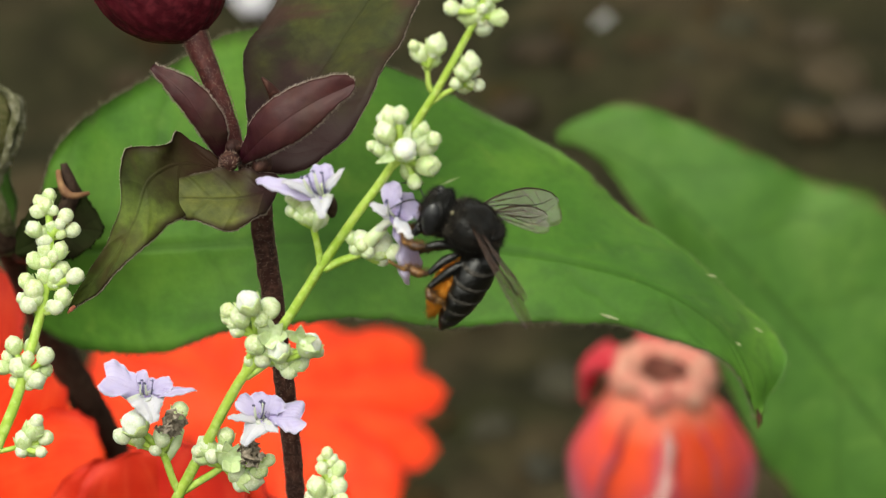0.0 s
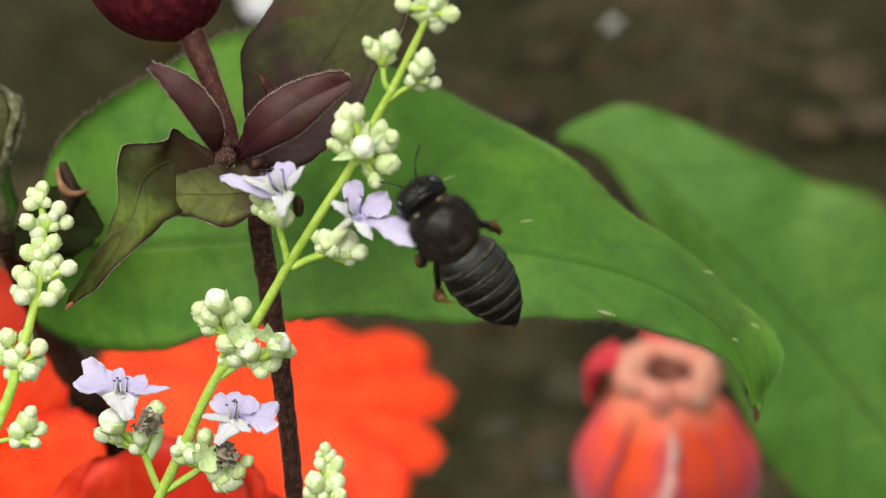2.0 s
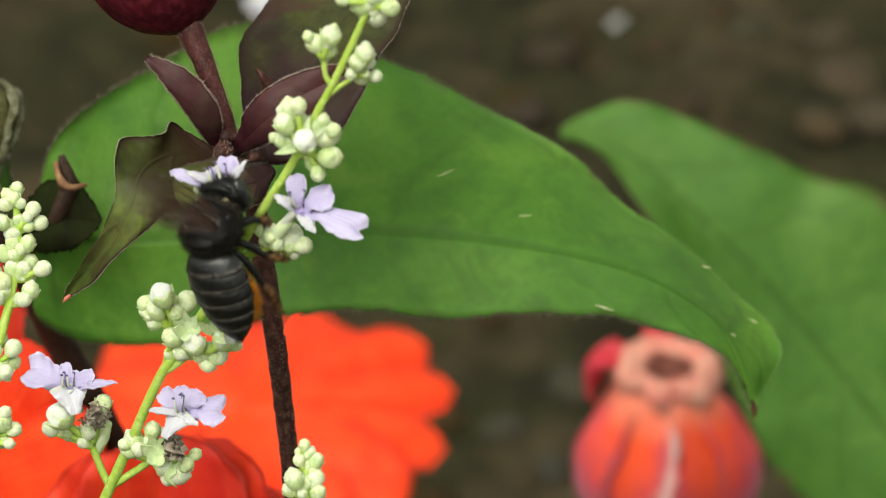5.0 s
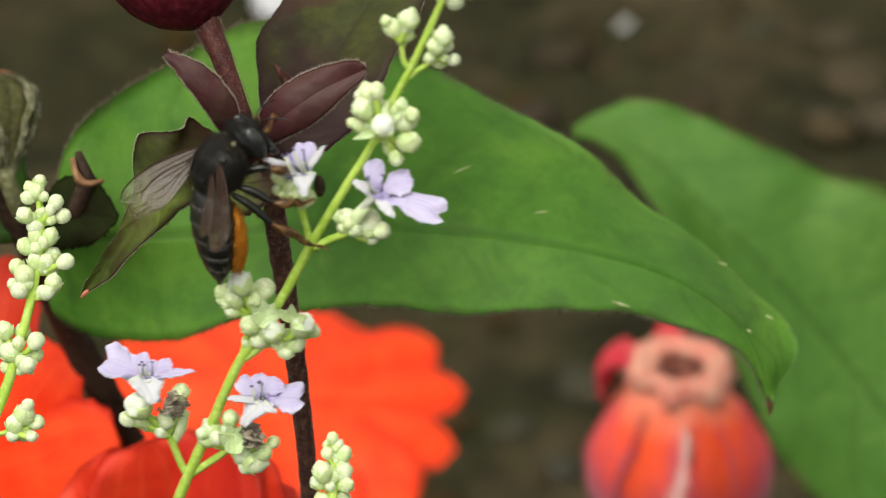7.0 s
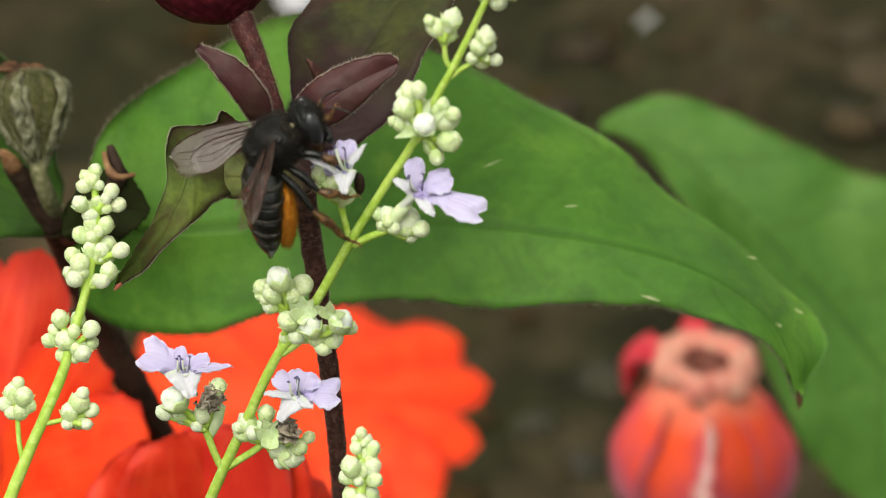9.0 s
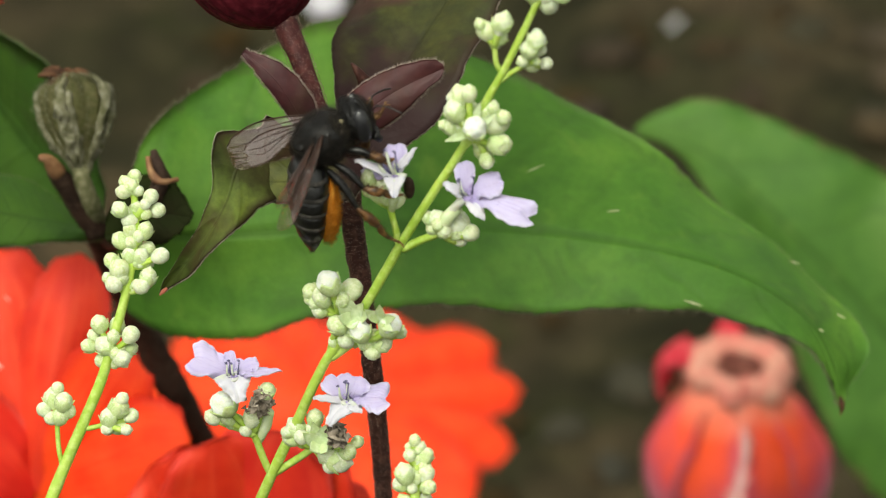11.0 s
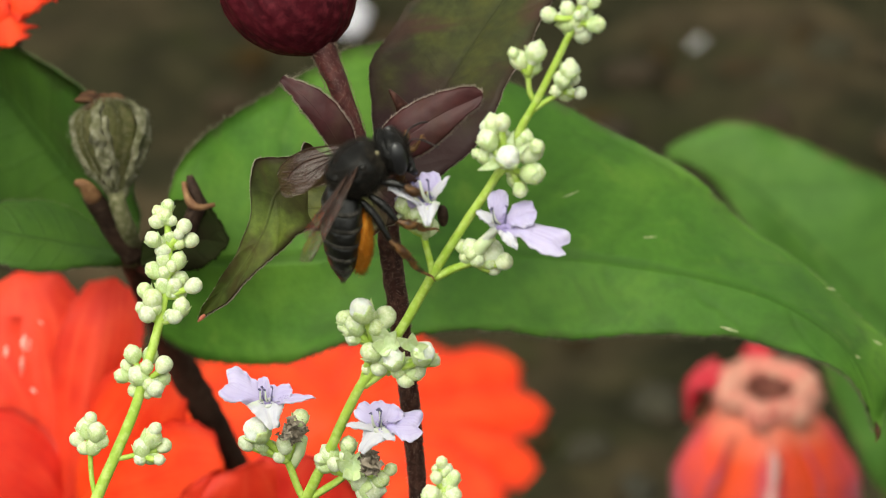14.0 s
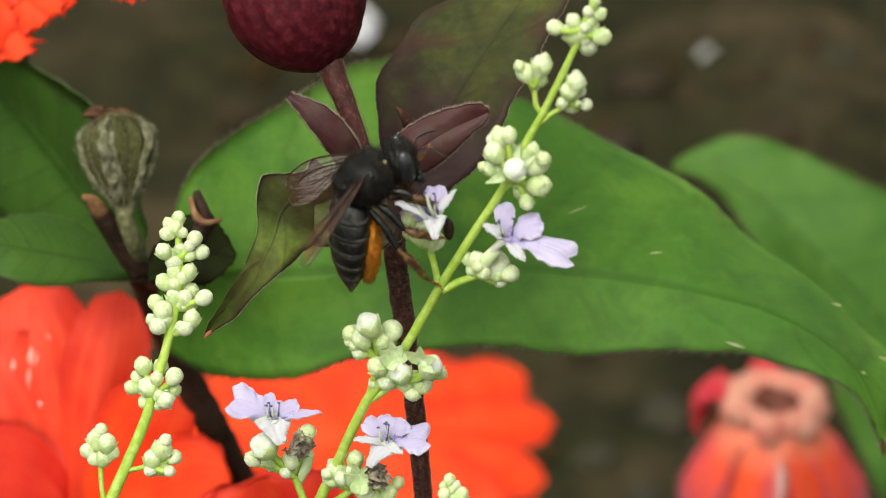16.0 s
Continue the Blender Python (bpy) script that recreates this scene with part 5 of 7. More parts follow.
def main_spike():
    root = thing("flower_spike", spot(*M_ROOT, 265), "lime-green flower spike with pale buds and lilac flowers", "flower spike", "pale flower spikes")
    bm = bmesh.new()
    stem = GS([(3.8, 20.3, 254.8), (3.2, 18.8, 255.6), (1.8, 16.2, 256.9), (-0.6, 12.0, 259.0), (-1.9, 10.0, 260.0), (-4.1, 6.3, 261.9), (-6.9, 2.5, 263.8), (-9.5, -1.2, 265.6), (-12.4, -5.6, 267.8), (-14.6, -8.5, 269.2), (-16.1, -10.3, 270.1), (-17.6, -12.8, 271.4), (-19.2, -15.8, 272.9), (-21.5, -19.9, 274.9), (-23.2, -23.2, 276.6), (-25.0, -27.1, 278.5)])
    foot = G((*M_ROOT, 265))
    sweep(bm, stem, [0.00024, 0.0003, 0.00035, 0.00039, 0.00042, 0.00045, 0.0005], 12, 110, 0.08)
    sweep(bm, [stem[-1], stem[-1].lerp(foot, 0.5), foot], [0.00055, 0.0008, 0.0009], 12, 16)
    part("stem", bm, LIME, root, "ribbed lime-green stem")
    # top buds
    add_buds(root, [(3.8, 20.2, 254.9, 0.39), (4.1, 19.3, 255.3, 0.47), (3.3, 19.4, 255.3, 0.43), (0.7, 18.3, 255.8, 0.60), (2.0, 17.8, 256.1, 0.73), (3.1, 17.0, 256.5, 0.73), (4.3, 17.6, 256.2, 0.60), (3.4, 18.4, 255.8, 0.56), (2.1, 18.8, 255.6, 0.56), (2.7, 17.9, 256.0, 0.52)], (2.62, 18.09, 255.95), 1)
    pedicel(root, [(-0.7, 11.9, 259.1), (-1.1, 12.6, 258.7), (-1.2, 13.7, 258.2), (-1.4, 14.3, 257.8)], 0.0004, 0.0003)
    add_buds(root, [(-1.8, 15.0, 257.5, 0.69), (-0.5, 15.6, 257.2, 0.73), (-0.8, 14.6, 257.7, 0.56), (-2.2, 15.5, 257.2, 0.39), (-0.3, 16.1, 257.0, 0.39), (-1.2, 14.0, 258.0, 0.39)], (-1.21, 13.91, 258.05), 2)
    pedicel(root, [(-0.8, 11.3, 259.4), (0.0, 11.9, 259.1), (0.9, 12.4, 258.8), (1.2, 12.9, 258.6)], 0.0004, 0.0003)
    add_buds(root, [(2.1, 14.2, 257.9, 0.69), (1.6, 13.6, 258.2, 0.65), (1.6, 12.6, 258.7, 0.65), (2.7, 12.6, 258.7, 0.48), (1.0, 12.7, 258.6, 0.43), (2.1, 14.8, 257.6, 0.39), (2.3, 13.6, 258.2, 0.48)], (1.22, 12.81, 258.59), 3)
    # upper cluster
    pedicel(root, [(-4.2, 6.2, 261.9), (-3.7, 6.6, 261.7), (-3.2, 7.1, 261.5)], 0.00055, 0.0004)
    add_buds(root, [(-2.9, 7.7, 261.1, 1.01), (-4.1, 10.2, 259.9, 0.70), (-4.5, 9.0, 260.5, 0.74), (-4.9, 7.8, 261.1, 0.57), (-5.5, 8.0, 261.0, 0.39), (-4.1, 7.8, 261.1, 0.53), (-1.4, 8.2, 260.9, 0.96), (-2.0, 9.0, 260.5, 0.61), (-1.1, 6.5, 261.7, 0.79), (-2.5, 6.1, 262.0, 0.70), (-2.2, 5.2, 262.4, 0.53), (-3.3, 10.3, 259.9, 0.61), (-1.6, 9.3, 260.3, 0.52), (-3.7, 9.3, 260.3, 0.52), (-0.7, 8.5, 260.8, 0.53), (-4.7, 10.0, 260.0, 0.44)], (-3.25, 7.29, 261.36), 4, (0,))
    add_sepals(root, (-3.33, 7.42, 261.29), [(0.9, 2.3), (-1.9, -0.8), (2.2, 1.4)], 0.7)
    # flower turned to the side, with buds
    pedicel(root, [(-9.7, -1.3, 265.6), (-9.8, -0.2, 265.1), (-10.0, 0.9, 264.5), (-10.2, 1.8, 264.1)], 0.0005, 0.0004)
    add_buds(root, [(-11.7, 4.0, 263.0, 0.57), (-10.6, 3.3, 263.3, 0.84), (-9.7, 2.3, 263.8, 0.66), (-11.9, 3.0, 263.5, 0.44), (-11.0, 2.7, 263.6, 0.53), (-10.1, 3.1, 263.5, 0.49)], (-10.11, 1.73, 264.14), 5)
    bm = bmesh.new()
    sweep(bm, GS([(-10.1, 1.5, 264.3), (-9.6, 2.7, 262.6), (-9.2, 4.2, 261.8), (-9.4, 5.1, 261.4)]), [0.0003, 0.00046, 0.00044, 0.00012], 10, 12, 0.2)
    part("calyx", bm, CALYX, root, "pale green calyx")
    side_petals = add_flower(root, (-9.50, 4.10, 261.83), [(-5.0, 1.3, -0.1, 1.7, True, 1), (0.1, 2.5, -0.4, 1.5, True, 0), (1.8, 2.2, 0.7, 0.75, False, 1), (-2.9, 1.2, 1.2, 0.95, False, 1), (-0.9, 1.8, -0.5, 1.2, True, 0), (0.1, -1.7, 0.5, 1.8, False, 3)], (-0.1, -1.4), 11, (-0.3, 0.95), 0.8, 1.5)
    bm = bmesh.new()
    bmesh.ops.create_icosphere(bm, subdivisions=3, radius=0.00056, matrix=Matrix.Translation(G((-8.75, 3.30, 264.92))) @ Matrix.Diagonal((0.8, 1, 1.7, 1)))
    part("seed", bm, STEM_BROWN, root, "small dark brown seed")
    # open flower on its side branch
    pedicel(root, [(-9.4, -1.6, 265.8), (-8.0, -0.9, 265.5), (-6.8, -0.5, 265.2), (-6.1, 0.0, 265.0)], 0.00065, 0.00045)
    add_buds(root, [(-7.2, 0.9, 264.5, 0.49), (-6.4, 0.7, 264.6, 0.67), (-5.1, 0.4, 264.8, 1.02), (-3.9, -0.3, 265.1, 0.67), (-4.8, -0.9, 265.5, 0.49), (-5.9, -0.2, 265.1, 0.53), (-6.9, 0.0, 265.0, 0.44)], (-6.19, -0.40, 265.20), 6)
    bm = bmesh.new()
    sweep(bm, GS([(-6.4, -0.3, 265.2), (-5.6, 0.8, 264.1), (-4.7, 1.7, 263.6)]), [0.0004, 0.0006, 0.0005], 10, 10, 0.1)
    part("calyx", bm, CALYX, root, "pale green calyx")
    open_petals = add_flower(root, (-3.88, 2.51, 262.68), [(-0.2, 2.7, 0.2, 1.35, True, 0), (2.8, 1.2, 0.2, 2.1, True, 0), (5.4, -1.7, 0.9, 2.2, True, 2), (-1.8, 1.0, 0.5, 1.1, False, 1), (1.5, -1.9, 0.9, 1.1, False, 1)], (-2.3, -2.0), 12, (-0.1, 0.7), 0.6)
    # middle cluster
    pedicel(root, [(-16.0, -10.2, 270.1), (-15.6, -9.0, 269.5), (-15.1, -7.6, 268.8), (-14.9, -6.3, 268.1)], 0.00065, 0.0004)
    add_buds(root, [(-15.4, -4.2, 267.1, 1.03), (-17.1, -4.9, 267.4, 0.58), (-16.1, -5.4, 267.7, 0.72), (-16.4, -6.5, 268.2, 0.50), (-17.2, -5.6, 267.8, 0.40), (-16.7, -5.9, 267.9, 0.45), (-13.9, -4.8, 267.4, 0.85), (-14.5, -5.6, 267.8, 0.58), (-15.0, -4.7, 267.3, 0.58)], (-14.96, -6.71, 268.36), 7, (0,))
    pedicel(root, [(-15.8, -10.3, 270.1), (-14.9, -9.7, 269.8), (-14.0, -9.1, 269.5), (-13.2, -8.6, 269.3)], 0.00065, 0.0004)
    add_buds(root, [(-13.1, -8.1, 269.0, 0.95), (-15.0, -7.6, 268.8, 0.72), (-14.4, -8.9, 269.5, 0.59), (-15.5, -9.0, 269.5, 0.41), (-10.6, -7.6, 268.8, 1.04), (-11.5, -9.1, 269.5, 0.68), (-12.4, -9.8, 269.9, 0.59), (-12.2, -8.6, 269.3, 0.63), (-11.2, -7.7, 268.9, 0.54), (-10.0, -8.2, 269.1, 0.45), (-13.8, -9.0, 269.5, 0.41), (-12.9, -9.2, 269.6, 0.45)], (-13.30, -8.78, 269.39), 8, (0, 4))
    add_sepals(root, (-13.80, -7.17, 268.59), [(0.1, 1.7), (-0.9, 1.3), (1.1, 1.3), (1.7, 0.5), (-0.9, 0.2), (0.3, -0.8)], 1.0)
    add_sepals(root, (-11.40, -7.30, 267.50), [(0.2, 1.3), (1.5, 0.3), (-1.0, 0.9), (1.3, -0.8)], 0.8)
    # lower flowers
    pedicel(root, [(-21.6, -19.9, 274.9), (-22.1, -18.6, 274.3), (-22.5, -17.2, 273.6), (-22.9, -16.2, 273.1)], 0.0006, 0.00045)
    add_buds(root, [(-24.8, -14.0, 272.0, 1.19), (-26.0, -15.2, 272.6, 0.64), (-24.1, -15.6, 272.8, 0.60), (-22.7, -15.2, 272.6, 0.78), (-23.3, -16.3, 273.1, 0.46), (-21.2, -13.0, 271.5, 0.64), (-24.7, -15.3, 272.6, 0.50), (-25.2, -14.8, 272.4, 0.46), (-21.6, -13.9, 271.9, 0.50)], (-22.67, -16.47, 273.24), 9, (0,), 0.6)
    add_dry(root, (-21.88, -13.97, 270.92), 0.00115, 2)
    bm = bmesh.new()
    sweep(bm, GS([(-22.6, -17.2, 274.1), (-21.9, -15.8, 273.4), (-21.4, -14.6, 272.8)]), [0.0004, 0.00065, 0.0005], 10, 10, 0.1)
    part("calyx", bm, CALYX, root, "pale green calyx")
    add_flower(root, (-23.83, -11.73, 269.81), [(-3.4, 1.7, 0.4, 2.7, True, 2), (2.1, 1.1, 0.2, 1.3, True, 0), (4.1, 0.5, 0.6, 0.9, True, 1), (-0.4, 2.0, -0.2, 0.8, True, 0), (0.4, 1.4, -0.3, 0.9, True, 0), (0.7, -2.1, 0.5, 3.0, False, 3)], (0.7, -2.0), 13, (-0.05, 1.0), 0.9, 0.9)
    pedicel(root, [(-21.4, -19.9, 275.0), (-20.1, -19.1, 274.6), (-18.5, -18.1, 274.0), (-17.4, -17.2, 273.6)], 0.0006, 0.00045)
    add_buds(root, [(-19.2, -16.0, 273.0, 0.73), (-19.7, -16.9, 273.5, 0.60), (-18.7, -16.8, 273.4, 0.55), (-15.8, -18.7, 274.3, 0.97), (-16.6, -19.2, 274.6, 0.55), (-14.9, -18.0, 274.0, 0.60), (-17.6, -15.2, 272.6, 0.64), (-17.8, -16.2, 273.1, 0.60), (-19.9, -16.4, 273.2, 0.46), (-16.9, -18.5, 274.2, 0.55), (-14.2, -17.2, 273.6, 0.51)], (-17.66, -17.66, 273.83), 10, (), 0.5)
    add_dry(root, (-15.50, -16.55, 272.21), 0.0011, 6)
    add_sepals(root, (-17.19, -17.42, 273.71), [(-0.4, 1.9), (0.7, 1.7), (-1.2, 1.0), (1.5, 0.6), (-0.6, -0.4), (0.8, -0.5)], 1.1)
    add_flower(root, (-14.55, -13.69, 270.78), [(-1.9, 1.7, 0.0, 1.4, True, 0), (3.4, 0.2, 0.4, 2.5, True, 2), (0.7, 1.9, -0.2, 2.5, True, 0), (-2.7, 0.2, 0.8, 0.9, False, 1), (1.3, -1.0, 1.0, 1.1, False, 1), (-1.5, -2.0, 0.5, 2.4, False, 3)], (-1.5, -1.9), 14, (0.1, 0.8), 0.9, 1.15)
    return root, side_petals, open_petals


L_ROOT = (-38.0, -330.0)


def side_spike():
    D = 270.3
    root = thing("flower_spike", spot(*L_ROOT, D), "young flower spike tightly set with pale green buds", "flower spike", "pale flower spikes")
    bm = bmesh.new()
    stem = GS([(-31.9, 4.1, 270.3), (-31.6, 1.9, 270.3), (-31.6, -0.4, 270.3), (-32.0, -3.6, 270.3), (-32.6, -6.3, 270.3), (-33.4, -9.0, 270.3), (-34.3, -12.2, 270.3), (-35.8, -15.8, 270.3), (-37.4, -19.5, 270.3), (-39.0, -23.6, 270.3), (-40.1, -27.2, 270.3)])
    foot = G((*L_ROOT, D))
    sweep(bm, stem, [0.00028, 0.00036, 0.00044, 0.0005, 0.00056], 12, 80, 0.06)
    sweep(bm, [stem[-1], stem[-1].lerp(foot, 0.5), foot], [0.00056, 0.0007, 0.0008], 12, 16)
    part("stem", bm, LIME, root, "slender lime-green stem")
    for k, (buds, hub) in enumerate((
        ([(-31.7, 4.3, 270.3, 0.50), (-32.4, 3.8, 270.3, 0.50), (-31.9, 3.5, 270.3, 0.59), (-32.5, 3.0, 270.3, 0.54), (-31.3, 3.1, 270.3, 0.41)], (-31.77, 3.13, 270.30)),
        ([(-30.3, 2.6, 270.3, 0.59), (-29.8, 1.5, 270.3, 0.59), (-30.7, 2.0, 270.3, 0.45), (-32.8, 1.6, 270.3, 0.59), (-32.0, 0.7, 270.3, 0.59), (-32.3, 1.3, 270.3, 0.41), (-31.5, 1.8, 270.3, 0.45)], (-31.59, 0.95, 270.30)),
        ([(-32.8, -0.9, 270.3, 0.64), (-32.0, 0.0, 270.3, 0.59), (-30.8, -0.1, 270.3, 0.59), (-31.9, -1.1, 270.3, 0.45), (-31.3, -0.6, 270.3, 0.45)], (-31.68, -1.32, 270.30)),
        ([(-32.0, -2.1, 270.3, 0.59), (-30.8, -1.8, 270.3, 0.73), (-29.5, -2.2, 270.3, 0.64), (-30.5, -2.8, 270.3, 0.36), (-31.4, -2.7, 270.3, 0.41)], (-31.77, -3.04, 270.30)),
        ([(-33.5, -2.6, 270.3, 0.59), (-32.8, -3.3, 270.3, 0.77), (-33.2, -4.5, 270.3, 0.68), (-33.8, -4.0, 270.3, 0.45), (-31.0, -4.7, 270.3, 0.59), (-30.5, -3.9, 270.3, 0.64), (-31.6, -4.7, 270.3, 0.45)], (-32.32, -5.04, 270.30)),
        ([(-34.5, -7.7, 270.3, 0.64), (-33.1, -7.8, 270.3, 0.59), (-31.9, -8.6, 270.3, 0.68), (-35.0, -8.7, 270.3, 0.50), (-34.0, -9.5, 270.3, 0.73), (-32.6, -10.5, 270.3, 0.68), (-34.3, -10.7, 270.3, 0.59), (-32.0, -9.7, 270.3, 0.54), (-35.4, -9.5, 270.3, 0.54), (-33.3, -10.9, 270.3, 0.41)], (-33.50, -9.85, 270.30)),
    )):
        add_buds(root, buds, hub, 20 + k, (), 0.55)
    pedicel(root, [(-35.9, -16.3, 270.3), (-34.9, -16.1, 270.3), (-33.8, -15.8, 270.3)], 0.0004, 0.0003)
    add_buds(root, [(-32.9, -14.5, 270.3, 0.77), (-33.7, -15.3, 270.3, 0.64), (-32.0, -15.2, 270.3, 0.59), (-33.0, -16.1, 270.3, 0.59), (-32.3, -16.3, 270.3, 0.45), (-33.8, -16.2, 270.3, 0.50), (-32.6, -13.8, 270.3, 0.50)], (-33.59, -15.93, 270.30), 30, (), 0.55)
    pedicel(root, [(-37.5, -19.4, 270.3), (-37.8, -17.7, 270.3), (-37.9, -16.3, 270.3), (-37.9, -15.4, 270.3)], 0.0004, 0.0003)
    add_buds(root, [(-38.3, -13.8, 270.3, 0.73), (-37.3, -14.0, 270.3, 0.68), (-39.0, -14.7, 270.3, 0.59), (-37.6, -15.2, 270.3, 0.59), (-38.4, -15.4, 270.3, 0.54), (-36.9, -14.8, 270.3, 0.50), (-37.9, -13.0, 270.3, 0.50)], (-37.86, -15.61, 270.30), 31, (), 0.55)
    return root


S_ROOT = (-9.0, -325.0)


def small_spike():
    D = 267.1
    root = thing("flower_spike", spot(*S_ROOT, D), "short flower spike tip with pale green buds", "flower spike", "pale flower spikes")
    bm = bmesh.new()
    stem = GS([(-9.2, -16.3, 267.1), (-9.1, -18.3, 267.1), (-9.2, -20.6, 267.1), (-9.5, -24.2, 267.1)])
    foot = G((*S_ROOT, D))
    sweep(bm, stem, [0.00028, 0.0004, 0.0005], 10, 40, 0.06)
    sweep(bm, [stem[-1], stem[-1].lerp(foot, 0.5), foot], [0.0005, 0.0007, 0.0008], 10, 16)
    part("stem", bm, LIME, root)
    for k, (buds, hub) in enumerate((
        ([(-9.2, -16.2, 267.1, 0.45), (-8.8, -16.8, 267.1, 0.49), (-9.6, -16.8, 267.1, 0.40)], (-9.11, -17.27, 267.12)),
        ([(-8.3, -17.4, 267.1, 0.58), (-9.6, -17.4, 267.1, 0.49), (-9.0, -17.8, 267.1, 0.49), (-8.3, -18.2, 267.1, 0.40)], (-9.11, -18.35, 267.12)),
        ([(-10.0, -18.8, 267.1, 0.72), (-8.3, -18.9, 267.1, 0.67), (-9.2, -19.2, 267.1, 0.58), (-9.6, -19.9, 267.1, 0.54), (-8.1, -19.9, 267.1, 0.58), (-10.4, -19.7, 267.1, 0.54)], (-9.15, -20.14, 267.12)),
        ([(-10.0, -21.3, 267.1, 0.67), (-8.5, -21.1, 267.1, 0.67), (-9.2, -21.7, 267.1, 0.63), (-10.0, -22.4, 267.1, 0.58), (-8.3, -22.3, 267.1, 0.63)], (-9.29, -22.61, 267.12)),
    )):
        add_buds(root, buds, hub, 40 + k, (), 0.55)
    return root


spike_main, side_petals, open_petals = main_spike()
spike_side = side_spike()
spike_small = small_spike()


# ---- the bee, head along +x, back along +z, millimetres ----
BEE = 0.00112


def bee_part(name, bm, material, parent, m=None, label=""):
    bmesh.ops.scale(bm, vec=(BEE, BEE, BEE), verts=bm.verts)
    ob = new(name, mesh_of(name, bm, material))
    ob.parent = parent
    if m is not None:
        ob.matrix_basis = m
    return tagged(ob, label)


def ellipsoid(bm, c, r, sub=4, lump=0.0, seed=0, box=1.0):
    """box below 1 squares the form off."""
    q = bmesh.ops.create_icosphere(bm, subdivisions=sub, radius=1.0)
    for v in q["verts"]:
        if box != 1.0:
            d = Vector([math.copysign(abs(x) ** box, x) for x in v.co])
            v.co = v.co.lerp(d, 0.8)
        k = 1 + lump * noise.noise(v.co * 2 + Vector((seed, 0, 0)))
        v.co = Vector((c[0] + v.co.x * r[0] * k, c[1] + v.co.y * r[1] * k, c[2] + v.co.z * r[2] * k))
    return q["verts"]


def coat_of_hair(bm, c, r, n, length, seed, keep=lambda d: True, lean=-0.4, w=0.012):
    rnd = random.Random(seed)
    while n > 0:
        d = Vector((rnd.gauss(0, 1), rnd.gauss(0, 1), rnd.gauss(0, 1))).normalized()
        if not keep(d):
            continue
        n -= 1
        p = Vector((c[0] + d.x * r[0], c[1] + d.y * r[1], c[2] + d.z * r[2]))
        spike(bm, p, d + Vector((lean, 0, 0)) + 0.25 * Vector((rnd.gauss(0, 1), rnd.gauss(0, 1), rnd.gauss(0, 1))), length * rnd.uniform(0.5, 1.2), w)


def wing_mesh(length, width, name):
    """A wing lying in x (backwards) and y (outwards) from its hinge at 0."""
    bm = bmesh.new()
    lead = [Vector(p) * length for p in ((0, 0, 0), (0.03, 0.3, 0.01), (0.02, 0.65, 0.02), (-0.06, 0.92, 0.01), (-0.14, 1.0, 0))]
    w = width / length
    trail = [Vector(p) * length for p in ((-0.05, 0, 0), (-0.5 * w, 0.3, 0), (-0.95 * w, 0.62, 0.015), (-0.95 * w, 0.88, 0.01), (-0.16, 1.0, 0))]
    mid = [a.lerp(b, 0.45) + Vector((0, 0, 0.012 * length)) for a, b in zip(lead, trail)]
    blade(bm, mid, lead, trail, 22, 5, 0.012, 0.03, facing=Vector((0, 0, 1)))
    return bm, lead, mid, trail


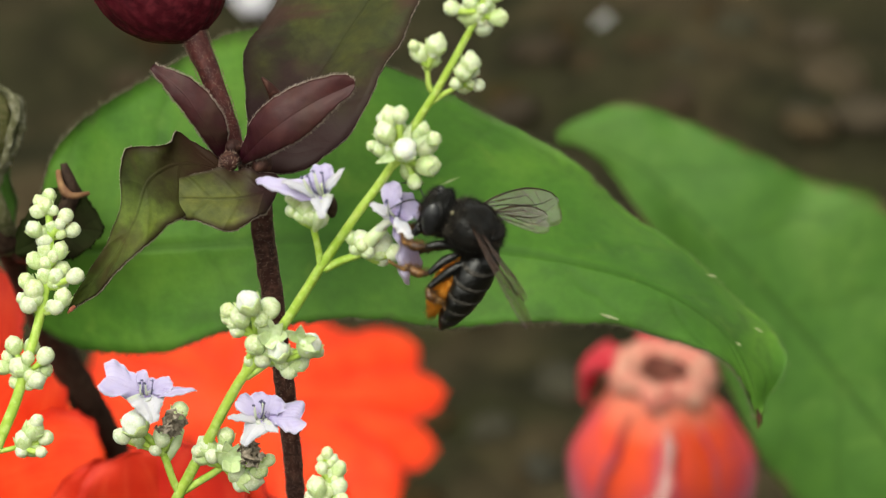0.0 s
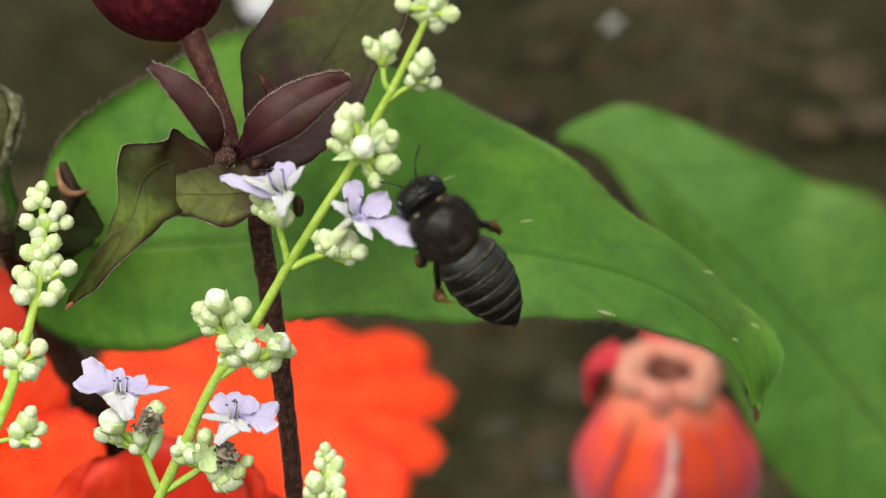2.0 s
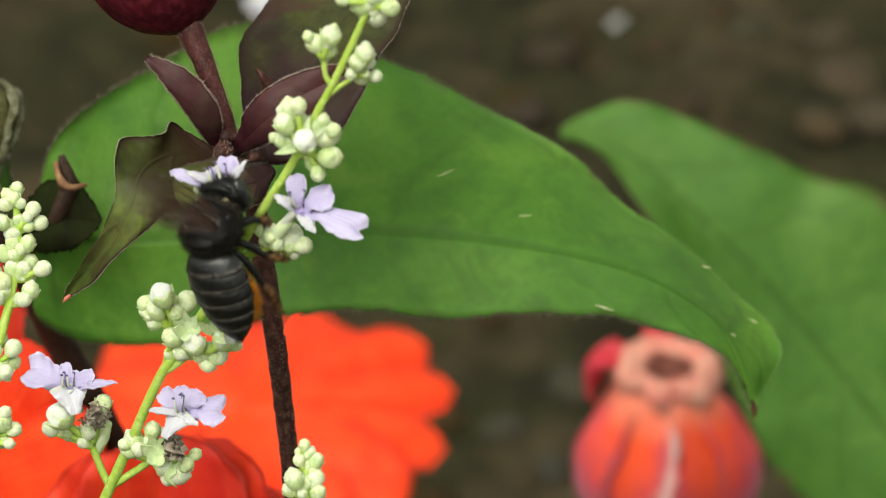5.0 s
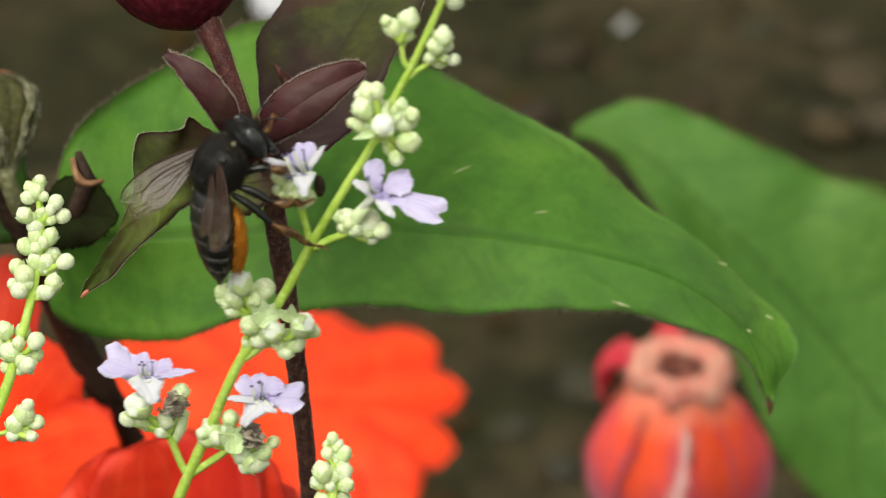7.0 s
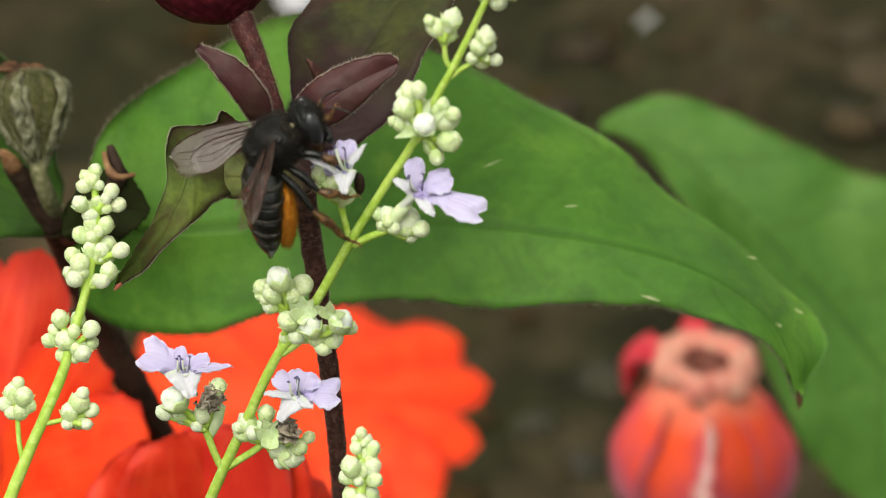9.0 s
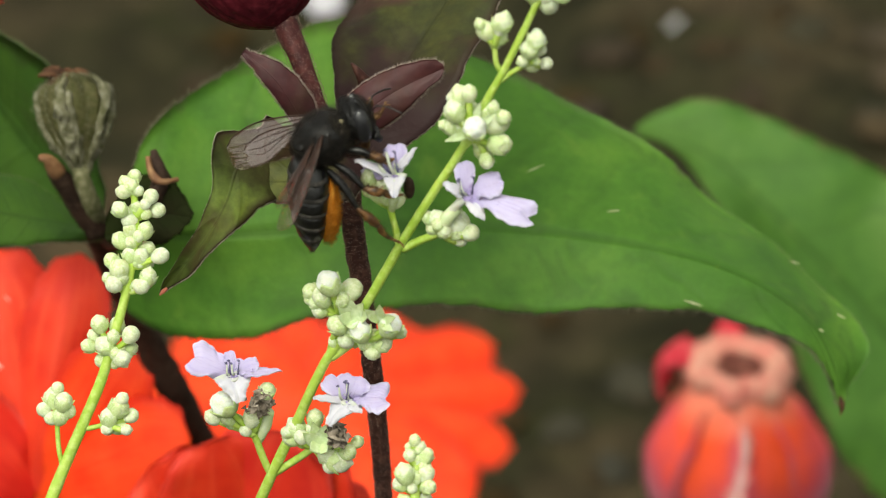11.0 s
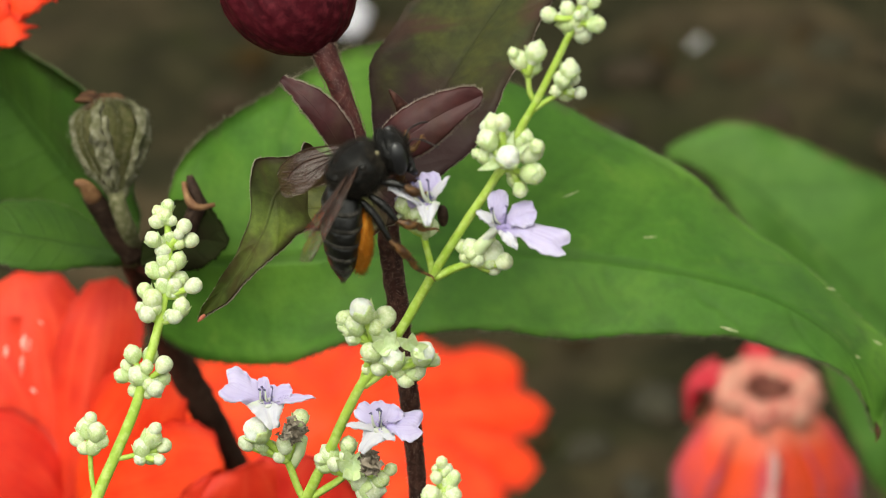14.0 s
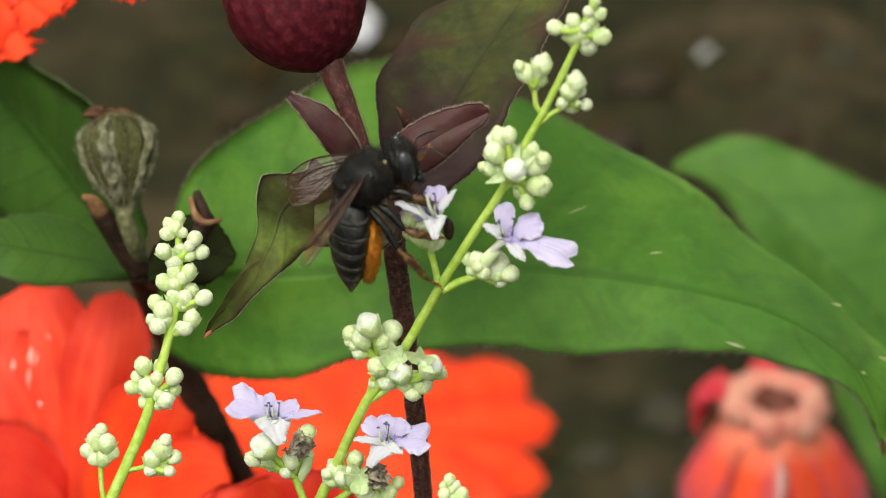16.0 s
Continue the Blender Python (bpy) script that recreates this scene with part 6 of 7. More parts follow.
def build_bee():
    root = thing("bee", bee_pose(2, 2, 260, -50, 0, 60), "black leafcutter bee with orange pollen under its belly", "bee")
    # thorax
    bm = bmesh.new()
    ellipsoid(bm, (0, 0, 0), (2.05, 2.15, 1.7), 5, 0.05)
    bee_part("thorax", bm, BLACK_MATT, root, None, "dull black domed thorax")
    bm = bmesh.new()
    ellipsoid(bm, (-1.45, 0, 0.72), (0.72, 1.3, 0.52), 4, 0.03)
    bee_part("scutellum", bm, BLACK_MATT, root)
    bm = bmesh.new()
    coat_of_hair(bm, (0, 0, 0), (2.02, 2.12, 1.68), 7000, 0.62, 1, lambda d: d.z < 0.72 or abs(d.x) > 0.7, w=0.014)
    coat_of_hair(bm, (0, 0, 0), (2.02, 2.12, 1.68), 1500, 0.3, 11, lambda d: d.z > 0.6, -0.7, 0.01)
    bee_part("thorax_hair", bm, FUZZ, root)["kind"] = "stuff"
    bm = bmesh.new()
    coat_of_hair(bm, (0, 0, 0), (2.03, 2.13, 1.68), 420, 0.6, 2, lambda d: d.x > 0.55 and abs(d.y) > 0.3)
    coat_of_hair(bm, (0, 0, 0), (2.03, 2.13, 1.68), 260, 0.55, 3, lambda d: d.x < -0.7)
    bee_part("neck_hair", bm, FUZZ_PALE, root, None, "buff hairs at the neck")["kind"] = "stuff"
    for s in (1, -1):
        bm = bmesh.new()
        ellipsoid(bm, (1.86, s * 0.95, 0.66), (0.1, 0.22, 0.11), 3, 0.3)
        coat_of_hair(bm, (1.86, s * 0.95, 0.66), (0.09, 0.2, 0.1), 60, 0.18, 4 + s, w=0.016)
        bee_part("neck_patch", bm, PATCH, root, None, "small cream patch behind the head")
    # head
    bm = bmesh.new()
    ellipsoid(bm, (0, 0, 0), (1.05, 1.75, 1.5), 5, 0.05, box=0.82)
    head = bee_part("head", bm, BLACK_MATT, root, pose(2.62 * BEE, 0, -0.35 * BEE, 0, 22, 0), "broad black head")
    for s in (1, -1):
        bm = bmesh.new()
        ellipsoid(bm, (0.22, s * 1.4, 0.05), (0.66, 0.5, 1.28), 4)
        bee_part("eye", bm, EYE_GLOSS, head, None, "glossy black compound eye")
        bm = bmesh.new()
        sweep(bm, [Vector((0.95, s * 0.45, 0.3)), Vector((1.4, s * 0.7, 0.8)), Vector((1.6, s * 0.85, 1.0))], [0.07, 0.055, 0.06], 7, 8)
        sweep(bm, [Vector((1.6, s * 0.85, 1.0)), Vector((2.2, s * 1.3, 0.95)), Vector((2.7, s * 1.8, 0.75)), Vector((3.1, s * 2.15, 0.5))], [0.055, 0.065, 0.065, 0.05], 7, 14)
        bee_part("antenna", bm, BLACK, head)
        bm = bmesh.new()
        sweep(bm, [Vector((0.9, s * 0.9, -1.1)), Vector((1.25, s * 0.7, -1.6)), Vector((1.3, s * 0.1, -1.85))], [0.32, 0.28, 0.08], 8, 10)
        bee_part("mandible", bm, BLACK, head)
    bm = bmesh.new()
    coat_of_hair(bm, (0, 0, 0), (1.05, 1.75, 1.52), 1500, 0.5, 5, lambda d: d.x > 0.2 and abs(d.y) < 0.75, 0.2)
    coat_of_hair(bm, (0, 0, 0), (1.05, 1.75, 1.52), 700, 0.45, 6, lambda d: d.x < 0.0)
    bee_part("head_hair", bm, FUZZ, head)["kind"] = "stuff"
    bm = bmesh.new()
    sweep(bm, [Vector((-0.5, -1.4, 0.45)), Vector((-0.5, -0.85, 1.0)), Vector((-0.48, 0, 1.2)), Vector((-0.5, 0.85, 1.0)), Vector((-0.5, 1.4, 0.45))], [0.14, 0.3, 0.36, 0.3, 0.14], 14, 28)
    coat_of_hair(bm, (-0.45, 0, 0.35), (0.4, 1.5, 1.15), 1100, 0.5, 15, lambda d: d.z > 0.1, -0.2)
    bee_part("vertex", bm, BLACK_MATT, head, None, "black hairy back of the head")
    for s, y in ((0, 0.0), (1, 0.28), (2, -0.28)):
        bm = bmesh.new()
        ellipsoid(bm, (0.25 - 0.2 * (s == 0), y, 1.5), (0.12, 0.12, 0.1), 2)
        bee_part("ocellus", bm, EYE_GLOSS, head)
    # abdomen on its waist
    ab = bee_part("abdomen", bmesh_waist(), BLACK, root, pose(-1.4 * BEE, 0, -0.45 * BEE), "banded black abdomen")
    n = 6
    edge = [(0.0, 1.15), (0.5, 1.85), (1.6, 2.3), (2.9, 2.36), (4.3, 2.2), (5.6, 1.78), (6.8, 1.1), (7.6, 0.3)]

    def girth(x):
        for (x0, r0), (x1, r1) in zip(edge, edge[1:]):
            if x <= x1:
                return r0 + (r1 - r0) * (x - x0) / (x1 - x0)
        return 0.3

    cuts = [0.25, 1.5, 2.8, 4.05, 5.25, 6.4, 7.6]
    for k in range(n):
        a, b = cuts[k], cuts[k + 1]
        prof = []
        for i in range(7):
            x = a - 0.12 + (b - a + 0.12) * i / 6
            g = girth(x) * (0.88 + 0.15 * math.sin(math.pi * 0.5 * min(1.0, 0.2 + 0.8 * i / 5)) if i else 0.86)
            prof.append((g, x))
        prof.append((girth(b) * 0.94, b + 0.02))
        bm = bmesh.new()
        lathe(bm, prof, 30, pose(0, 0, 0, 0, -90, 0))
        for v in bm.verts:
            v.co.z *= 0.7
            if v.co.z < 0:
                v.co.z *= 0.75
        rim = bmesh.new()
        g = girth(b)
        lathe(rim, [(girth(b - 0.36) * 1.0, b - 0.36), (girth(b - 0.26) * 1.036, b - 0.26), (girth(b - 0.1) * 1.045, b - 0.1), (g * 1.035, b), (g * 0.97, b + 0.03)], 36, pose(0, 0, 0, 0, -90, 0))
        for v in rim.verts:
            v.co.z *= 0.7
            if v.co.z < 0:
                v.co.z *= 0.75
        seg = bee_part("abdomen_band", bm, BAND, ab, None, "smooth black segment with pale rim")
        if k < 5:
            bee_part("band_rim", rim, RIM, seg, None, "pale buff rim")
        else:
            rim.free()
        bm = bmesh.new()
        rnd = random.Random(k)
        for i in range(300 if k < 5 else 90):
            t = rnd.uniform(-0.35, 3.5)
            g = girth(b) * 0.98
            p = Vector((-b + 0.06, g * math.cos(t), g * 0.7 * math.sin(t) if math.sin(t) > 0 else g * 0.53 * math.sin(t)))
            spike(bm, p, Vector((-1, 0.25 * math.cos(t), 0.25 * math.sin(t))), rnd.uniform(0.12, 0.3), 0.013)
        bee_part("rim_hair", bm, FUZZ_GREY if k < 5 else FUZZ_PALE, seg)["kind"] = "stuff"
    bm = bmesh.new()
    ellipsoid(bm, (-4.2, 0, -1.15), (2.4, 1.7, 0.76), 4, 0.2, 4)
    coat_of_hair(bm, (-4.2, 0, -1.15), (2.35, 1.68, 0.74), 3000, 0.42, 9, lambda d: d.z < 0.45, -0.5, 0.02)
    coat_of_hair(bm, (-4.3, 0, -1.1), (2.45, 1.75, 0.7), 900, 0.6, 19, lambda d: abs(d.z) < 0.45 and d.x < 0.5, -0.5, 0.016)
    bee_part("pollen_brush", bm, POLLEN, ab, None, "orange pollen packed in belly hairs")
    # legs: hip, thigh, shin, foot
    legs = {}
    shapes = {
        1: (((0.6, 1.2, -1.35), (2.1, 1.8, -2.2), (3.3, 1.6, -2.8), (3.9, 1.2, -2.7)),
            ((-0.1, 1.3, -1.6), (0.9, 2.2, -3.7), (2.3, 2.2, -4.1), (3.5, 2.0, -4.6)),
            ((-1.0, 1.3, -1.6), (0.4, 2.3, -4.6), (-0.5, 2.5, -5.0), (-1.2, 2.1, -5.3))),
        -1: (((0.9, 1.2, -1.3), (2.1, 1.8, -2.3), (2.7, 1.6, -3.5), (3.1, 1.3, -3.9)),
             ((-0.3, 1.3, -1.6), (0.3, 2.2, -4.0), (1.3, 2.2, -5.2), (2.1, 2.1, -6.2)),
             ((-1.0, 1.3, -1.6), (-0.9, 2.3, -4.9), (-0.5, 2.3, -7.1), (-0.1, 2.0, -9.3))),
    }
    for s in (1, -1):
        for k, pts in enumerate(shapes[s]):
            ps = [Vector((x, s * y, z)) for x, y, z in pts]
            o = ps[0]
            hip, knee, ankle, toe = (p - o for p in ps)
            bm = bmesh.new()
            sweep(bm, [hip, hip.lerp(knee, 0.45) + Vector((0.16, 0, 0)), knee], [0.2, 0.3, 0.28, 0.17], 12, 16, 0.2)
            coat = random.Random(k + 7)

            def bristles(p0, p1, n, length, w, r):
                for i in range(n):
                    d = Vector((coat.gauss(0, 1), coat.gauss(0, 1), coat.gauss(0, 1))).normalized()
                    spike(bm, p0.lerp(p1, coat.uniform(0.05, 1)) + d * r, d + (p1 - p0).normalized() * 0.7, length * coat.uniform(0.6, 1.2), w)

            bristles(hip, knee, 170, 0.32, 0.016, 0.2)
            leg = bee_part("leg", bm, BLACK, root, Matrix.Translation(o * BEE))
            bm = bmesh.new()
            sweep(bm, [knee, knee.lerp(ankle, 0.5) + Vector((0.05, 0.12 * s, -0.14)), ankle], [0.14, 0.24, 0.34, 0.31, 0.18], 12, 18, 0.25)
            bristles(knee, ankle, 260, 0.4, 0.018, 0.22)
            bee_part("shin", bm, LEG, leg, None, "hairy brown shin")
            bm = bmesh.new()
            sag = (toe - ankle).cross(Vector((0, 1, 0))).normalized() * 0.22
            line = [ankle, ankle.lerp(toe, 0.3) - sag, ankle.lerp(toe, 0.62) - sag * 0.9, toe]
            joints = curve(line, 8)
            sweep(bm, joints[:5], [0.2, 0.25, 0.2, 0.14], 10, 14)
            for q0, q1 in zip(joints[4:], joints[5:]):
                sweep(bm, [q0, q1], [0.08, 0.13, 0.1], 8, 6)
            bristles(ankle, joints[5], 110, 0.3, 0.016, 0.14)
            for q in (1, -1):
                sweep(bm, [toe, toe + (toe - ankle).normalized() * 0.22 + Vector((0, 0.2 * q, 0.02)), toe + (toe - ankle).normalized() * 0.3 + Vector((0, 0.26 * q, -0.18))], [0.06, 0.05, 0.02], 6, 6)
            bee_part("foot", bm, LEG_TAN, leg)
            legs[(s, k)] = leg
    # wings
    wings = {}
    for s in (1, -1):
        bm = bmesh.new()
        ellipsoid(bm, (0.5, s * 1.78, 0.72), (0.34, 0.16, 0.22), 3)
        bee_part("tegula", bm, BLACK, root, None, "shiny dark plate over the wing root")
        for kind, length, width, hinge in (("forewing", 8.6, 3.1, (0.35, 1.6, 0.95)), ("hindwing", 5.8, 2.2, (-0.5, 1.55, 0.85))):
            bm, lead, mid, trail = wing_mesh(length, width, kind)
            if s < 0:
                for v in bm.verts:
                    v.co.y = -v.co.y
                bmesh.ops.reverse_faces(bm, faces=bm.faces)
            wing = bee_part(kind, bm, WING, root, pose(hinge[0] * BEE, s * hinge[1] * BEE, hinge[2] * BEE), "smoky clear wing with dark veins")
            bm = bmesh.new()

            def vein(ps, r):
                sweep(bm, [Vector((p.x, s * p.y, p.z + 0.02)) for p in ps], [r, r, r * 0.6], 5, 14)

            vein(lead, 0.065)
            vein([lead[0], lead[1].lerp(mid[1], 0.5), lead[2].lerp(mid[2], 0.4)], 0.05)
            vein([mid[0], mid[1], mid[2], mid[3].lerp(lead[3], 0.4)], 0.045)
            vein([mid[1], mid[2].lerp(trail[2], 0.4), mid[3]], 0.035)
            vein([trail[0], trail[1].lerp(mid[1], 0.4), trail[2].lerp(mid[2], 0.25)], 0.04)
            vein([lead[2].lerp(lead[1], 0.2), mid[2], trail[2].lerp(mid[2], 0.3)], 0.03)
            vein([lead[2].lerp(lead[3], 0.35), mid[2].lerp(mid[3], 0.4)], 0.03)
            bee_part("wing_vein", bm, VEIN, wing, None, "dark brown wing veins")
            wings[(s, kind)] = (wing, Vector(hinge) * BEE)
    return root, ab, legs, wings


def bmesh_waist():
    bm = bmesh.new()
    sweep(bm, [Vector((0.6, 0, 0.1)), Vector((0.0, 0, 0)), Vector((-0.7, 0, 0.05))], [0.7, 0.6, 1.2], 14, 10)
    return bm


bee, bee_abdomen, bee_legs, bee_wings = build_bee()


def wing_pose(hinge, s, sweep_back, lift, twist=0.0):
    """Wing spread outwards; sweep_back turns it to the tail, lift raises it."""
    return Matrix.Translation((hinge.x, s * hinge.y, hinge.z)) @ pose(0, 0, 0, 0, 0, s * sweep_back) @ pose(0, 0, 0, s * lift, 0, 0) @ pose(0, 0, 0, 0, twist, 0)


def motions():
    walk(spike_main, [
        (0, spot(-22.00, -330.00, 265.00) @ pose(0, 0, 0, 0.00, 0.00, 0.00)),
        (0.5, spot(-25.80, -329.81, 265.46) @ pose(0, 0, 0, 0.06, -0.63, -0.69)),
        (1, spot(-22.06, -329.89, 266.49) @ pose(0, 0, 0, 0.25, -0.25, -0.01)),
        (1.5, spot(-26.91, -329.82, 256.60) @ pose(0, 0, 0, -1.61, -4.95, -0.53)),
        (2, spot(-29.46, -329.88, 255.64) @ pose(0, 0, 0, -1.85, -6.90, -0.69)),
        (2.5, spot(-28.65, -329.87, 250.60) @ pose(0, 0, 0, -2.71, -6.25, -0.18)),
        (3, spot(-29.94, -330.06, 251.83) @ pose(0, 0, 0, -2.58, -8.81, -0.11)),
        (3.5, spot(-30.85, -329.79, 247.01) @ pose(0, 0, 0, -3.44, -9.16, -0.19)),
        (4, spot(-31.31, -330.08, 251.44) @ pose(0, 0, 0, -2.62, -7.93, -0.66)),
        (6.3, spot(-23.69, -330.16, 260.42) @ pose(0, 0, 0, -1.00, -6.54, 0.31)),
        (6.5, spot(-21.96, -329.84, 258.73) @ pose(0, 0, 0, -1.36, -8.43, 0.60)),
        (7, spot(-20.61, -329.63, 257.47) @ pose(0, 0, 0, -1.52, -6.55, 0.71)),
        (7.5, spot(-21.94, -329.72, 257.19) @ pose(0, 0, 0, -1.56, -6.43, 0.29)),
        (8, spot(-23.78, -329.59, 258.63) @ pose(0, 0, 0, -1.30, -6.32, -0.08)),
        (8.5, spot(-24.39, -329.65, 257.00) @ pose(0, 0, 0, -1.59, -6.32, -0.10)),
        (9, spot(-23.87, -329.86, 259.75) @ pose(0, 0, 0, -1.11, -6.19, -0.00)),
        (11.5, spot(-22.48, -329.74, 257.54) @ pose(0, 0, 0, -1.49, -6.01, 0.22)),
        (12, spot(-21.97, -329.87, 260.24) @ pose(0, 0, 0, -1.01, -5.95, 0.28)),
        (12.5, spot(-22.49, -329.65, 257.71) @ pose(0, 0, 0, -1.48, -6.83, 0.36)),
        (13, spot(-21.15, -329.56, 257.43) @ pose(0, 0, 0, -1.54, -6.94, 0.64)),
        (13.5, spot(-20.82, -329.78, 259.79) @ pose(0, 0, 0, -1.10, -6.34, 0.60)),
        (14, spot(-25.93, -329.72, 258.08) @ pose(0, 0, 0, -1.43, -7.29, -0.27)),
        (14.5, spot(-23.00, -329.75, 257.22) @ pose(0, 0, 0, -1.57, -6.98, 0.25)),
        (15, spot(-22.24, -329.81, 260.01) @ pose(0, 0, 0, -1.07, -6.62, 0.31)),
        (15.5, spot(-21.63, -329.72, 259.31) @ pose(0, 0, 0, -1.17, -5.72, 0.40)),
        (16, spot(-19.49, -329.68, 258.81) @ pose(0, 0, 0, -1.25, -5.55, 0.79)),
    ])
    walk(spike_side, [
        (0, spot(-38.00, -330.00, 270.3, -0.00)),
        (0.5, spot(-38.03, -329.82, 270.3, 0.00)),
        (1, spot(-38.05, -329.89, 270.3, 0.00)),
        (1.5, spot(-37.97, -329.68, 270.3, -0.00)),
        (2, spot(-38.21, -329.65, 270.3, 0.02)),
        (2.3, spot(-39.1, -329.9, 270.3, 0.1)),
        (2.5, spot(-40.91, -330.16, 270.3, 0.17)),
        (3, spot(-41.00, -330.45, 270.3, 0.28)),
        (3.5, spot(-41.12, -330.65, 270.3, 0.29)),
        (4, spot(-40.06, -330.58, 270.3, 0.19)),
        (4.2, spot(-39.38, -330.43, 270.3, 0.13)),
        (6.3, spot(-39.53, -330.17, 270.3, 0.14)),
        (6.5, spot(-38.61, -329.98, 270.3, 0.06)),
        (7, spot(-39.21, -330.12, 270.3, 0.11)),
        (7.5, spot(-37.34, -329.57, 270.3, -0.06)),
        (8, spot(-37.85, -329.38, 270.3, -0.01)),
        (8.5, spot(-38.37, -329.81, 270.3, 0.03)),
        (9, spot(-38.05, -329.75, 270.3, 0.00)),
        (11.5, spot(-38.42, -329.86, 270.3, 0.04)),
        (12, spot(-38.36, -330.00, 270.3, 0.03)),
        (12.5, spot(-38.71, -329.73, 270.3, 0.07)),
        (13, spot(-38.97, -329.86, 270.3, 0.09)),
        (13.5, spot(-38.66, -329.71, 270.3, 0.06)),
        (14, spot(-38.67, -330.07, 270.3, 0.06)),
        (14.5, spot(-38.46, -329.84, 270.3, 0.04)),
        (15, spot(-38.46, -329.84, 270.3, 0.04)),
        (15.5, spot(-38.35, -329.72, 270.3, 0.03)),
        (16, spot(-38.46, -329.71, 270.3, 0.04)),
    ])
    walk(spike_small, [
        (0, spot(-9.00, -325.00, 267.1, -0.00)),
        (0.5, spot(-9.07, -324.86, 267.1, 0.01)),
        (1, spot(-9.04, -324.92, 267.1, 0.00)),
        (1.5, spot(-8.82, -324.90, 267.1, -0.02)),
        (2, spot(-8.89, -325.06, 267.1, -0.01)),
        (2.5, spot(-10.38, -325.02, 267.1, 0.14)),
        (3, spot(-10.66, -324.71, 267.1, 0.17)),
        (3.5, spot(-10.49, -325.34, 267.1, 0.15)),
        (4, spot(-9.81, -325.48, 267.1, 0.08)),
        (6.5, spot(-9.77, -325.13, 267.1, 0.08)),
        (7, spot(-9.28, -325.20, 267.1, 0.03)),
        (7.5, spot(-9.14, -325.24, 267.1, 0.01)),
        (8, spot(-8.86, -325.22, 267.1, -0.01)),
        (8.5, spot(-9.00, -325.30, 267.1, -0.00)),
        (9, spot(-9.47, -325.38, 267.1, 0.05)),
        (11.5, spot(-9.05, -325.56, 267.1, 0.00)),
        (12, spot(-9.33, -325.45, 267.1, 0.03)),
        (12.5, spot(-9.75, -325.09, 267.1, 0.07)),
        (13, spot(-9.59, -325.22, 267.1, 0.06)),
        (13.5, spot(-9.63, -325.17, 267.1, 0.06)),
        (14, spot(-9.69, -325.13, 267.1, 0.07)),
        (14.5, spot(-9.36, -325.45, 267.1, 0.04)),
        (15, spot(-9.42, -325.37, 267.1, 0.04)),
        (15.5, spot(-9.72, -325.15, 267.1, 0.07)),
        (16, spot(-9.58, -325.16, 267.1, 0.06)),
    ])
    walk(bee, [
        (0, bee_pose(2.29, 1.63, 262, -58, 5, 62)),
        (0.4, bee_pose(2.49, 1.74, 262, -58, 5, 62)),
        (0.6, bee_pose(2.57, 2.17, 262, -55, 5, 58)),
        (0.8, bee_pose(2.62, 2.48, 262, -50, 0, 45)),
        (1, bee_pose(2.49, 2.26, 261, -46, 0, 40)),
        (1.1, bee_pose(1.98, 2.01, 261, -40, 0, 24)),
        (1.3, bee_pose(1.90, 2.01, 261, -40, 0, 22)),
        (1.4, bee_pose(1.48, 1.63, 260, -33, 0, 8)),
        (1.6, bee_pose(1.40, 1.58, 260, -32, 0, 7)),
        (1.8, bee_pose(1.06, 1.13, 260, -35, 0, 2)),
        (2, bee_pose(0.53, 1.20, 260, -37, 0, 0)),
        (2.3, bee_pose(-2.31, 0.73, 260, -40, 0, 0)),
        (2.4, bee_pose(-5.71, -1.89, 260, -38, 0, 0)),
        (2.6, bee_pose(-5.60, -2.00, 260, -38, 0, 0)),
        (2.7, bee_pose(-10.90, -5.20, 260, -32, -3, 0)),
        (3, bee_pose(-11.10, -5.53, 260, -28, -5, 0)),
        (3.1, bee_pose(-15.10, -5.30, 260, -14, -15, 0)),
        (3.3, bee_pose(-15.30, -5.30, 260, -12, -16, 0)),
        (3.5, bee_pose(-17.93, -4.38, 260, 2, -28, 0)),
        (3.7, bee_pose(-17.76, -3.85, 260, 4, -28, -2)),
        (4, bee_pose(-17.68, -3.95, 260, 8, -28, -3)),
        (4.2, bee_pose(-16.2, -3.3, 260, 8, -28, -8)),
        (6.3, bee_pose(-19.70, 4.61, 261, 32, 5, -58)),
        (6.5, bee_pose(-19.47, 4.59, 261, 33, 5, -58)),
        (7, bee_pose(-18.20, 5.30, 261, 40, 5, -60)),
        (7.5, bee_pose(-17.49, 5.69, 261, 45, 5, -60)),
        (8, bee_pose(-17.37, 6.09, 261, 45, 5, -60)),
        (8.5, bee_pose(-16.97, 6.63, 261, 48, 5, -60)),
        (9, bee_pose(-16.53, 6.54, 261, 52, 5, -60)),
        (11.5, bee_pose(-16.43, 7.42, 261, 55, 5, -60)),
        (12, bee_pose(-16.54, 7.33, 261, 55, 5, -60)),
        (12.5, bee_pose(-17.11, 7.53, 261, 55, 5, -60)),
        (13, bee_pose(-17.31, 7.58, 261, 57, 5, -60)),
        (13.5, bee_pose(-17.06, 7.32, 261, 57, 5, -60)),
        (14, bee_pose(-16.77, 7.04, 261, 57, 5, -60)),
        (14.5, bee_pose(-16.79, 6.98, 261, 57, 5, -60)),
        (15, bee_pose(-16.77, 7.09, 261, 57, 5, -60)),
        (15.5, bee_pose(-16.63, 7.38, 261, 57, 5, -60)),
        (16, bee_pose(-16.65, 7.67, 261, 57, 5, -60)),
    ])
    # belly folds under the bee on a flower and stretches out in flight
    hip = Matrix.Translation((-0.0014 * 1.12, 0, -0.00045 * 1.12))
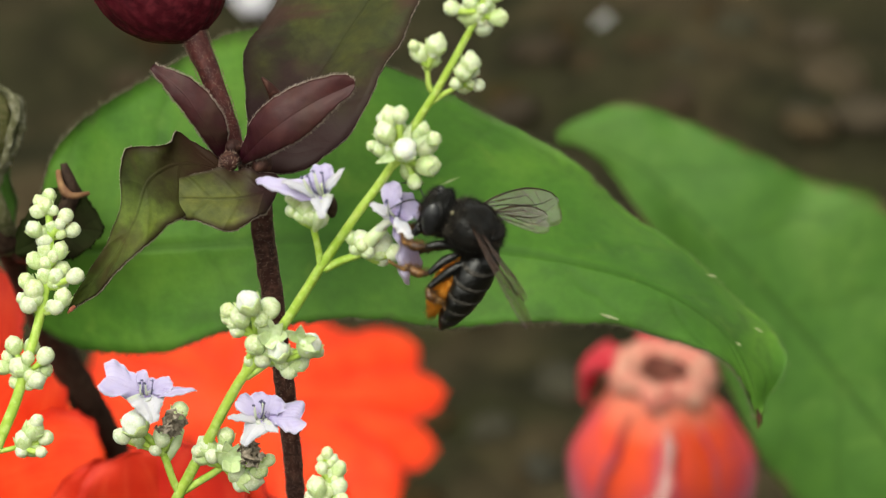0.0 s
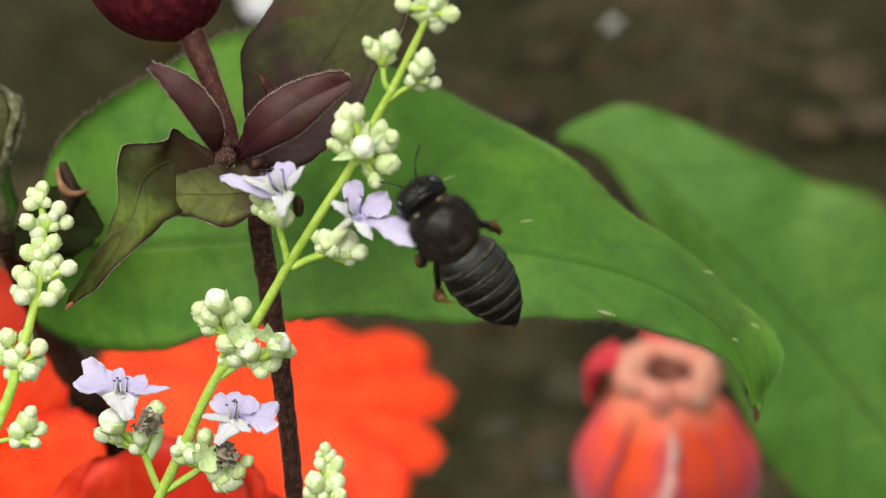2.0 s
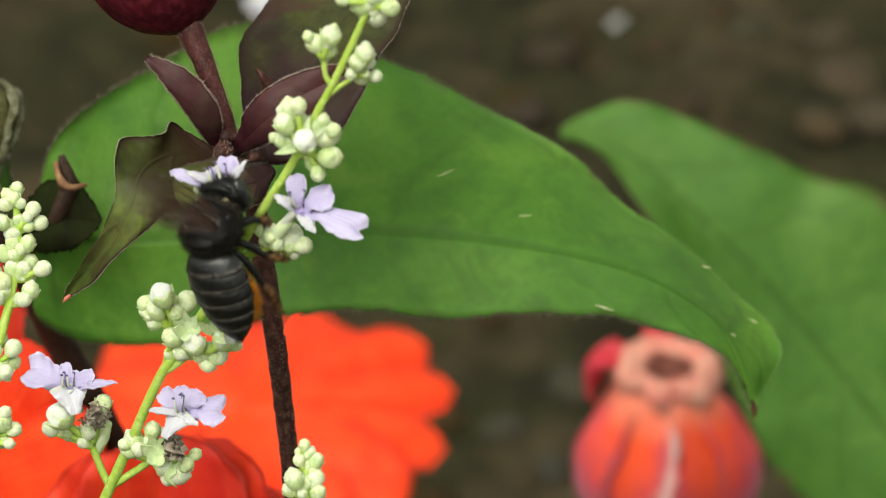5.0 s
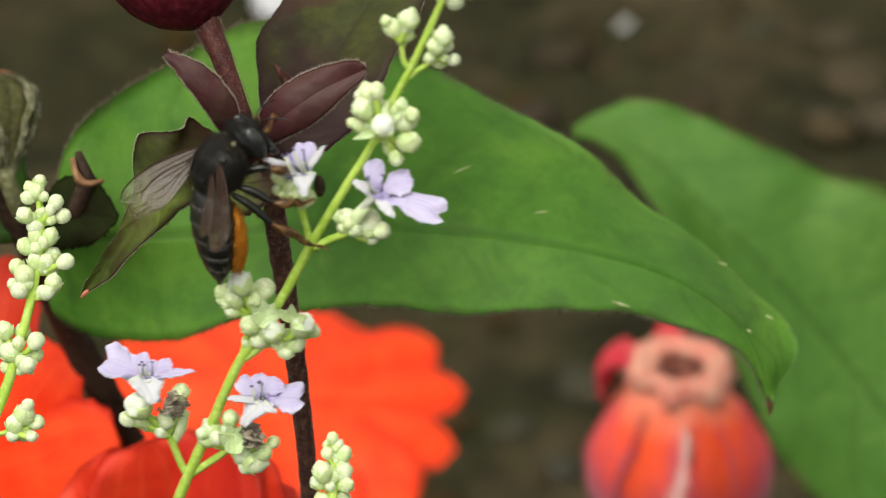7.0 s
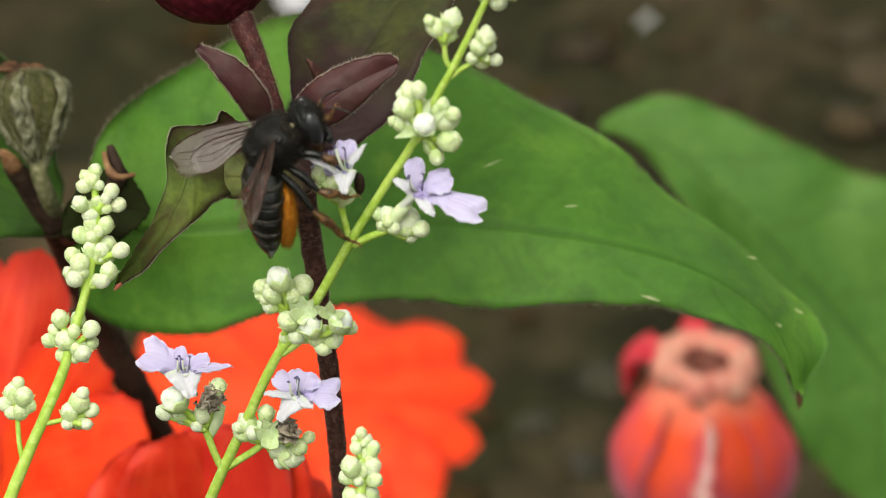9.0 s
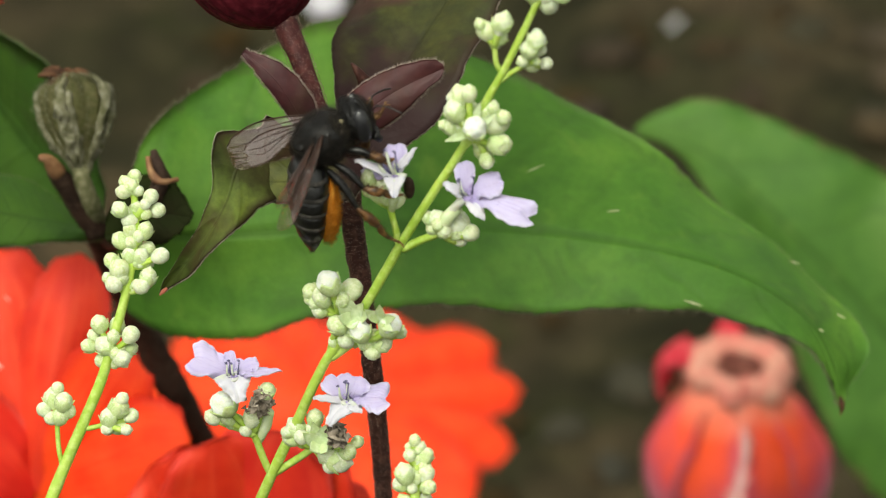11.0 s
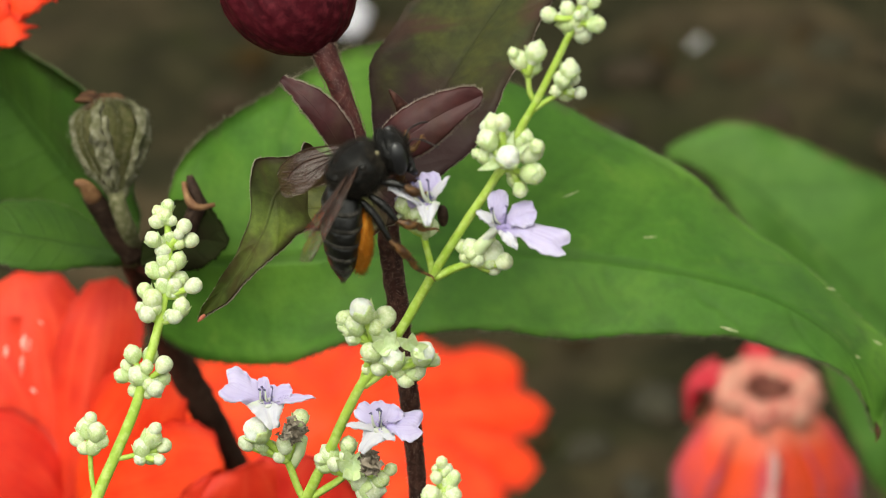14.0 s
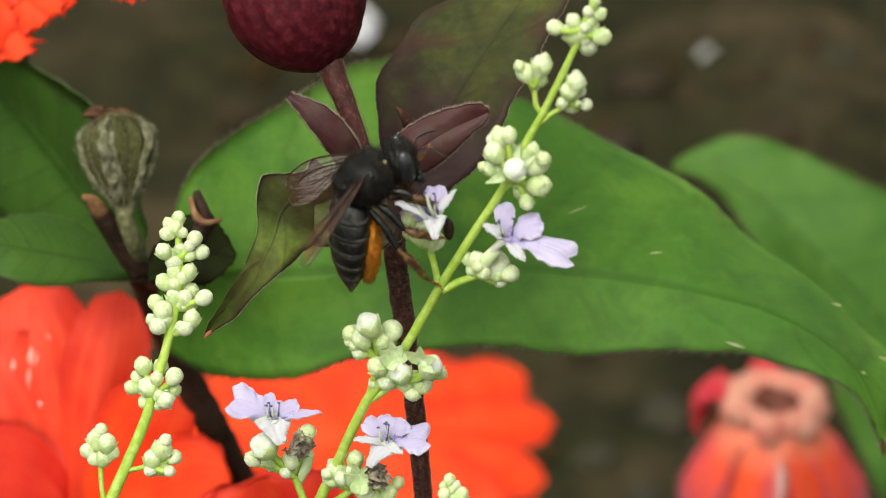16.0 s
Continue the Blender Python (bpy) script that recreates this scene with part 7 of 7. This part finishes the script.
    walk(bee_abdomen, [(t, hip @ pose(0, 0, 0, 0, a, 0)) for t, a in ((0, -84), (0.5, -82), (0.8, -72), (1.0, -58), (1.1, -24), (1.5, -24), (2, -25), (3, -28), (3.1, -44), (3.5, -64), (4.2, -64), (5.2, -54), (6.3, -43), (7.5, -50), (9, -57), (16, -57))])
    # petals give way under the bee and spring back
    for petal, turn, rows in ((side_petals[0], pose(0, 0, 0, 0, 0, 5) @ pose(0, 0, 0, 0, -42, 0) @ pose(0, 0, 0, -35, 0, 0), (0, 0, 4.4, 0, 6.0, 1, 16, 1)),
                              (open_petals[1], pose(0, 0, 0, 0, 50, 0), (0, 1, 1.15, 1, 1.45, 0, 16, 0)),
                              (open_petals[2], pose(0, 0, 0, 0, 0, -52) @ pose(0, 0, 0, 0, 40, 0), (0, 1, 1.15, 1, 1.45, 0, 16, 0))):
        rest = petal.matrix_basis.copy()
        walk(petal, [(t, rest @ turn if k else rest) for t, k in zip(rows[::2], rows[1::2])])
    # wings: spread on a flower, beating in flight
    for (s, kind), (wing, hinge) in bee_wings.items():
        back = 35 if kind == "forewing" else 42
        more = 0 if kind == "forewing" else 7
        first = wing_pose(hinge, s, more + (42 if s > 0 else 28), -8 if s > 0 else 4, -22 if s > 0 else -18)
        # resting angles: the wing on the eye's side hangs over the belly, the other one spreads
        rests = ((6.3, 12, 0), (9.2, 20, 1), (12, 29, -4), (16, 38, 0)) if s < 0 else ((6.3, 52, 7), (9.2, 52, 7), (12, 44, -3), (14.5, 40, -6), (16, 40, -6))
        rows = [(0, first), (0.45, first)]
        t, k = 0.5, 0
        while t < 6.1:
            rows.append((t, wing_pose(hinge, s, more + (14 if k % 2 else 30), 108 if k % 2 else 50)))
            t, k = t + 1 / 30, k + 1
        rows += [(6.2, wing_pose(hinge, s, more + rests[0][1], rests[0][2], -18 if s < 0 else -36)), *((u, wing_pose(hinge, s, more + a, b, -18 if s < 0 else -36)) for u, a, b in rests)]
        walk(wing, rows)
    # legs: gripping the flower, tucked in flight
    for (s, k), leg in bee_legs.items():
        m = leg.matrix_basis.copy()
        tuck = m @ pose(0, 0, 0, s * (4, 12, 12)[k], (40, 55, 70)[k], 0)
        fold = m @ pose(0, 0, 0, 0, -38, 0)
        first, last = (m, fold) if s > 0 else (fold, m)
        close = m @ pose(0, 0, 0, 14, 80, 0) if (s, k) == (-1, 2) else tuck
        walk(leg, [(0, first), (0.8, first), (1.4, tuck), (1.7, tuck), (2.0, close), (3.0, close), (4.2, close), (5.4, m), (6.3, last), (16, last)])


motions()
